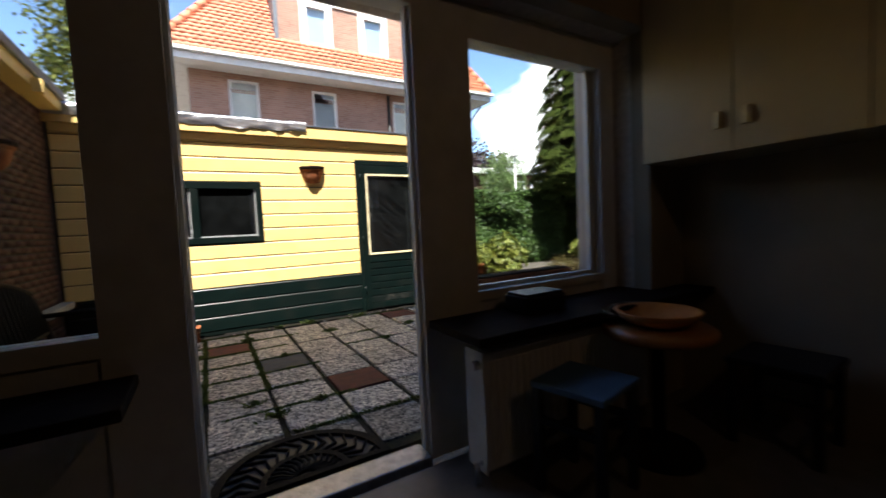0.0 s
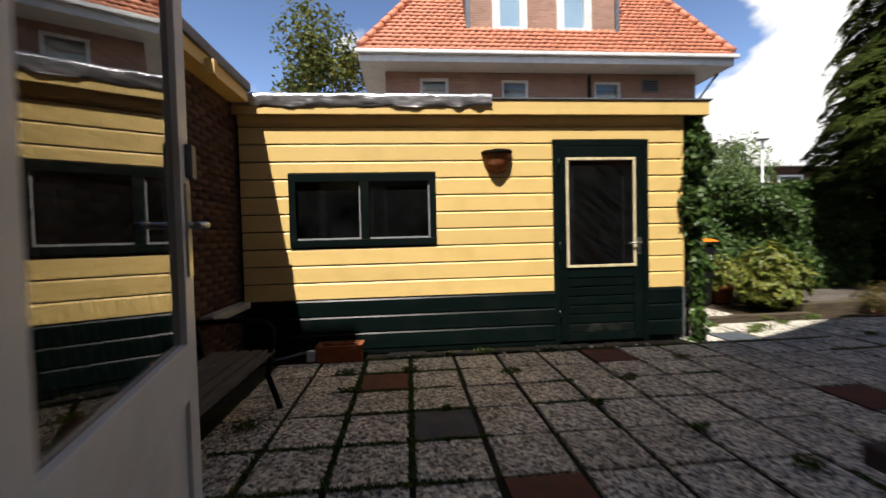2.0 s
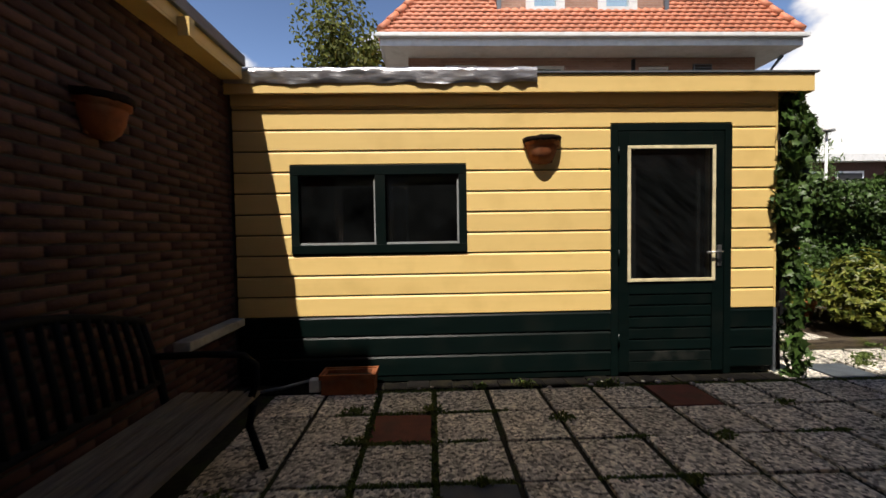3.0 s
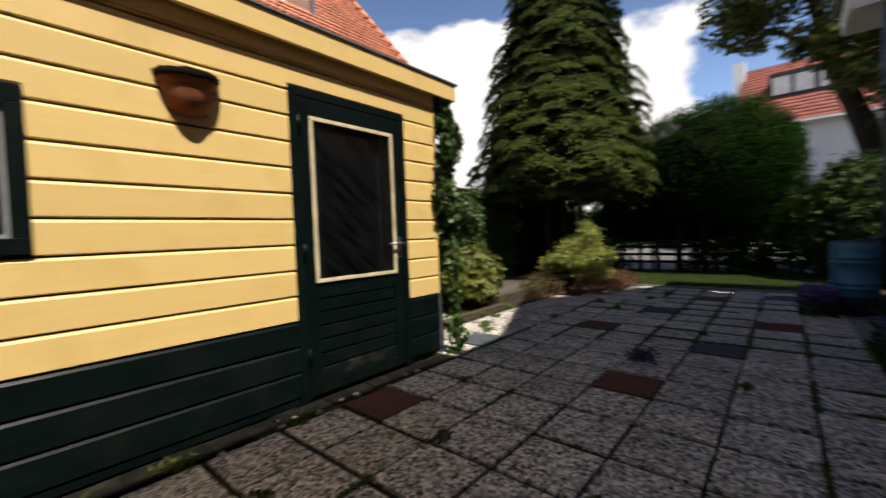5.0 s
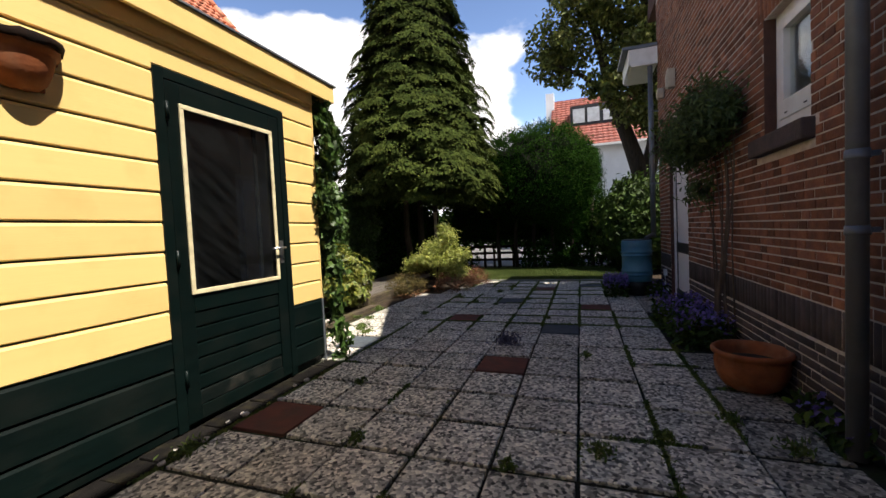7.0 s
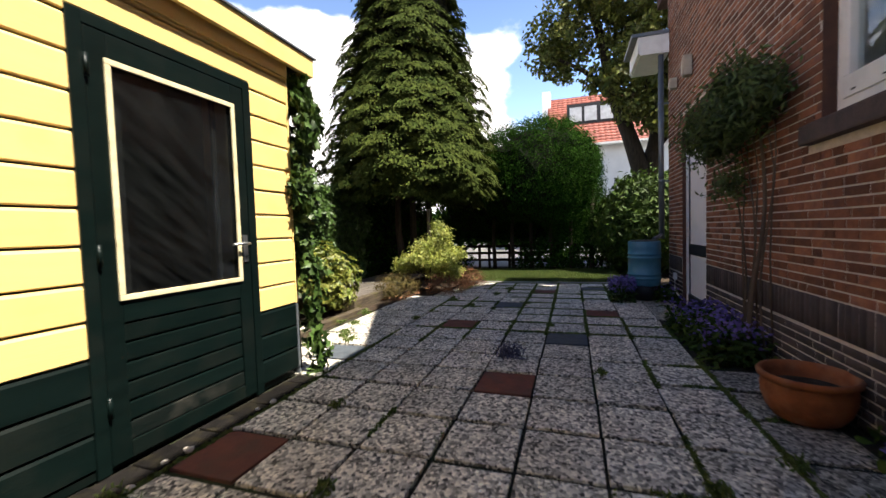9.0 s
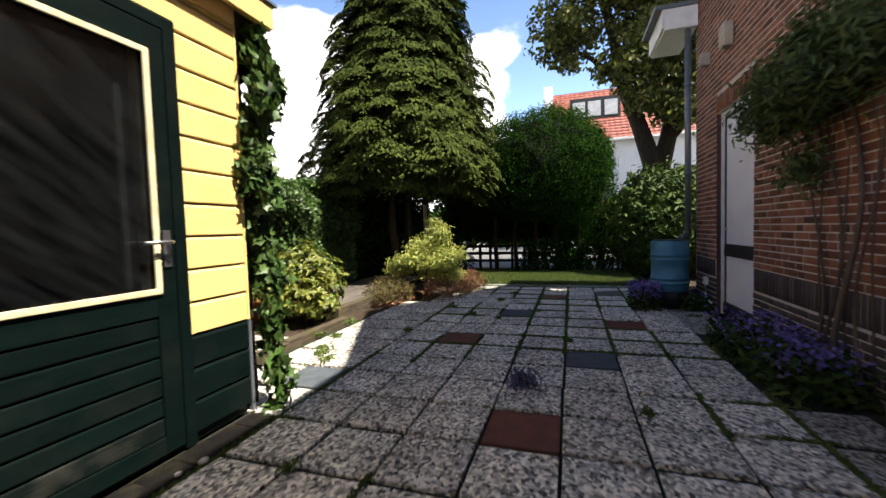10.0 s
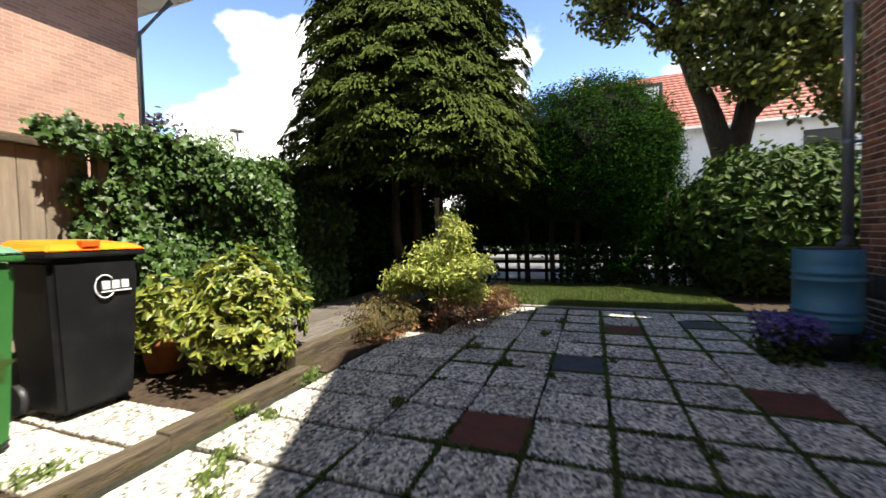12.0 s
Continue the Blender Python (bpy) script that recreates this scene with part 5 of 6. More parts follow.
for k in range(16):
    x = 3.4 + k * 0.152
    part("plank", boxes((x, x + 0.146, 8.50, 8.522, 0.0, 1.86), bevel=0.004), FENCEWOOD, fence)
part("cap_rail", boxes((3.4, 5.86, 8.44, 8.56, 1.862, 1.93), bevel=0.008), BEAMWOOD, fence)
part("post", boxes((5.84, 5.93, 8.40, 8.50, 0.0, 1.85), bevel=0.008), FENCEWOOD, fence)
lowf = thing("low_fence", (12.9, 5, 0), "low dark timber fence between garden and street", "fence")
for k in range(16):
    y = 1.4 + k * 0.45
    part("post", boxes((12.88, 12.94, y, y + 0.07, -0.08, 0.72)), DARKWOOD, lowf)
for z in (0.22, 0.42, 0.62):
    part("rail", boxes((12.86, 12.879, 1.3, 8.6, z, z + 0.07)), DARKWOOD, lowf)

# ---------------------------------------------------------------- neighbour's house
FYY = 11.7
nb = thing("brick_house", (4.3, 14, 0), "brown brick house with an orange tiled roof and white dormer windows", "house")
NW = [(1.10, 1.82, 4.05, 5.24), (3.18, 3.88, 4.05, 5.21), (5.62, 6.35, 4.05, 5.19)]
part("wall", wall_with_holes(0.25, 8.40, FYY, FYY + 0.3, 0, 5.42, NW), FACADE, nb)
part("wall", boxes((8.10, 8.40, FYY + 0.3, 18, 0, 5.42), (0.25, 0.55, FYY + 0.3, 18, 0, 5.42), (0.55, 8.10, 17.7, 18, 0, 5.42), (0.55, 8.10, FYY + 1.2, FYY + 1.25, 0, 5.42)), FACADE, nb)
for x0, x1, z0, z1 in NW:
    w = part("window", boxes((x0, x1, FYY + 0.04, FYY + 0.12, z0, z0 + 0.07), (x0, x1, FYY + 0.04, FYY + 0.12, z1 - 0.07, z1), (x0, x0 + 0.07, FYY + 0.04, FYY + 0.12, z0 + 0.07, z1 - 0.07), (x1 - 0.07, x1, FYY + 0.04, FYY + 0.12, z0 + 0.07, z1 - 0.07)), WHITE, nb, "white window frame")
    part("pane", boxes((x0 + 0.071, x1 - 0.071, FYY + 0.07, FYY + 0.08, z0 + 0.071, z1 - 0.071)), GLASS, w)
    part("blind", boxes((x0 + 0.05, x1 - 0.05, FYY + 0.2, FYY + 0.21, z0 + 0.05, z1 - 0.28)), CURTAIN, w)
part("vent", boxes((6.90, 7.34, FYY - 0.05, FYY + 0.02, 4.92, 5.22), bevel=0.01), ZINC, nb)
for k in range(4):
    part("vent_slat", boxes((6.93, 7.31, FYY - 0.062, FYY - 0.051, 4.95 + k * 0.065, 4.99 + k * 0.065)), BLACKPL, nb)
part("downpipe", tube([(5.46, FYY - 0.06, 0), (5.46, FYY - 0.06, 5.3)], 0.045, 10), BLACKPL, nb)
part("downpipe", tube([(8.36, FYY - 0.06, 0), (8.36, FYY - 0.06, 4.6), (8.7, FYY - 0.4, 5.25)], 0.04, 10), ZINC, nb)
part("soffit", boxes((-0.28, 8.93, 11.12, 18.6, 5.38, 5.42)), WHITE, nb, "white eaves soffit")
part("fascia", boxes((-0.32, 8.97, 11.08, 11.118, 5.37, 5.60), (-0.32, -0.282, 11.12, 18.6, 5.37, 5.60), (8.932, 8.97, 11.12, 18.6, 5.37, 5.60)), WHITE, nb, "white fascia board")
part("gutter", boxes((-0.40, 9.05, 10.98, 11.078, 5.53, 5.62), bevel=0.02), WHITE, nb)


def tiled_slope(eave_a, eave_b, top_a, top_b, tile_w, tile_h, mat, parent, holes=()):
    """Pantiles on a sloping quad from the eave up, each row lapping the one below; holes are (u0, u1, v0, v1) in metres."""
    A, B, C, D = (np.array(p, float) for p in (eave_a, eave_b, top_a, top_b))
    u = unit(B - A)
    h_vec = (C - A) - u * np.dot(C - A, u)
    H = np.linalg.norm(h_vec)
    w_ = h_vec / H
    nrm = np.cross(u, w_)
    if nrm[2] < 0:
        nrm = -nrm
    ua0, ua1 = np.dot(C - A, u), np.dot(D - A, u)
    L = np.linalg.norm(B - A)
    rows = int(H / tile_h)
    vs, fs = [], []
    prof = [(0.0, 0.0), (0.2, 0.013), (0.4, 0.017), (0.6, 0.011), (0.8, 0.0), (1.0, 0.0)]
    for r in range(rows + 1):
        v0, v1 = r * tile_h, min(H, (r + 1) * tile_h + 0.04)
        f0 = min(1, v0 / H)
        lo, hi = ua0 * f0, L + (ua1 - L) * f0
        n = max(1, int(round((hi - lo) / tile_w)))
        for k in range(n):
            uu = lo + (hi - lo) * k / n
            w = (hi - lo) / n
            if any(a < uu + w / 2 < b and c < v0 + 0.1 < d for a, b, c, d in holes):
                continue
            j = (rng.random() - 0.5) * 0.008
            i = len(vs)
            for q, z in prof:
                for vv, lift in ((v0 - 0.004, 0.03), (v0, 0.04), (v1, 0.0)):
                    vs.append(A + u * (uu + q * w) + w_ * vv + nrm * (z + lift + j - (0.03 if lift == 0.03 else 0)))
            for q in range(len(prof) - 1):
                for s in range(2):
                    a = i + q * 3 + s
                    fs.append((a, a + 3, a + 4, a + 1))
    return mesh_np("tiles", vs, fs, mat, parent, "stuff")


RZ0, RZ1, DD = 5.62, 8.0, 1.36
roofbm = bmesh.new()
lowr = [roofbm.verts.new(p) for p in ((-0.30, 11.1, RZ0), (8.95, 11.1, RZ0), (8.95, 18.6, RZ0), (-0.30, 18.6, RZ0))]
topr = [roofbm.verts.new(p) for p in ((-0.30 + DD + 0.35, 11.1 + DD, RZ1), (8.95 - DD, 11.1 + DD, RZ1), (8.95 - DD, 17.2, RZ1), (-0.30 + DD + 0.35, 17.2, RZ1))]
roofbm.faces.new(topr)
roofbm.faces.new(lowr[::-1])
for i in range(4):
    roofbm.faces.new((lowr[i], lowr[(i + 1) % 4], topr[(i + 1) % 4], topr[i]))
rf = part("roof", roofbm, BITUMEN, nb, "steep hipped roof of orange pantiles")
tiled_slope((-0.30, 11.05, RZ0), (8.95, 11.05, RZ0), (1.41, 11.1 + DD, RZ1), (7.59, 11.1 + DD, RZ1), 0.175, 0.145, ROOF, rf, holes=[(2.66, 6.38, 0.84, 9)])
tiled_slope((8.99, 11.1, RZ0), (8.99, 18.6, RZ0), (7.62, 11.1 + DD, RZ1), (7.62, 17.2, RZ1), 0.175, 0.145, ROOF, rf)
tiled_slope((-0.34, 18.6, RZ0), (-0.34, 11.1, RZ0), (1.38, 17.2, RZ1), (1.38, 11.1 + DD, RZ1), 0.175, 0.145, ROOF, rf)
for a, b in (((-0.3, 11.08, RZ0 + 0.08), (1.41, 12.46, RZ1 + 0.08)), ((8.95, 11.08, RZ0 + 0.08), (7.59, 12.46, RZ1 + 0.08)), ((1.41, 12.46, RZ1 + 0.08), (7.59, 12.46, RZ1 + 0.08))):
    A, B = Vector(a), Vector(b)
    n = int((B - A).length / 0.3)
    for k in range(n):
        part("ridge_tile", tube([A.lerp(B, k / n), A.lerp(B, (k + 0.98) / n)], 0.10, 8, 0.85), ROOF, rf)
DY, DZ0 = 11.50, 6.33            # face of the dormer and foot of its windows
DW = ((2.92, 3.80), (4.56, 5.46))
dm = part("dormer", wall_with_holes(2.36, 6.08, DY, DY + 0.2, DZ0 - 0.08, 8.2, [(a, b, DZ0, DZ0 + 1.16) for a, b in DW]), FACADE, nb, "brick dormer with two white windows")
part("dormer_cheek", boxes((2.36, 2.48, DY + 0.2, 13.4, DZ0 - 0.05, 8.2), (5.96, 6.08, DY + 0.2, 13.4, DZ0 - 0.05, 8.2)), FACADE, dm)
part("dormer_flashing", boxes((2.26, 2.358, DY - 0.06, 13.2, DZ0 - 0.06, 8.2), (2.26, 6.18, DY - 0.08, DY - 0.002, DZ0 - 0.17, DZ0 - 0.05), (6.082, 6.18, DY - 0.06, 13.2, DZ0 - 0.06, 8.2)), ZINC, dm, "grey lead flashing")
part("dormer_roof", boxes((2.15, 6.3, DY - 0.3, 13.6, 8.2, 8.35)), WHITE, dm)
part("dormer_trim", boxes((DW[0][0], DW[1][1], DY - 0.04, DY - 0.002, DZ0 + 1.16, DZ0 + 1.42)), WHITE, dm)
for x0, x1 in DW:
    w = part("window", boxes((x0, x1, DY - 0.04, DY + 0.1, DZ0 - 0.04, DZ0 + 0.09), (x0, x1, DY - 0.04, DY + 0.1, DZ0 + 1.03, DZ0 + 1.16), (x0, x0 + 0.19, DY - 0.038, DY + 0.1, DZ0 + 0.09, DZ0 + 1.03), (x1 - 0.19, x1, DY - 0.038, DY + 0.1, DZ0 + 0.09, DZ0 + 1.03)), WHITE, dm)
    part("pane", boxes((x0 + 0.191, x1 - 0.191, DY + 0.03, DY + 0.04, DZ0 + 0.091, DZ0 + 1.029)), GLASS, w)
    # pale blue board behind the pane stands in for the reflected sky
    part("blind", boxes((x0 + 0.15, x1 - 0.15, DY + 0.07, DY + 0.085, DZ0 + 0.03, DZ0 + 1.1)), SKY_REFLECTION, w)
part("dormer_room", boxes((2.48, 5.96, 12.2, 12.3, DZ0 - 0.05, 8.2)), CURTAIN, dm)

# ---------------------------------------------------------------- white house across the street
wh = thing("white_house", (28, 0, 0), "white house with a red tiled roof and dark dormer", "house")
RENDER = material("white render", (0.74, 0.75, 0.76), (0.68, 0.69, 0.70), 2, 0.9, bump=0.15)
part("wall", boxes((24.3, 33, -9, 5.0, 0, 5.5)), RENDER, wh)
gb = bmesh.new()
q0 = [gb.verts.new(p) for p in ((24.0, 5.0, 5.5), (33.3, 5.0, 5.5), (28.6, 5.0, 9.3))]
q1 = [gb.verts.new(p) for p in ((24.0, -9, 5.5), (33.3, -9, 5.5), (28.6, -9, 9.3))]
gb.faces.new(q0)
gb.faces.new(q1[::-1])
for i in range(3):
    gb.faces.new((q0[i], q1[i], q1[(i + 1) % 3], q0[(i + 1) % 3]))
bmesh.ops.recalc_face_normals(gb, faces=gb.faces[:])
wr = part("roof", gb, RENDER, wh)
tiled_slope((23.9, 5.05, 5.5), (23.9, -9, 5.5), (28.6, 5.05, 9.4), (28.6, -9, 9.4), 0.28, 0.32, ROOF_RED, wr)
part("gutter", boxes((23.78, 23.92, -9, 5.1, 5.42, 5.52)), WHITE, wh)
part("verge", boxes((23.9, 28.6, 5.06, 5.2, 5.45, 5.5)), WHITE, wh)
part("chimney", boxes((27.6, 28.4, 4.9, 5.4, 8.0, 9.7)), RENDER, wh)
dz = part("dormer", boxes((25.6, 27.6, 1.3, 3.9, 7.0, 8.15)), BLACKPL, wh, "dark framed dormer")
for y0 in (1.45, 2.3, 3.1):
    part("pane", boxes((25.57, 25.598, y0, y0 + 0.65, 7.15, 7.95)), CURTAIN, dz, "pale blind behind the pane")
part("window", boxes((24.26, 24.298, -5.2, -3.6, 3.4, 5.0)), BLACKPL, wh)

fl = thing("flat_house", (18, 22, 0), "low dark-brick building with a white flat roof edge", "house")
part("wall", boxes((14.6, 24, 20, 26, 0, 4.3)), BRICK_D, fl)
part("roof_edge", boxes((14.2, 24.4, 19.6, 26.4, 4.3, 4.6)), WHITE, fl)
for x0 in (15.4, 17.2, 19.0):
    w = part("window", boxes((x0, x0 + 1.3, 19.95, 19.999, 2.6, 3.9)), WHITE, fl)
    part("pane", boxes((x0 + 0.1, x0 + 1.2, 19.93, 19.949, 2.7, 3.8)), BLACKPL, w)
lamp = thing("street_lamp", (12.5, 14.0, 0), "street lamp with a white shade on a pale post", "street lamp")
part("post", tube([(12.5, 14, -0.08), (12.5, 14, 4.2)], 0.045, 10, 0.7), WHITE, lamp)
part("shade", lathe([(0, 0.22), (0.08, 0.2), (0.19, 0.06), (0.2, 0.0), (0.12, -0.01)], 12.5, 14, 4.2, 20), WHITE, lamp)
part("globe", lathe([(0.0, -0.13), (0.09, -0.1), (0.11, -0.02), (0.1, 0.0)], 12.5, 14, 4.2, 16), GLASS, lamp)

# ---------------------------------------------------------------- planting
def limb(points, r, taper):
    return tube(points, r, 9, taper)


con = thing("conifer", (10.05, 7.35, 0), "tall dense cypress with drooping green sprays and bare stems", "tree")
for dx, dy in ((0, 0), (0.22, 0.1), (-0.2, 0.16), (0.05, -0.24)):
    part("trunk", limb([(10.05 + dx, 7.35 + dy, -0.08), (10.05 + dx * 1.6, 7.35 + dy * 1.6, 1.2), (10.05 + dx * 1.5, 7.35 + dy * 1.5, 2.6), (10.05 + dx, 7.35 + dy, 7)], 0.10, 0.3), BARK, con)


def crown_radius(z, a):
    """Outline of the crown: a tall cone with shoulders, bulging and notched round its sides."""
    t = (z - 1.9) / 8.6
    wave = 0.07 * np.sin(2 * a + 4 * t + 0.6) + 0.06 * np.sin(5 * a - 11 * t) + 0.05 * np.sin(23 * t + 3 * a) + 0.04 * np.sin(9 * a + 31 * t)
    return 2.24 * np.maximum(0.04, 1 - 0.96 * np.clip(t, 0, 1) ** 0.85) * (1 + wave) * np.clip(0.76 + 2.2 * t, 0, 1)


# flat fans of scale leaves, tier over tier, each with a rounded lip that hangs over the one below
TIERS = 32
fans = []
for k in range(TIERS):
    z = 2.1 + 8.35 * (k / TIERS) ** 1.12
    ring = 2 * math.pi * max(0.15, float(np.mean(crown_radius(z, np.linspace(0, 6.28, 24)))))
    for depth_, gap in ((1.0, 0.34), (0.80, 0.42)):
        for m_ in range(int(ring * depth_ / gap)):
            a = 2 * math.pi * (m_ + rng.random()) / max(1, int(ring * depth_ / gap)) + 0.4 * k
            zz = z + 0.16 * (rng.random() - 0.5)
            fans.append((a, zz, crown_radius(zz, a) * depth_ * (0.84 + 0.24 * rng.random()), 1.05 + 0.75 * rng.random()))
fans = np.array(fans)
per = 280
a, zz, r, size = (np.repeat(fans[:, q], per) for q in range(4))
n = len(a)
out = np.stack([np.cos(a), np.sin(a), np.zeros(n)], 1)
side = np.stack([-np.sin(a), np.cos(a), np.zeros(n)], 1)
u_, w_ = rng.random(n) ** 0.6, rng.normal(size=n) * 0.42
reach = size * (0.32 * u_ - 0.16)
spread_ = size * 0.20 * w_ * (0.5 + 0.8 * np.sqrt(u_))
lip = -0.13 * size * np.clip(u_ - 0.45, 0, 1) ** 2 * 4 - 0.10 * size * w_ ** 2
pos = out * (r + reach)[:, None] + side * spread_[:, None]
pos[:, 2] = zz + lip + 0.02 * rng.normal(size=n)
pos += np.array([10.05, 7.35, 0.0])
tip = np.clip(u_ - 0.3, 0, 1)[:, None]
fan = unit(out + side * (1.3 * w_)[:, None] - np.array([0, 0, 1.5]) * tip + 0.22 * rng.normal(size=(n, 3)))
nrm = unit(np.array([0, 0, 1.0]) + out * tip * 1.1 + 0.25 * rng.normal(size=(n, 3)))
v, f = leaf_arrays(pos, fan, nrm, 0.085, 0.034, 0.1)
mesh_np("crown", v, f, L_CONIFER, con, "stuff")
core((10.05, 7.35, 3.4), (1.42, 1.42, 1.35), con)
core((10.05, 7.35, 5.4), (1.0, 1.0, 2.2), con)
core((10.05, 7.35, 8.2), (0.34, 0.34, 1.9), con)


def bush(name, base, label, parts_, mat, stems=4, stem_h=0.6, category="shrub", stem_mat=None):
    """A shrub: bent stems and a crown of clumped leaves. parts_: (ellipsoid, clumps, per, spread, length, width)."""
    t = thing(name, base, label, category)
    for k in range(stems):
        a = 6.28 * k / stems + 0.4
        part("stem", limb([base, (base[0] + 0.12 * math.cos(a), base[1] + 0.12 * math.sin(a), base[2] + stem_h * 0.5), (base[0] + 0.3 * math.cos(a), base[1] + 0.3 * math.sin(a), base[2] + stem_h)], 0.018, 0.5), stem_mat or BARK, t)
    for fn, nc, per_, spread, L, W in parts_:
        c_, o_ = clumps(nc, per_, fn, spread)
        keep = c_[:, 2] > base[2] + 0.01
        leaves("crown", c_[keep], o_[keep], L, W, mat, t)
    return t


vs = thing("variegated_shrub", (6.14, 7.18, 0.0), "loose rounded shrub with glossy gold-green leaves", "shrub")
for k in range(6):
    a = 1.05 * k + 0.4
    part("stem", limb([(6.14, 7.18, 0.0), (6.14 + 0.10 * math.cos(a), 7.18 + 0.10 * math.sin(a), 0.25), (6.14 + 0.28 * math.cos(a), 7.18 + 0.26 * math.sin(a), 0.6)], 0.014, 0.5), BARK, vs)
for ex, nc in ((ellipsoid(6.16, 7.22, 0.66, 0.36, 0.36, 0.34, 0.5, 0.25), 170), (ellipsoid(6.33, 7.05, 0.52, 0.28, 0.26, 0.26, 0.5, 0.3), 80), (ellipsoid(5.95, 7.15, 0.42, 0.30, 0.28, 0.26, 0.5, 0.3), 80), (ellipsoid(6.08, 6.98, 0.30, 0.26, 0.22, 0.22, 0.5, 0.3), 60), (ellipsoid(5.86, 7.40, 0.56, 0.24, 0.24, 0.20, 0.6, 0.3), 40), (ellipsoid(6.32, 7.35, 0.44, 0.26, 0.3, 0.28, 0.5, 0.3), 60)):
    c, o = ex(int(nc * 1.4))
    ok = c[:, 2] > 0.06
    rosettes("crown", c[ok], unit(o[ok] + np.array([0, 0, 0.5])), 8, 0.082, 0.031, L_VARIE, vs)
gold = []
for k, (dx, dy, z, r, h) in enumerate(((0, 0, 0.62, 0.42, 0.2), (0.3, -0.35, 0.70, 0.34, 0.12), (-0.35, 0.3, 0.66, 0.34, 0.13), (0.1, 0.42, 0.55, 0.32, 0.14), (-0.25, -0.42, 0.62, 0.36, 0.12), (0.12, -0.12, 0.92, 0.34, 0.13), (-0.1, 0.16, 0.86, 0.28, 0.12), (0.12, -0.24, 1.12, 0.22, 0.10), (0.2, -0.1, 1.26, 0.11, 0.09), (0.0, -0.66, 0.72, 0.22, 0.08), (-0.3, 0.62, 0.52, 0.22, 0.12), (0.1, -0.2, 0.40, 0.5, 0.14))):
    gold.append((ellipsoid(8.35 + 0.76 * dx, 6.3 + 0.76 * dy, z, 0.78 * r, 0.78 * r, h, 0.6, 0.3), int(180 * r), 15, 0.045, 0.075, 0.026))
bush("golden_shrub", (8.35, 6.35, 0.0), "spreading shrub with bright yellow-green leaves", gold, L_ACER)
bt_ = thing("garden_post", (9.05, 6.6, 0), "pale weathered wooden post under the cypress", "post")
part("post", boxes((9.02, 9.08, 6.57, 6.62, -0.05, 1.62), bevel=0.006), FENCEWOOD, bt_)
part("cap", boxes((9.01, 9.09, 6.56, 6.63, 1.621, 1.64), bevel=0.004), FENCEWOOD, bt_)
bush("heather_clump", (7.75, 6.75, 0.0), "low olive and brown heather clump", [(ellipsoid(7.75, 6.75, 0.18, 0.55, 0.35, 0.22), 160, 16, 0.05, 0.06, 0.012)], L_HEATH, 3, 0.15)
bush("heather_clump", (8.5, 6.0, 0.0), "low brown heather clump", [(ellipsoid(8.5, 6.0, 0.15, 0.7, 0.4, 0.22), 160, 16, 0.05, 0.06, 0.012)], L_DRY, 3, 0.15)
bush("heather_clump", (9.2, 5.75, 0.0), "low dry brown grass tussock", [(ellipsoid(9.2, 5.75, 0.12, 0.3, 0.3, 0.2), 60, 16, 0.05, 0.08, 0.012)], L_DRY, 3, 0.12)

hedge = thing("ivy_hedge", (7.4, 8.4, 0), "tall hedge of glossy ivy over the fence", "hedge")


def slab_places(x0, x1, y0, y1, z0, z1, face_y=-1, top_wave=0.1):
    def fn(n):
        x = x0 + (x1 - x0) * rng.random(n)
        topz = z1 + top_wave * np.sin(x * 2.3 + 1) + top_wave * 0.6 * np.sin(x * 5.1)
        on_top = rng.random(n) < 0.22
        z = np.where(on_top, topz - 0.05 * rng.random(n), z0 + (topz - z0) * rng.random(n))
        bulge = 0.12 * np.sin(x * 3.7 + z * 2) + 0.08 * np.sin(z * 6 + x)
        y = np.where(on_top, y0 + (y1 - y0) * rng.random(n), y0 + bulge + 0.1 * rng.random(n))
        o = np.stack([np.zeros(n), np.where(on_top, -0.3, face_y), np.where(on_top, 1.0, 0.35)], 1)
        return np.stack([x, y, z], 1), unit(o)
    return fn


c, o = clumps(4300, 9, slab_places(5.95, 9.08, 8.2, 8.7, 0.05, 2.0, top_wave=0.05), 0.05)
lobed_leaves("foliage", c, o, 0.064, L_IVY, hedge)
c, o = clumps(130, 9, slab_places(5.5, 6.0, 8.38, 8.6, 1.86, 2.02, top_wave=0.02), 0.04)
lobed_leaves("foliage", c, o, 0.064, L_IVY, hedge)
c, o = clumps(50, 9, slab_places(5.68, 5.86, 8.40, 8.5, 1.1, 1.6, top_wave=0.02), 0.04)
lobed_leaves("foliage", c, o, 0.064, L_IVY, hedge)
# near-black slab behind the ivy paints the shade in its gaps
part("support", boxes((5.95, 9.0, 8.46, 8.60, 0, 1.85)), CROWN_SHADE, hedge)
part("stem", limb([(6.4, 8.4, 0), (6.5, 8.42, 0.9), (6.3, 8.45, 1.8)], 0.03, 0.4), BARK, hedge)

ivy = thing("ivy_plant", (4.0, 6.05, 0), "climbing ivy up the corner of the yellow shed", "climber")


def ivy_places(n):
    z = 0.02 + 2.5 * rng.random(n)
    w = 0.10 + 0.05 * np.sin(z * 4.1) + 0.05 * np.sin(z * 9 + 1) + 0.05 * np.exp(-((z - 0.25) / 0.2) ** 2)
    a = rng.random(n) * math.pi * 1.25 - 0.75 * math.pi
    x = 3.99 + 0.05 * np.sin(z * 3) + w * np.cos(a) * (0.6 + 0.4 * rng.random(n))
    y = 6.03 + (w + 0.06) * np.sin(a)
    return np.stack([x, y, z], 1), unit(np.stack([np.cos(a), np.sin(a) - 0.3, np.full(n, 0.2)], 1))


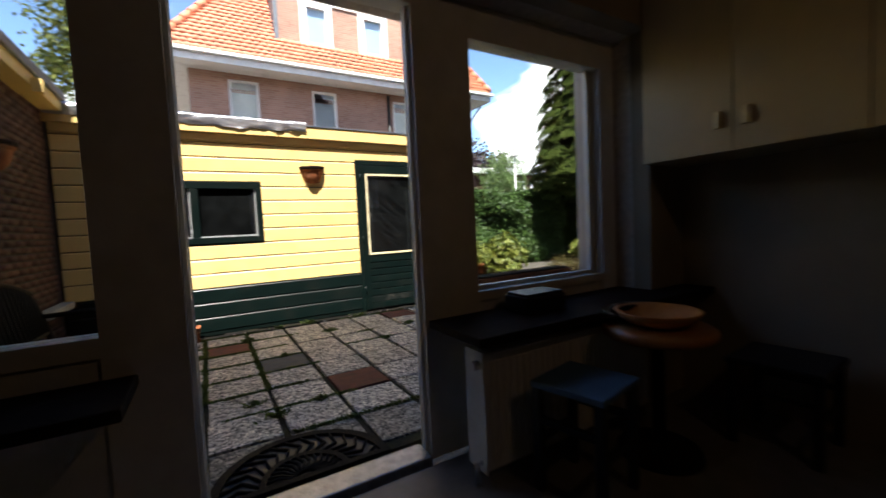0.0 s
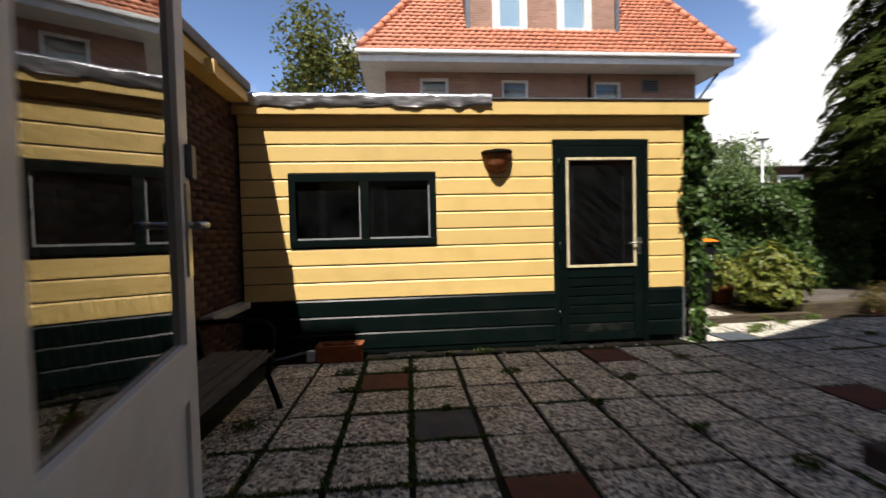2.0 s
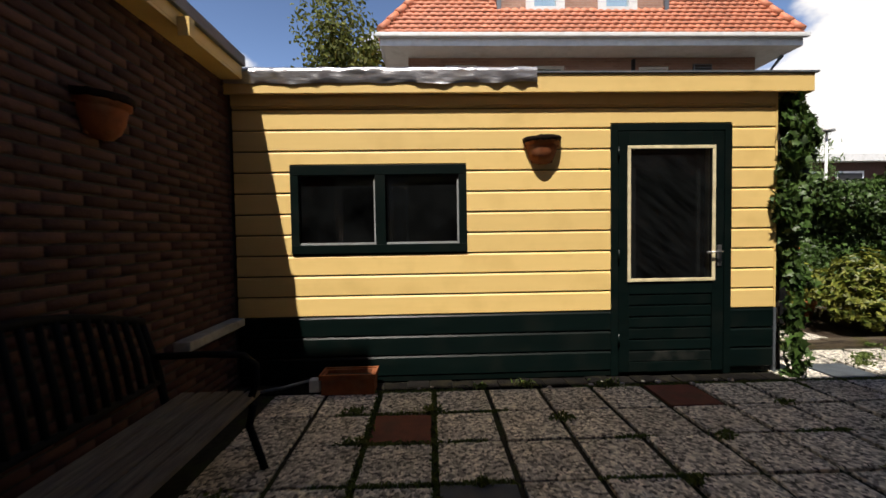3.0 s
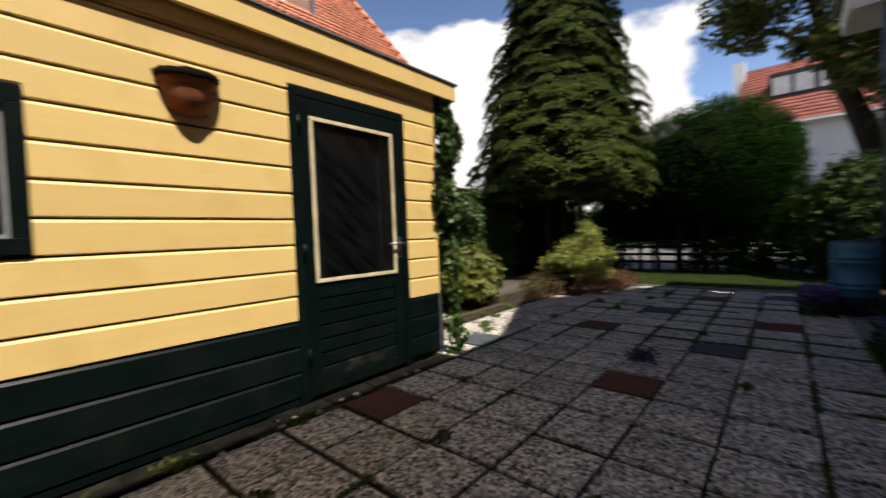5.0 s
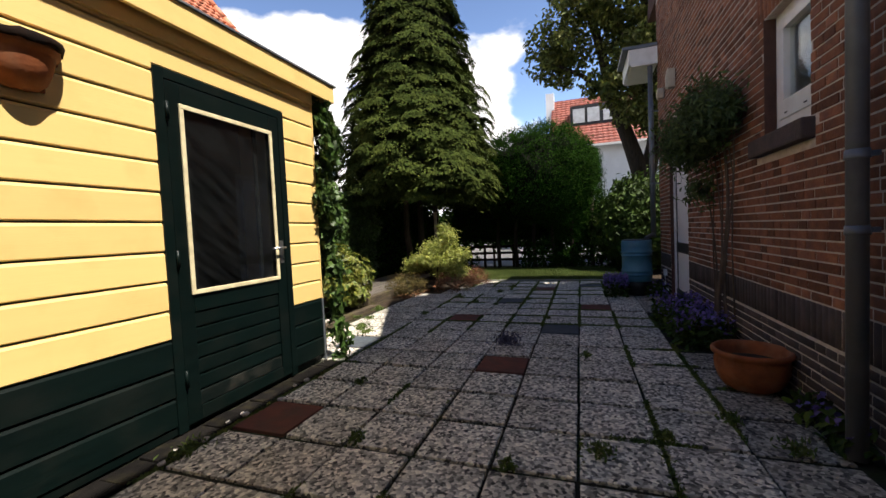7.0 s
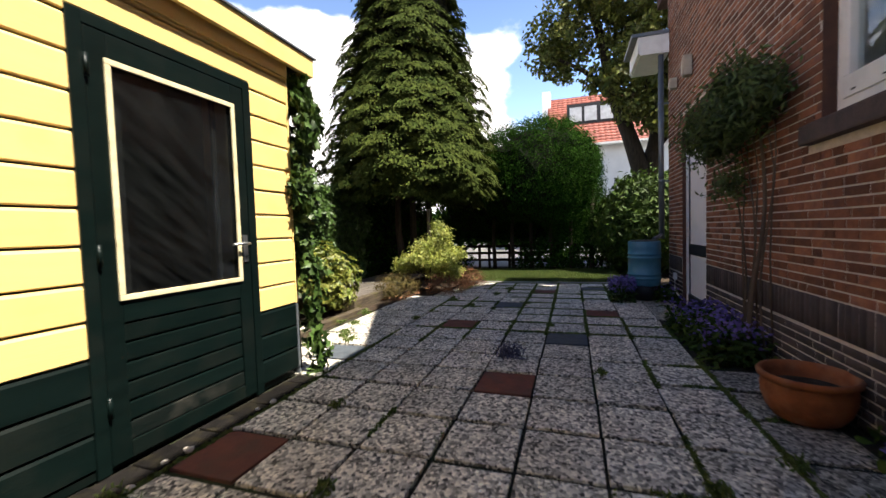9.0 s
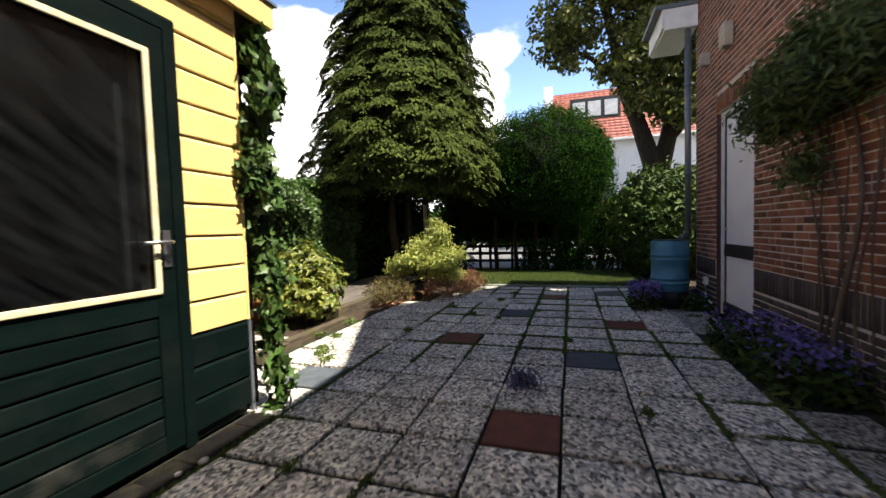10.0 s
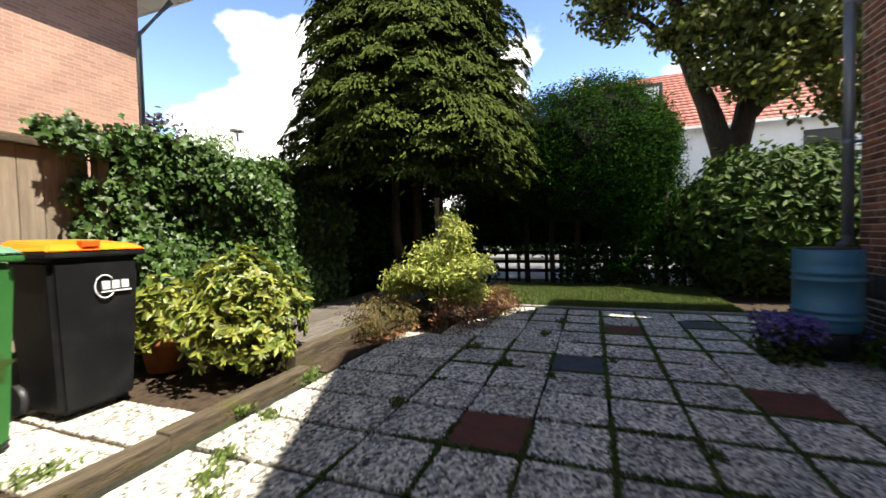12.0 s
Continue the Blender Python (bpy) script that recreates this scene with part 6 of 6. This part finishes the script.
c, o = clumps(620, 6, ivy_places, 0.04)
c = c[((c[:, 0] > 3.90) | (c[:, 1] < SY - 0.03)) & ((c[:, 2] > 0.8) | (c[:, 0] < 4.02))]
o = unit(np.stack([rng.normal(size=len(c)) * 0.4 + 0.3, -np.ones(len(c)), np.full(len(c), 0.3)], 1))
lobed_leaves("foliage", c, o, 0.082, L_IVY, ivy, 1.0)
part("stem", limb([(3.98, 6.02, 0), (3.95, 6.0, 0.8), (3.97, 5.99, 1.6), (3.94, 6.0, 2.4)], 0.02, 0.4), BARK, ivy)

ah = thing("clipped_hedge", (12.3, 4.5, 0), "tall clipped dark green hedge with a rounded top on bare stems", "hedge")
for ex, nc in ((ellipsoid(12.4, 4.62, 2.66, 1.0, 1.62, 1.40, 0.2, 0.05, -0.9, 3.0), 4200), (ellipsoid(12.4, 3.72, 2.15, 0.95, 0.80, 1.45, 0.2, 0.04, -0.9, 2.6), 1500), (ellipsoid(12.5, 6.5, 2.05, 0.8, 1.1, 1.25, 0.3, 0.08, -0.9), 900)):
    c, o = clumps(nc, 12, ex, 0.06)
    leaves("foliage", c, o, 0.06, 0.024, L_HEDGE, ah, loose=0.4)
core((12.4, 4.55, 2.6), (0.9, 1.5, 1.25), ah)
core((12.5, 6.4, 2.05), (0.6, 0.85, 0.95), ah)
for k in range(6):
    y = 3.2 + k * 0.52
    part("stem", limb([(12.3, y, -0.08), (12.34, y + 0.04, 0.9), (12.3, y - 0.03, 2.2)], 0.06, 0.7), BARK, ah)
# added dark mass that fills the black shade under the cypress
under = thing("dark_hedge", (11.2, 8.9, 0), "added dark hedge that fills the shade behind the cypress", "hedge")
c, o = clumps(2400, 9, ellipsoid(11.2, 8.9, 1.1, 2.0, 1.4, 1.4, 0.4, 0.08, -0.8), 0.1)
leaves("foliage", c, o, 0.11, 0.06, L_HEDGE, under, loose=0.35)
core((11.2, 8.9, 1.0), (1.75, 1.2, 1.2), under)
# added to darken the view past the low fence
bk = thing("street_hedge", (13.4, 4.5, 0), "added dark hedge that shuts out the street behind the low fence", "hedge")
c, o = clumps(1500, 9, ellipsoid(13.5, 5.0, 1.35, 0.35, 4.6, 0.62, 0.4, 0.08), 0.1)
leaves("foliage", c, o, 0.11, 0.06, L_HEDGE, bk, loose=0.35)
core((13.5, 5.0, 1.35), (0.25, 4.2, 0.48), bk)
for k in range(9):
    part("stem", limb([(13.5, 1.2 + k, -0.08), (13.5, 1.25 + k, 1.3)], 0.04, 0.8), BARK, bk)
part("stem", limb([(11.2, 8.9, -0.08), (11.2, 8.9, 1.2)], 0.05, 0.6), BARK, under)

# added dark shrubs that shut out the bright street
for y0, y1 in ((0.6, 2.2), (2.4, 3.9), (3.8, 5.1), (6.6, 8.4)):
    bush("low_shrub", (12.4, (y0 + y1) / 2, -0.05), "added low dark shrub that hides the bright street by the fence", [(ellipsoid(12.4, (y0 + y1) / 2, 0.35, 0.4, (y1 - y0) * 0.58, 0.5, 0.4, 0.12, -0.6), 240, 9, 0.07, 0.08, 0.045)], L_HEDGE, 3, 0.4)
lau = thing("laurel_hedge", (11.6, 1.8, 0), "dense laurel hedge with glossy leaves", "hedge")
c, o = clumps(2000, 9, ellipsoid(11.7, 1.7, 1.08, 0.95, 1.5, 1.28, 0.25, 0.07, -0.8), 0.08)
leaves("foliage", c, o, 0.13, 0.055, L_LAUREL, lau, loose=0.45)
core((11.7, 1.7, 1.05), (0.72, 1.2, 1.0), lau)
for k in range(4):
    part("stem", limb([(11.6, 0.9 + 0.5 * k, -0.08), (11.55, 1.0 + 0.5 * k, 0.7), (11.7, 0.9 + 0.6 * k, 1.5)], 0.03, 0.6), BARK, lau)

bt = thing("broadleaf_tree", (14.4, 1.4, 0), "large broadleaf tree with a thick forked trunk", "tree")
part("trunk", limb([(14.4, 1.4, -0.08), (14.4, 1.5, 1.6), (14.4, 1.75, 2.9), (14.4, 2.05, 3.9), (14.4, 2.45, 5.0), (14.3, 2.75, 6.6), (14.1, 3.2, 8.2)], 0.33, 0.3), BARK, bt)
part("limb", limb([(14.45, 1.6, 2.3), (14.5, 1.3, 3.6), (14.5, 1.1, 5.0), (14.5, 1.2, 6.6), (14.4, 1.5, 8.0)], 0.26, 0.3), BARK, bt)
part("limb", limb([(14.45, 1.2, 3.6), (14.3, 0.4, 4.6), (14.2, -0.5, 5.3)], 0.14, 0.3), BARK, bt)
part("limb", limb([(14.4, 2.5, 5.1), (14.0, 3.3, 5.8), (13.6, 4.2, 6.2)], 0.11, 0.3), BARK, bt)
part("limb", limb([(14.4, 1.15, 4.6), (14.0, 1.9, 5.7), (13.8, 2.2, 6.8)], 0.1, 0.3), BARK, bt)
for e, nc in ((ellipsoid(14.0, 4.0, 6.5, 1.1, 0.95, 0.85, 0.95, 0.25), 150), (ellipsoid(14.2, 1.8, 6.4, 1.2, 1.1, 1.0, 0.95, 0.25), 230), (ellipsoid(14.1, 0.9, 5.0, 1.1, 1.0, 1.05, 0.95, 0.25), 220), (ellipsoid(14.2, -0.2, 5.0, 1.1, 1.0, 1.6, 0.95, 0.25), 260), (ellipsoid(14.0, 2.9, 7.7, 1.5, 1.6, 1.0, 0.95, 0.25), 260), (ellipsoid(14.0, 0.4, 7.3, 1.5, 1.8, 1.2, 0.95, 0.25), 300), (ellipsoid(14.0, 1.4, 9.4, 2.2, 2.6, 1.5, 0.95, 0.25), 320), (ellipsoid(13.7, 1.2, 4.1, 0.6, 0.6, 0.45, 0.95, 0.25), 60), (ellipsoid(13.6, 2.5, 5.4, 0.7, 0.8, 0.7, 0.95, 0.25), 110), (ellipsoid(13.7, 1.9, 4.4, 0.5, 0.5, 0.4, 0.95, 0.25), 45), (ellipsoid(14.0, -0.7, 3.6, 0.7, 0.7, 0.7, 0.95, 0.25), 80)):
    c, o = clumps(int(nc * 0.75), 20, e, 0.11)
    leaves("crown", c, o, 0.16, 0.085, L_TREE, bt)

lt = thing("birch_tree", (-2.4, 16, 0), "airy garden tree behind the shed", "tree")
part("trunk", limb([(-2.4, 16, -0.08), (-2.3, 16, 3), (-2.5, 16, 6), (-2.4, 16, 9)], 0.12, 0.3), BARK, lt)
for e, nc in ((ellipsoid(-2.35, 16, 7.6, 1.2, 1.3, 1.9, 0.9, 0.25), 220), (ellipsoid(-1.2, 15.6, 7.0, 0.8, 0.9, 0.9, 0.9, 0.25), 70), (ellipsoid(-2.9, 16, 6.4, 0.9, 1.0, 1.1, 0.9, 0.25), 60)):
    c, o = clumps(nc, 12, e, 0.18)
    leaves("crown", c, o, 0.17, 0.09, L_TREE, lt)
cb = thing("copper_beech", (20, 28, 0), "dark copper-leaved tree in the distance", "tree")
part("trunk", limb([(20, 28, -0.08), (20, 28, 4)], 0.3, 0.6), BARK, cb)
c, o = clumps(500, 12, ellipsoid(20, 28, 5.0, 3.5, 3, 2.6, 0.6, 0.15), 0.25)
leaves("crown", c, o, 0.35, 0.2, L_COPPER, cb)
ft = thing("feathery_tree", (15.5, 18.5, 0), "light feathery tree in the distance", "tree")
part("trunk", limb([(15.5, 18.5, -0.08), (15.5, 18.5, 3)], 0.1, 0.6), BARK, ft)
c, o = clumps(260, 12, ellipsoid(15.5, 18.5, 3.7, 1.3, 1.2, 1.9, 0.8, 0.2), 0.16)
leaves("crown", c, o, 0.22, 0.05, L_FEATHER, ft)
hz = thing("far_hedge", (21.8, 4, 0), "dark hedge along the far side of the street", "hedge")
c, o = clumps(900, 10, ellipsoid(21.8, 6.5, 0.9, 0.8, 9, 1.2, 0.5, 0.1, -0.6), 0.15)
leaves("foliage", c, o, 0.22, 0.12, L_HEDGE, hz)
part("stem", limb([(21.8, 4, -0.08), (21.8, 4, 1)], 0.05, 0.6), BARK, hz)

# climber on the brick wall
cw = thing("wall_climber", (5.2, HY + 0.1, 0), "leafy climber with twisting bare stems on the brick wall", "climber")
for k in range(4):
    x = 4.8 + 0.2 * k
    pts = [(x + 0.09 * math.sin(3.1 * z + k), HY + 0.05 + 0.03 * math.sin(2 * z + k), z) for z in np.linspace(0.0, 2.05, 12)]
    part("stem", limb(pts, 0.011 if k != 1 else 0.022, 0.5), TWIG, cw)
for e, nc in ((ellipsoid(5.0, HY + 0.24, 2.08, 0.40, 0.22, 0.24, 0.9, 0.35), 95), (ellipsoid(5.42, HY + 0.26, 1.98, 0.30, 0.2, 0.2, 0.7, 0.3), 60), (ellipsoid(4.70, HY + 0.18, 2.16, 0.30, 0.15, 0.14, 0.9, 0.35), 32), (ellipsoid(4.95, HY + 0.18, 2.36, 0.12, 0.1, 0.14, 0.9, 0.3), 9), (ellipsoid(5.3, HY + 0.15, 1.5, 0.12, 0.08, 0.12, 0.8, 0.3), 8)):
    c, o = clumps(int(nc * 2.2), 22, e, 0.07)
    k_ = c[:, 1] > HY + 0.01
    leaves("foliage", c[k_], o[k_], 0.07, 0.019, L_CLIMB, cw, droop=0.3)
for k in range(3):
    x = 4.78 + 0.27 * k
    part("stem", limb([(x, HY + 0.03, 0.1), (x + 0.03, HY + 0.04, 0.9), (x - 0.02, HY + 0.04, 1.6), (x + 0.06, HY + 0.08, 2.1)], 0.008, 0.6), TWIG, cw)


def flower_bed(x0, x1, y0, y1, n, flowers, label, h=0.2):
    t = thing("flower_patch", ((x0 + x1) / 2, (y0 + y1) / 2, 0), label, "flowers")
    p = np.stack([x0 + (x1 - x0) * rng.random(n), y0 + (y1 - y0) * rng.random(n) ** 1.3, h * rng.random(n) ** 1.4 + 0.01], 1)
    leaves("foliage", p, np.tile([0, 0.3, 1.0], (n, 1)), 0.07, 0.035, L_LAUREL, t)
    if flowers:
        m_ = flowers
        p = np.stack([x0 + (x1 - x0) * rng.random(m_), y0 + (y1 - y0) * rng.random(m_) ** 1.5, h * (0.6 + 0.8 * rng.random(m_))], 1)
        leaves("bloom", p, np.tile([0, 0.4, 1.0], (m_, 1)), 0.04, 0.032, L_PURPLE, t)


flower_bed(4.75, 6.3, HY + 0.02, HY + 0.50, 1900, 560, "purple bellflowers at the foot of the brick wall", 0.24)
flower_bed(2.95, 3.55, HY + 0.02, HY + 0.16, 110, 36, "purple bellflowers round the downpipe", 0.13)
flower_bed(7.55, 8.15, HY + 0.62, HY + 0.98, 420, 620, "purple bellflowers beside the barrel", 0.26)
flower_bed(7.65, 8.5, HY + 0.02, HY + 0.35, 700, 60, "low green ground cover by the barrel", 0.16)
lv = thing("lavender_tuft", (4.75, 4.25, 0), "small lavender tuft growing in a paving joint", "plant")
p = np.array([4.72, 4.28, 0.02]) + rng.normal(size=(260, 3)) * np.array([0.075, 0.06, 0.03])
p[:, 2] = np.abs(p[:, 2]) + 0.01
leaves("foliage", p, np.tile([0, 0, 1.0], (260, 1)), 0.07, 0.012, material("grey lavender leaf", (0.16, 0.15, 0.22), None, 5, 0.8, spread=0.4, island=True), lv, droop=-0.6)

# ---------------------------------------------------------------- lawn, bed, paving
structure("bed_soil", boxes((6.42, 12.8, 6.6, 9.2, -0.10, -0.01), (9.75, 12.8, 0.2, 2.6, -0.10, -0.02), (4.0, 6.40, 6.80, 8.6, -0.10, -0.02), (7.3, 9.75, 5.0, 6.6, -0.10, -0.03), (3.9, 7.3, 6.63, 6.8, -0.1, -0.03)), SOIL, "dark soil with leaf litter")
structure("lawn", boxes((9.79, 12.8, 2.6, 6.6, -0.10, -0.012)), TURF, "strip of rough lawn")
n = 42000
gx = np.stack([9.8 + 2.6 * rng.random(n), 2.7 + 3.7 * rng.random(n), np.full(n, 0.02)], 1)
aim = unit(np.array([0, 0, 1.0]) + 0.35 * rng.normal(size=(n, 3)))
v, f = leaf_arrays(gx, aim, unit(rng.normal(size=(n, 3))), 0.11, 0.012)
tagged(mesh_np("grass", v, f, GRASS, None, "stuff"), "rough green grass blades on the lawn", "grass")
structure("kerb", boxes((9.735, 9.785, 2.3, 6.0, -0.1, 0.02), bevel=0.006), material("pale kerb concrete", (0.34, 0.33, 0.31), None, 15, 0.9, bump=0.4), "thin concrete edging of the lawn")

pave = structure("pavement", boxes((-1.06, 9.73, HY + 0.0, SY + 0.02, -0.12, -0.02), (3.86, 7.4, SY + 0.02, 6.64, -0.12, -0.02)), SANDJOINT, "sand and moss between the paving tiles")
tile_bm = boxes((-0.2045, 0.2045, -0.2045, 0.2045, -0.04, 0.0), bevel=0.007)
tile_me = bpy.data.meshes.new("tile")
tile_bm.to_mesh(tile_me)
tile_bm.free()
tile_me.materials.append(TILE)
red_me, grey_me = tile_me.copy(), tile_me.copy()
red_me.materials[0], grey_me.materials[0] = TILE_RED, TILE_GREY
RED = {(0, 4), (2, 0), (5, 5), (8, 2), (12, 4), (14, 0), (18, 2)}
GREY = {(1, 2), (11, 1), (15, 3), (19, 0), (9, 6)}


def lay(me, x, y, z=0.0):
    ob = new("tile", me)
    ob.parent = pave
    ob.location = (x + random.uniform(-0.004, 0.004), y + random.uniform(-0.004, 0.004), z + random.uniform(-0.004, 0.004))
    ob.rotation_euler = (random.uniform(-0.006, 0.006), random.uniform(-0.006, 0.006), random.uniform(-0.012, 0.012))
    return ob


for i in range(-3, 22):
    for j in range(-1, 8):
        x, y = PX + PITCH * (i + 0.5), PY + PITCH_Y * (j + 0.5)
        if x < -0.85 or x > 9.55:
            continue
        if y > 5.75 and x < 4.0:
            continue
        if x > 7.2 and y > 6.55 - (x - 7.2) * 0.42:
            continue
        lay(red_me if (i, j) in RED else grey_me if (i, j) in GREY else tile_me, x, y)
for i in range(-2, 4):
    for j in range(3):
        x, y = 4.85 + PITCH * i, 7.03 + PITCH_Y * j
        if not (x > 5.5 and y > 6.9 and x > 5.6):
            lay(tile_me, x, y, -0.005)

# tiles along the house wall: some dirt, plus shade put into the colour
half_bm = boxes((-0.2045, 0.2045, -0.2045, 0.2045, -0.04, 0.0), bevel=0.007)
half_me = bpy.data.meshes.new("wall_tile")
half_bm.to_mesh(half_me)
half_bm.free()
half_me.materials.append(TILE_DIRT_SHADE)
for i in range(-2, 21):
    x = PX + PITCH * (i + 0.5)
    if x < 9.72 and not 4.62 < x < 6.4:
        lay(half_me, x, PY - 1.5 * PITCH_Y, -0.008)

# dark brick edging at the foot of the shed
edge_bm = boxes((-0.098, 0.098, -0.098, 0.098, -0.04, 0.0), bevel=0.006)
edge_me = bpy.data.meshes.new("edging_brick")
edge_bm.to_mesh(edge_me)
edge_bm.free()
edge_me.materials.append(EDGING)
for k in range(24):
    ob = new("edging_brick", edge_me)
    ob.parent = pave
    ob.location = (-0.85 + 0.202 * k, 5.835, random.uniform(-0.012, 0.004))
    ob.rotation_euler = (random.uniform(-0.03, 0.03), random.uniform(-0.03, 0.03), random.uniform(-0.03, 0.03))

# weeds and moss in the joints
tufts = [(0.68, 5.3, 0.09), (1.1, 5.72, 0.08), (1.6, 5.1, 0.10), (1.5, 5.75, 0.12), (0.2, 4.85, 0.08), (0.95, 4.4, 0.06), (2.05, 4.35, 0.07), (0.68, 3.0, 0.09), (1.0, 3.1, 0.07), (0.55, 3.3, 0.07), (2.2, 5.7, 0.14), (2.55, 4.8, 0.09), (3.35, 5.25, 0.07), (3.0, 3.1, 0.07), (2.5, 3.9, 0.08), (2.75, 3.45, 0.10), (4.4, 3.5, 0.07), (5.9, 3.95, 0.06), (3.3, 2.7, 0.10), (6.0, 5.72, 0.08), (7.0, 5.2, 0.09), (8.7, 4.85, 0.12), (8.4, 4.4, 0.08), (6.3, 6.7, 0.13), (5.6, 6.62, 0.10), (5.0, 6.2, 0.10), (4.6, 6.7, 0.10), (7.4, 5.6, 0.12), (8.1, 5.0, 0.10), (6.8, 4.82, 0.06), (7.3, 4.36, 0.06), (3.0, 2.5, 0.1), (0.1, 5.3, 0.1), (-0.4, 4.3, 0.12), (1.9, 2.6, 0.07), (5.15, 6.28, 0.12), (5.6, 6.42, 0.10), (4.85, 6.05, 0.11), (6.2, 6.58, 0.12), (4.75, 6.98, 0.16), (4.62, 6.42, 0.09)]
for x, y, s in tufts:
    t = thing("weed_tuft", (x, y, 0), "small green weed growing in a paving joint", "weed", "weeds in the paving")
    n = int(500 * s) + 12
    p = np.array([x, y, 0.01]) + rng.normal(size=(n, 3)) * np.array([s * 0.42, s * 0.3, 0])
    p[:, 2] += rng.random(n) * s * 0.25
    v, f = leaf_arrays(p, unit(np.array([0, 0, 0.9]) + 0.9 * rng.normal(size=(n, 3))), unit(rng.normal(size=(n, 3))), 0.045, 0.016)
    mesh_np("foliage", v, f, GRASS, t, "stuff")
n = 70000
ii = rng.integers(0, 2, n)
along = rng.random(n)
jx = np.where(ii == 0, PX + PITCH * rng.integers(-1, 22, n) + rng.normal(size=n) * 0.011, -0.5 + 10.1 * along)
jy = np.where(ii == 0, 2.4 + 3.3 * along, PY + PITCH_Y * rng.integers(-1, 7, n) + rng.normal(size=n) * 0.011)
patch = np.array([noise.noise((a * 0.9, b * 0.9, 4.0)) for a, b in zip(jx, jy)])
ok = ((patch > 0.02) & (ii == 1)) | ((jx > 5.2) & (patch > -0.08)) | (patch > 0.22) | ((jx > 6.3) & (np.abs(jy - 3.99) < 0.03)) | ((jx > 6.8) & (np.abs(jy - 4.415) < 0.03))
p = np.stack([jx, jy, np.full(n, 0.002)], 1)[ok]
v, f = leaf_arrays(p, unit(np.array([0, 0, 0.8]) + 0.8 * rng.normal(size=(len(p), 3))), unit(rng.normal(size=(len(p), 3))), 0.03, 0.012)
tagged(mesh_np("joint_moss", v, f, GRASS, None, "stuff"), "moss and short weeds along the paving joints", "moss")
n = 160
p = np.stack([rng.uniform(7.2, 8.2, n), rng.uniform(6.45, 6.85, n), np.full(n, 0.02)], 1)
v, f = leaf_arrays(p, unit(rng.normal(size=(n, 3)) * np.array([1, 1, 0.3])), np.tile([0, 0, 1.0], (n, 1)) + 0.4 * rng.normal(size=(n, 3)), 0.06, 0.04)
tagged(mesh_np("fallen_leaves", v, f, L_DRY, None, "stuff"), "dry brown leaves on the soil", "leaves")

# bricks of the house wall that are passed nearest
cache = {}
for a, b, z0, z1 in near:
    w = round(b - a, 3)
    if w not in cache:
        bm = boxes((-w / 2, w / 2, -0.006, 0.0045, -0.0258, 0.0258), bevel=0.002)
        cache[w] = bpy.data.meshes.new("brick")
        bm.to_mesh(cache[w])
        bm.free()
        cache[w].materials.append(BRICK)
    ob = new("brick", cache[w])
    ob.parent = hwall
    ob.location = ((a + b) / 2, HY - 0.012 + random.uniform(-0.001, 0.0015), (z0 + z1) / 2)

# small stones and crumbs at the foot of the shed
for k in range(14):
    x, y = rng.uniform(0.5, 3.6), rng.uniform(5.66, 5.78)
    s = rng.uniform(0.012, 0.026)
    bm = bmesh.new()
    bmesh.ops.create_icosphere(bm, subdivisions=1, radius=s)
    for v_ in bm.verts:
        v_.co = Vector((v_.co.x * 1.2, v_.co.y, v_.co.z * 0.7)) * (1 + 0.25 * noise.noise(v_.co * 60 + Vector((k, 0, 0)))) + Vector((x, y, s * 0.6))
    tagged(part("pebble", bm, MORTAR), "small pale stone on the paving", "stone", "stones by the shed")
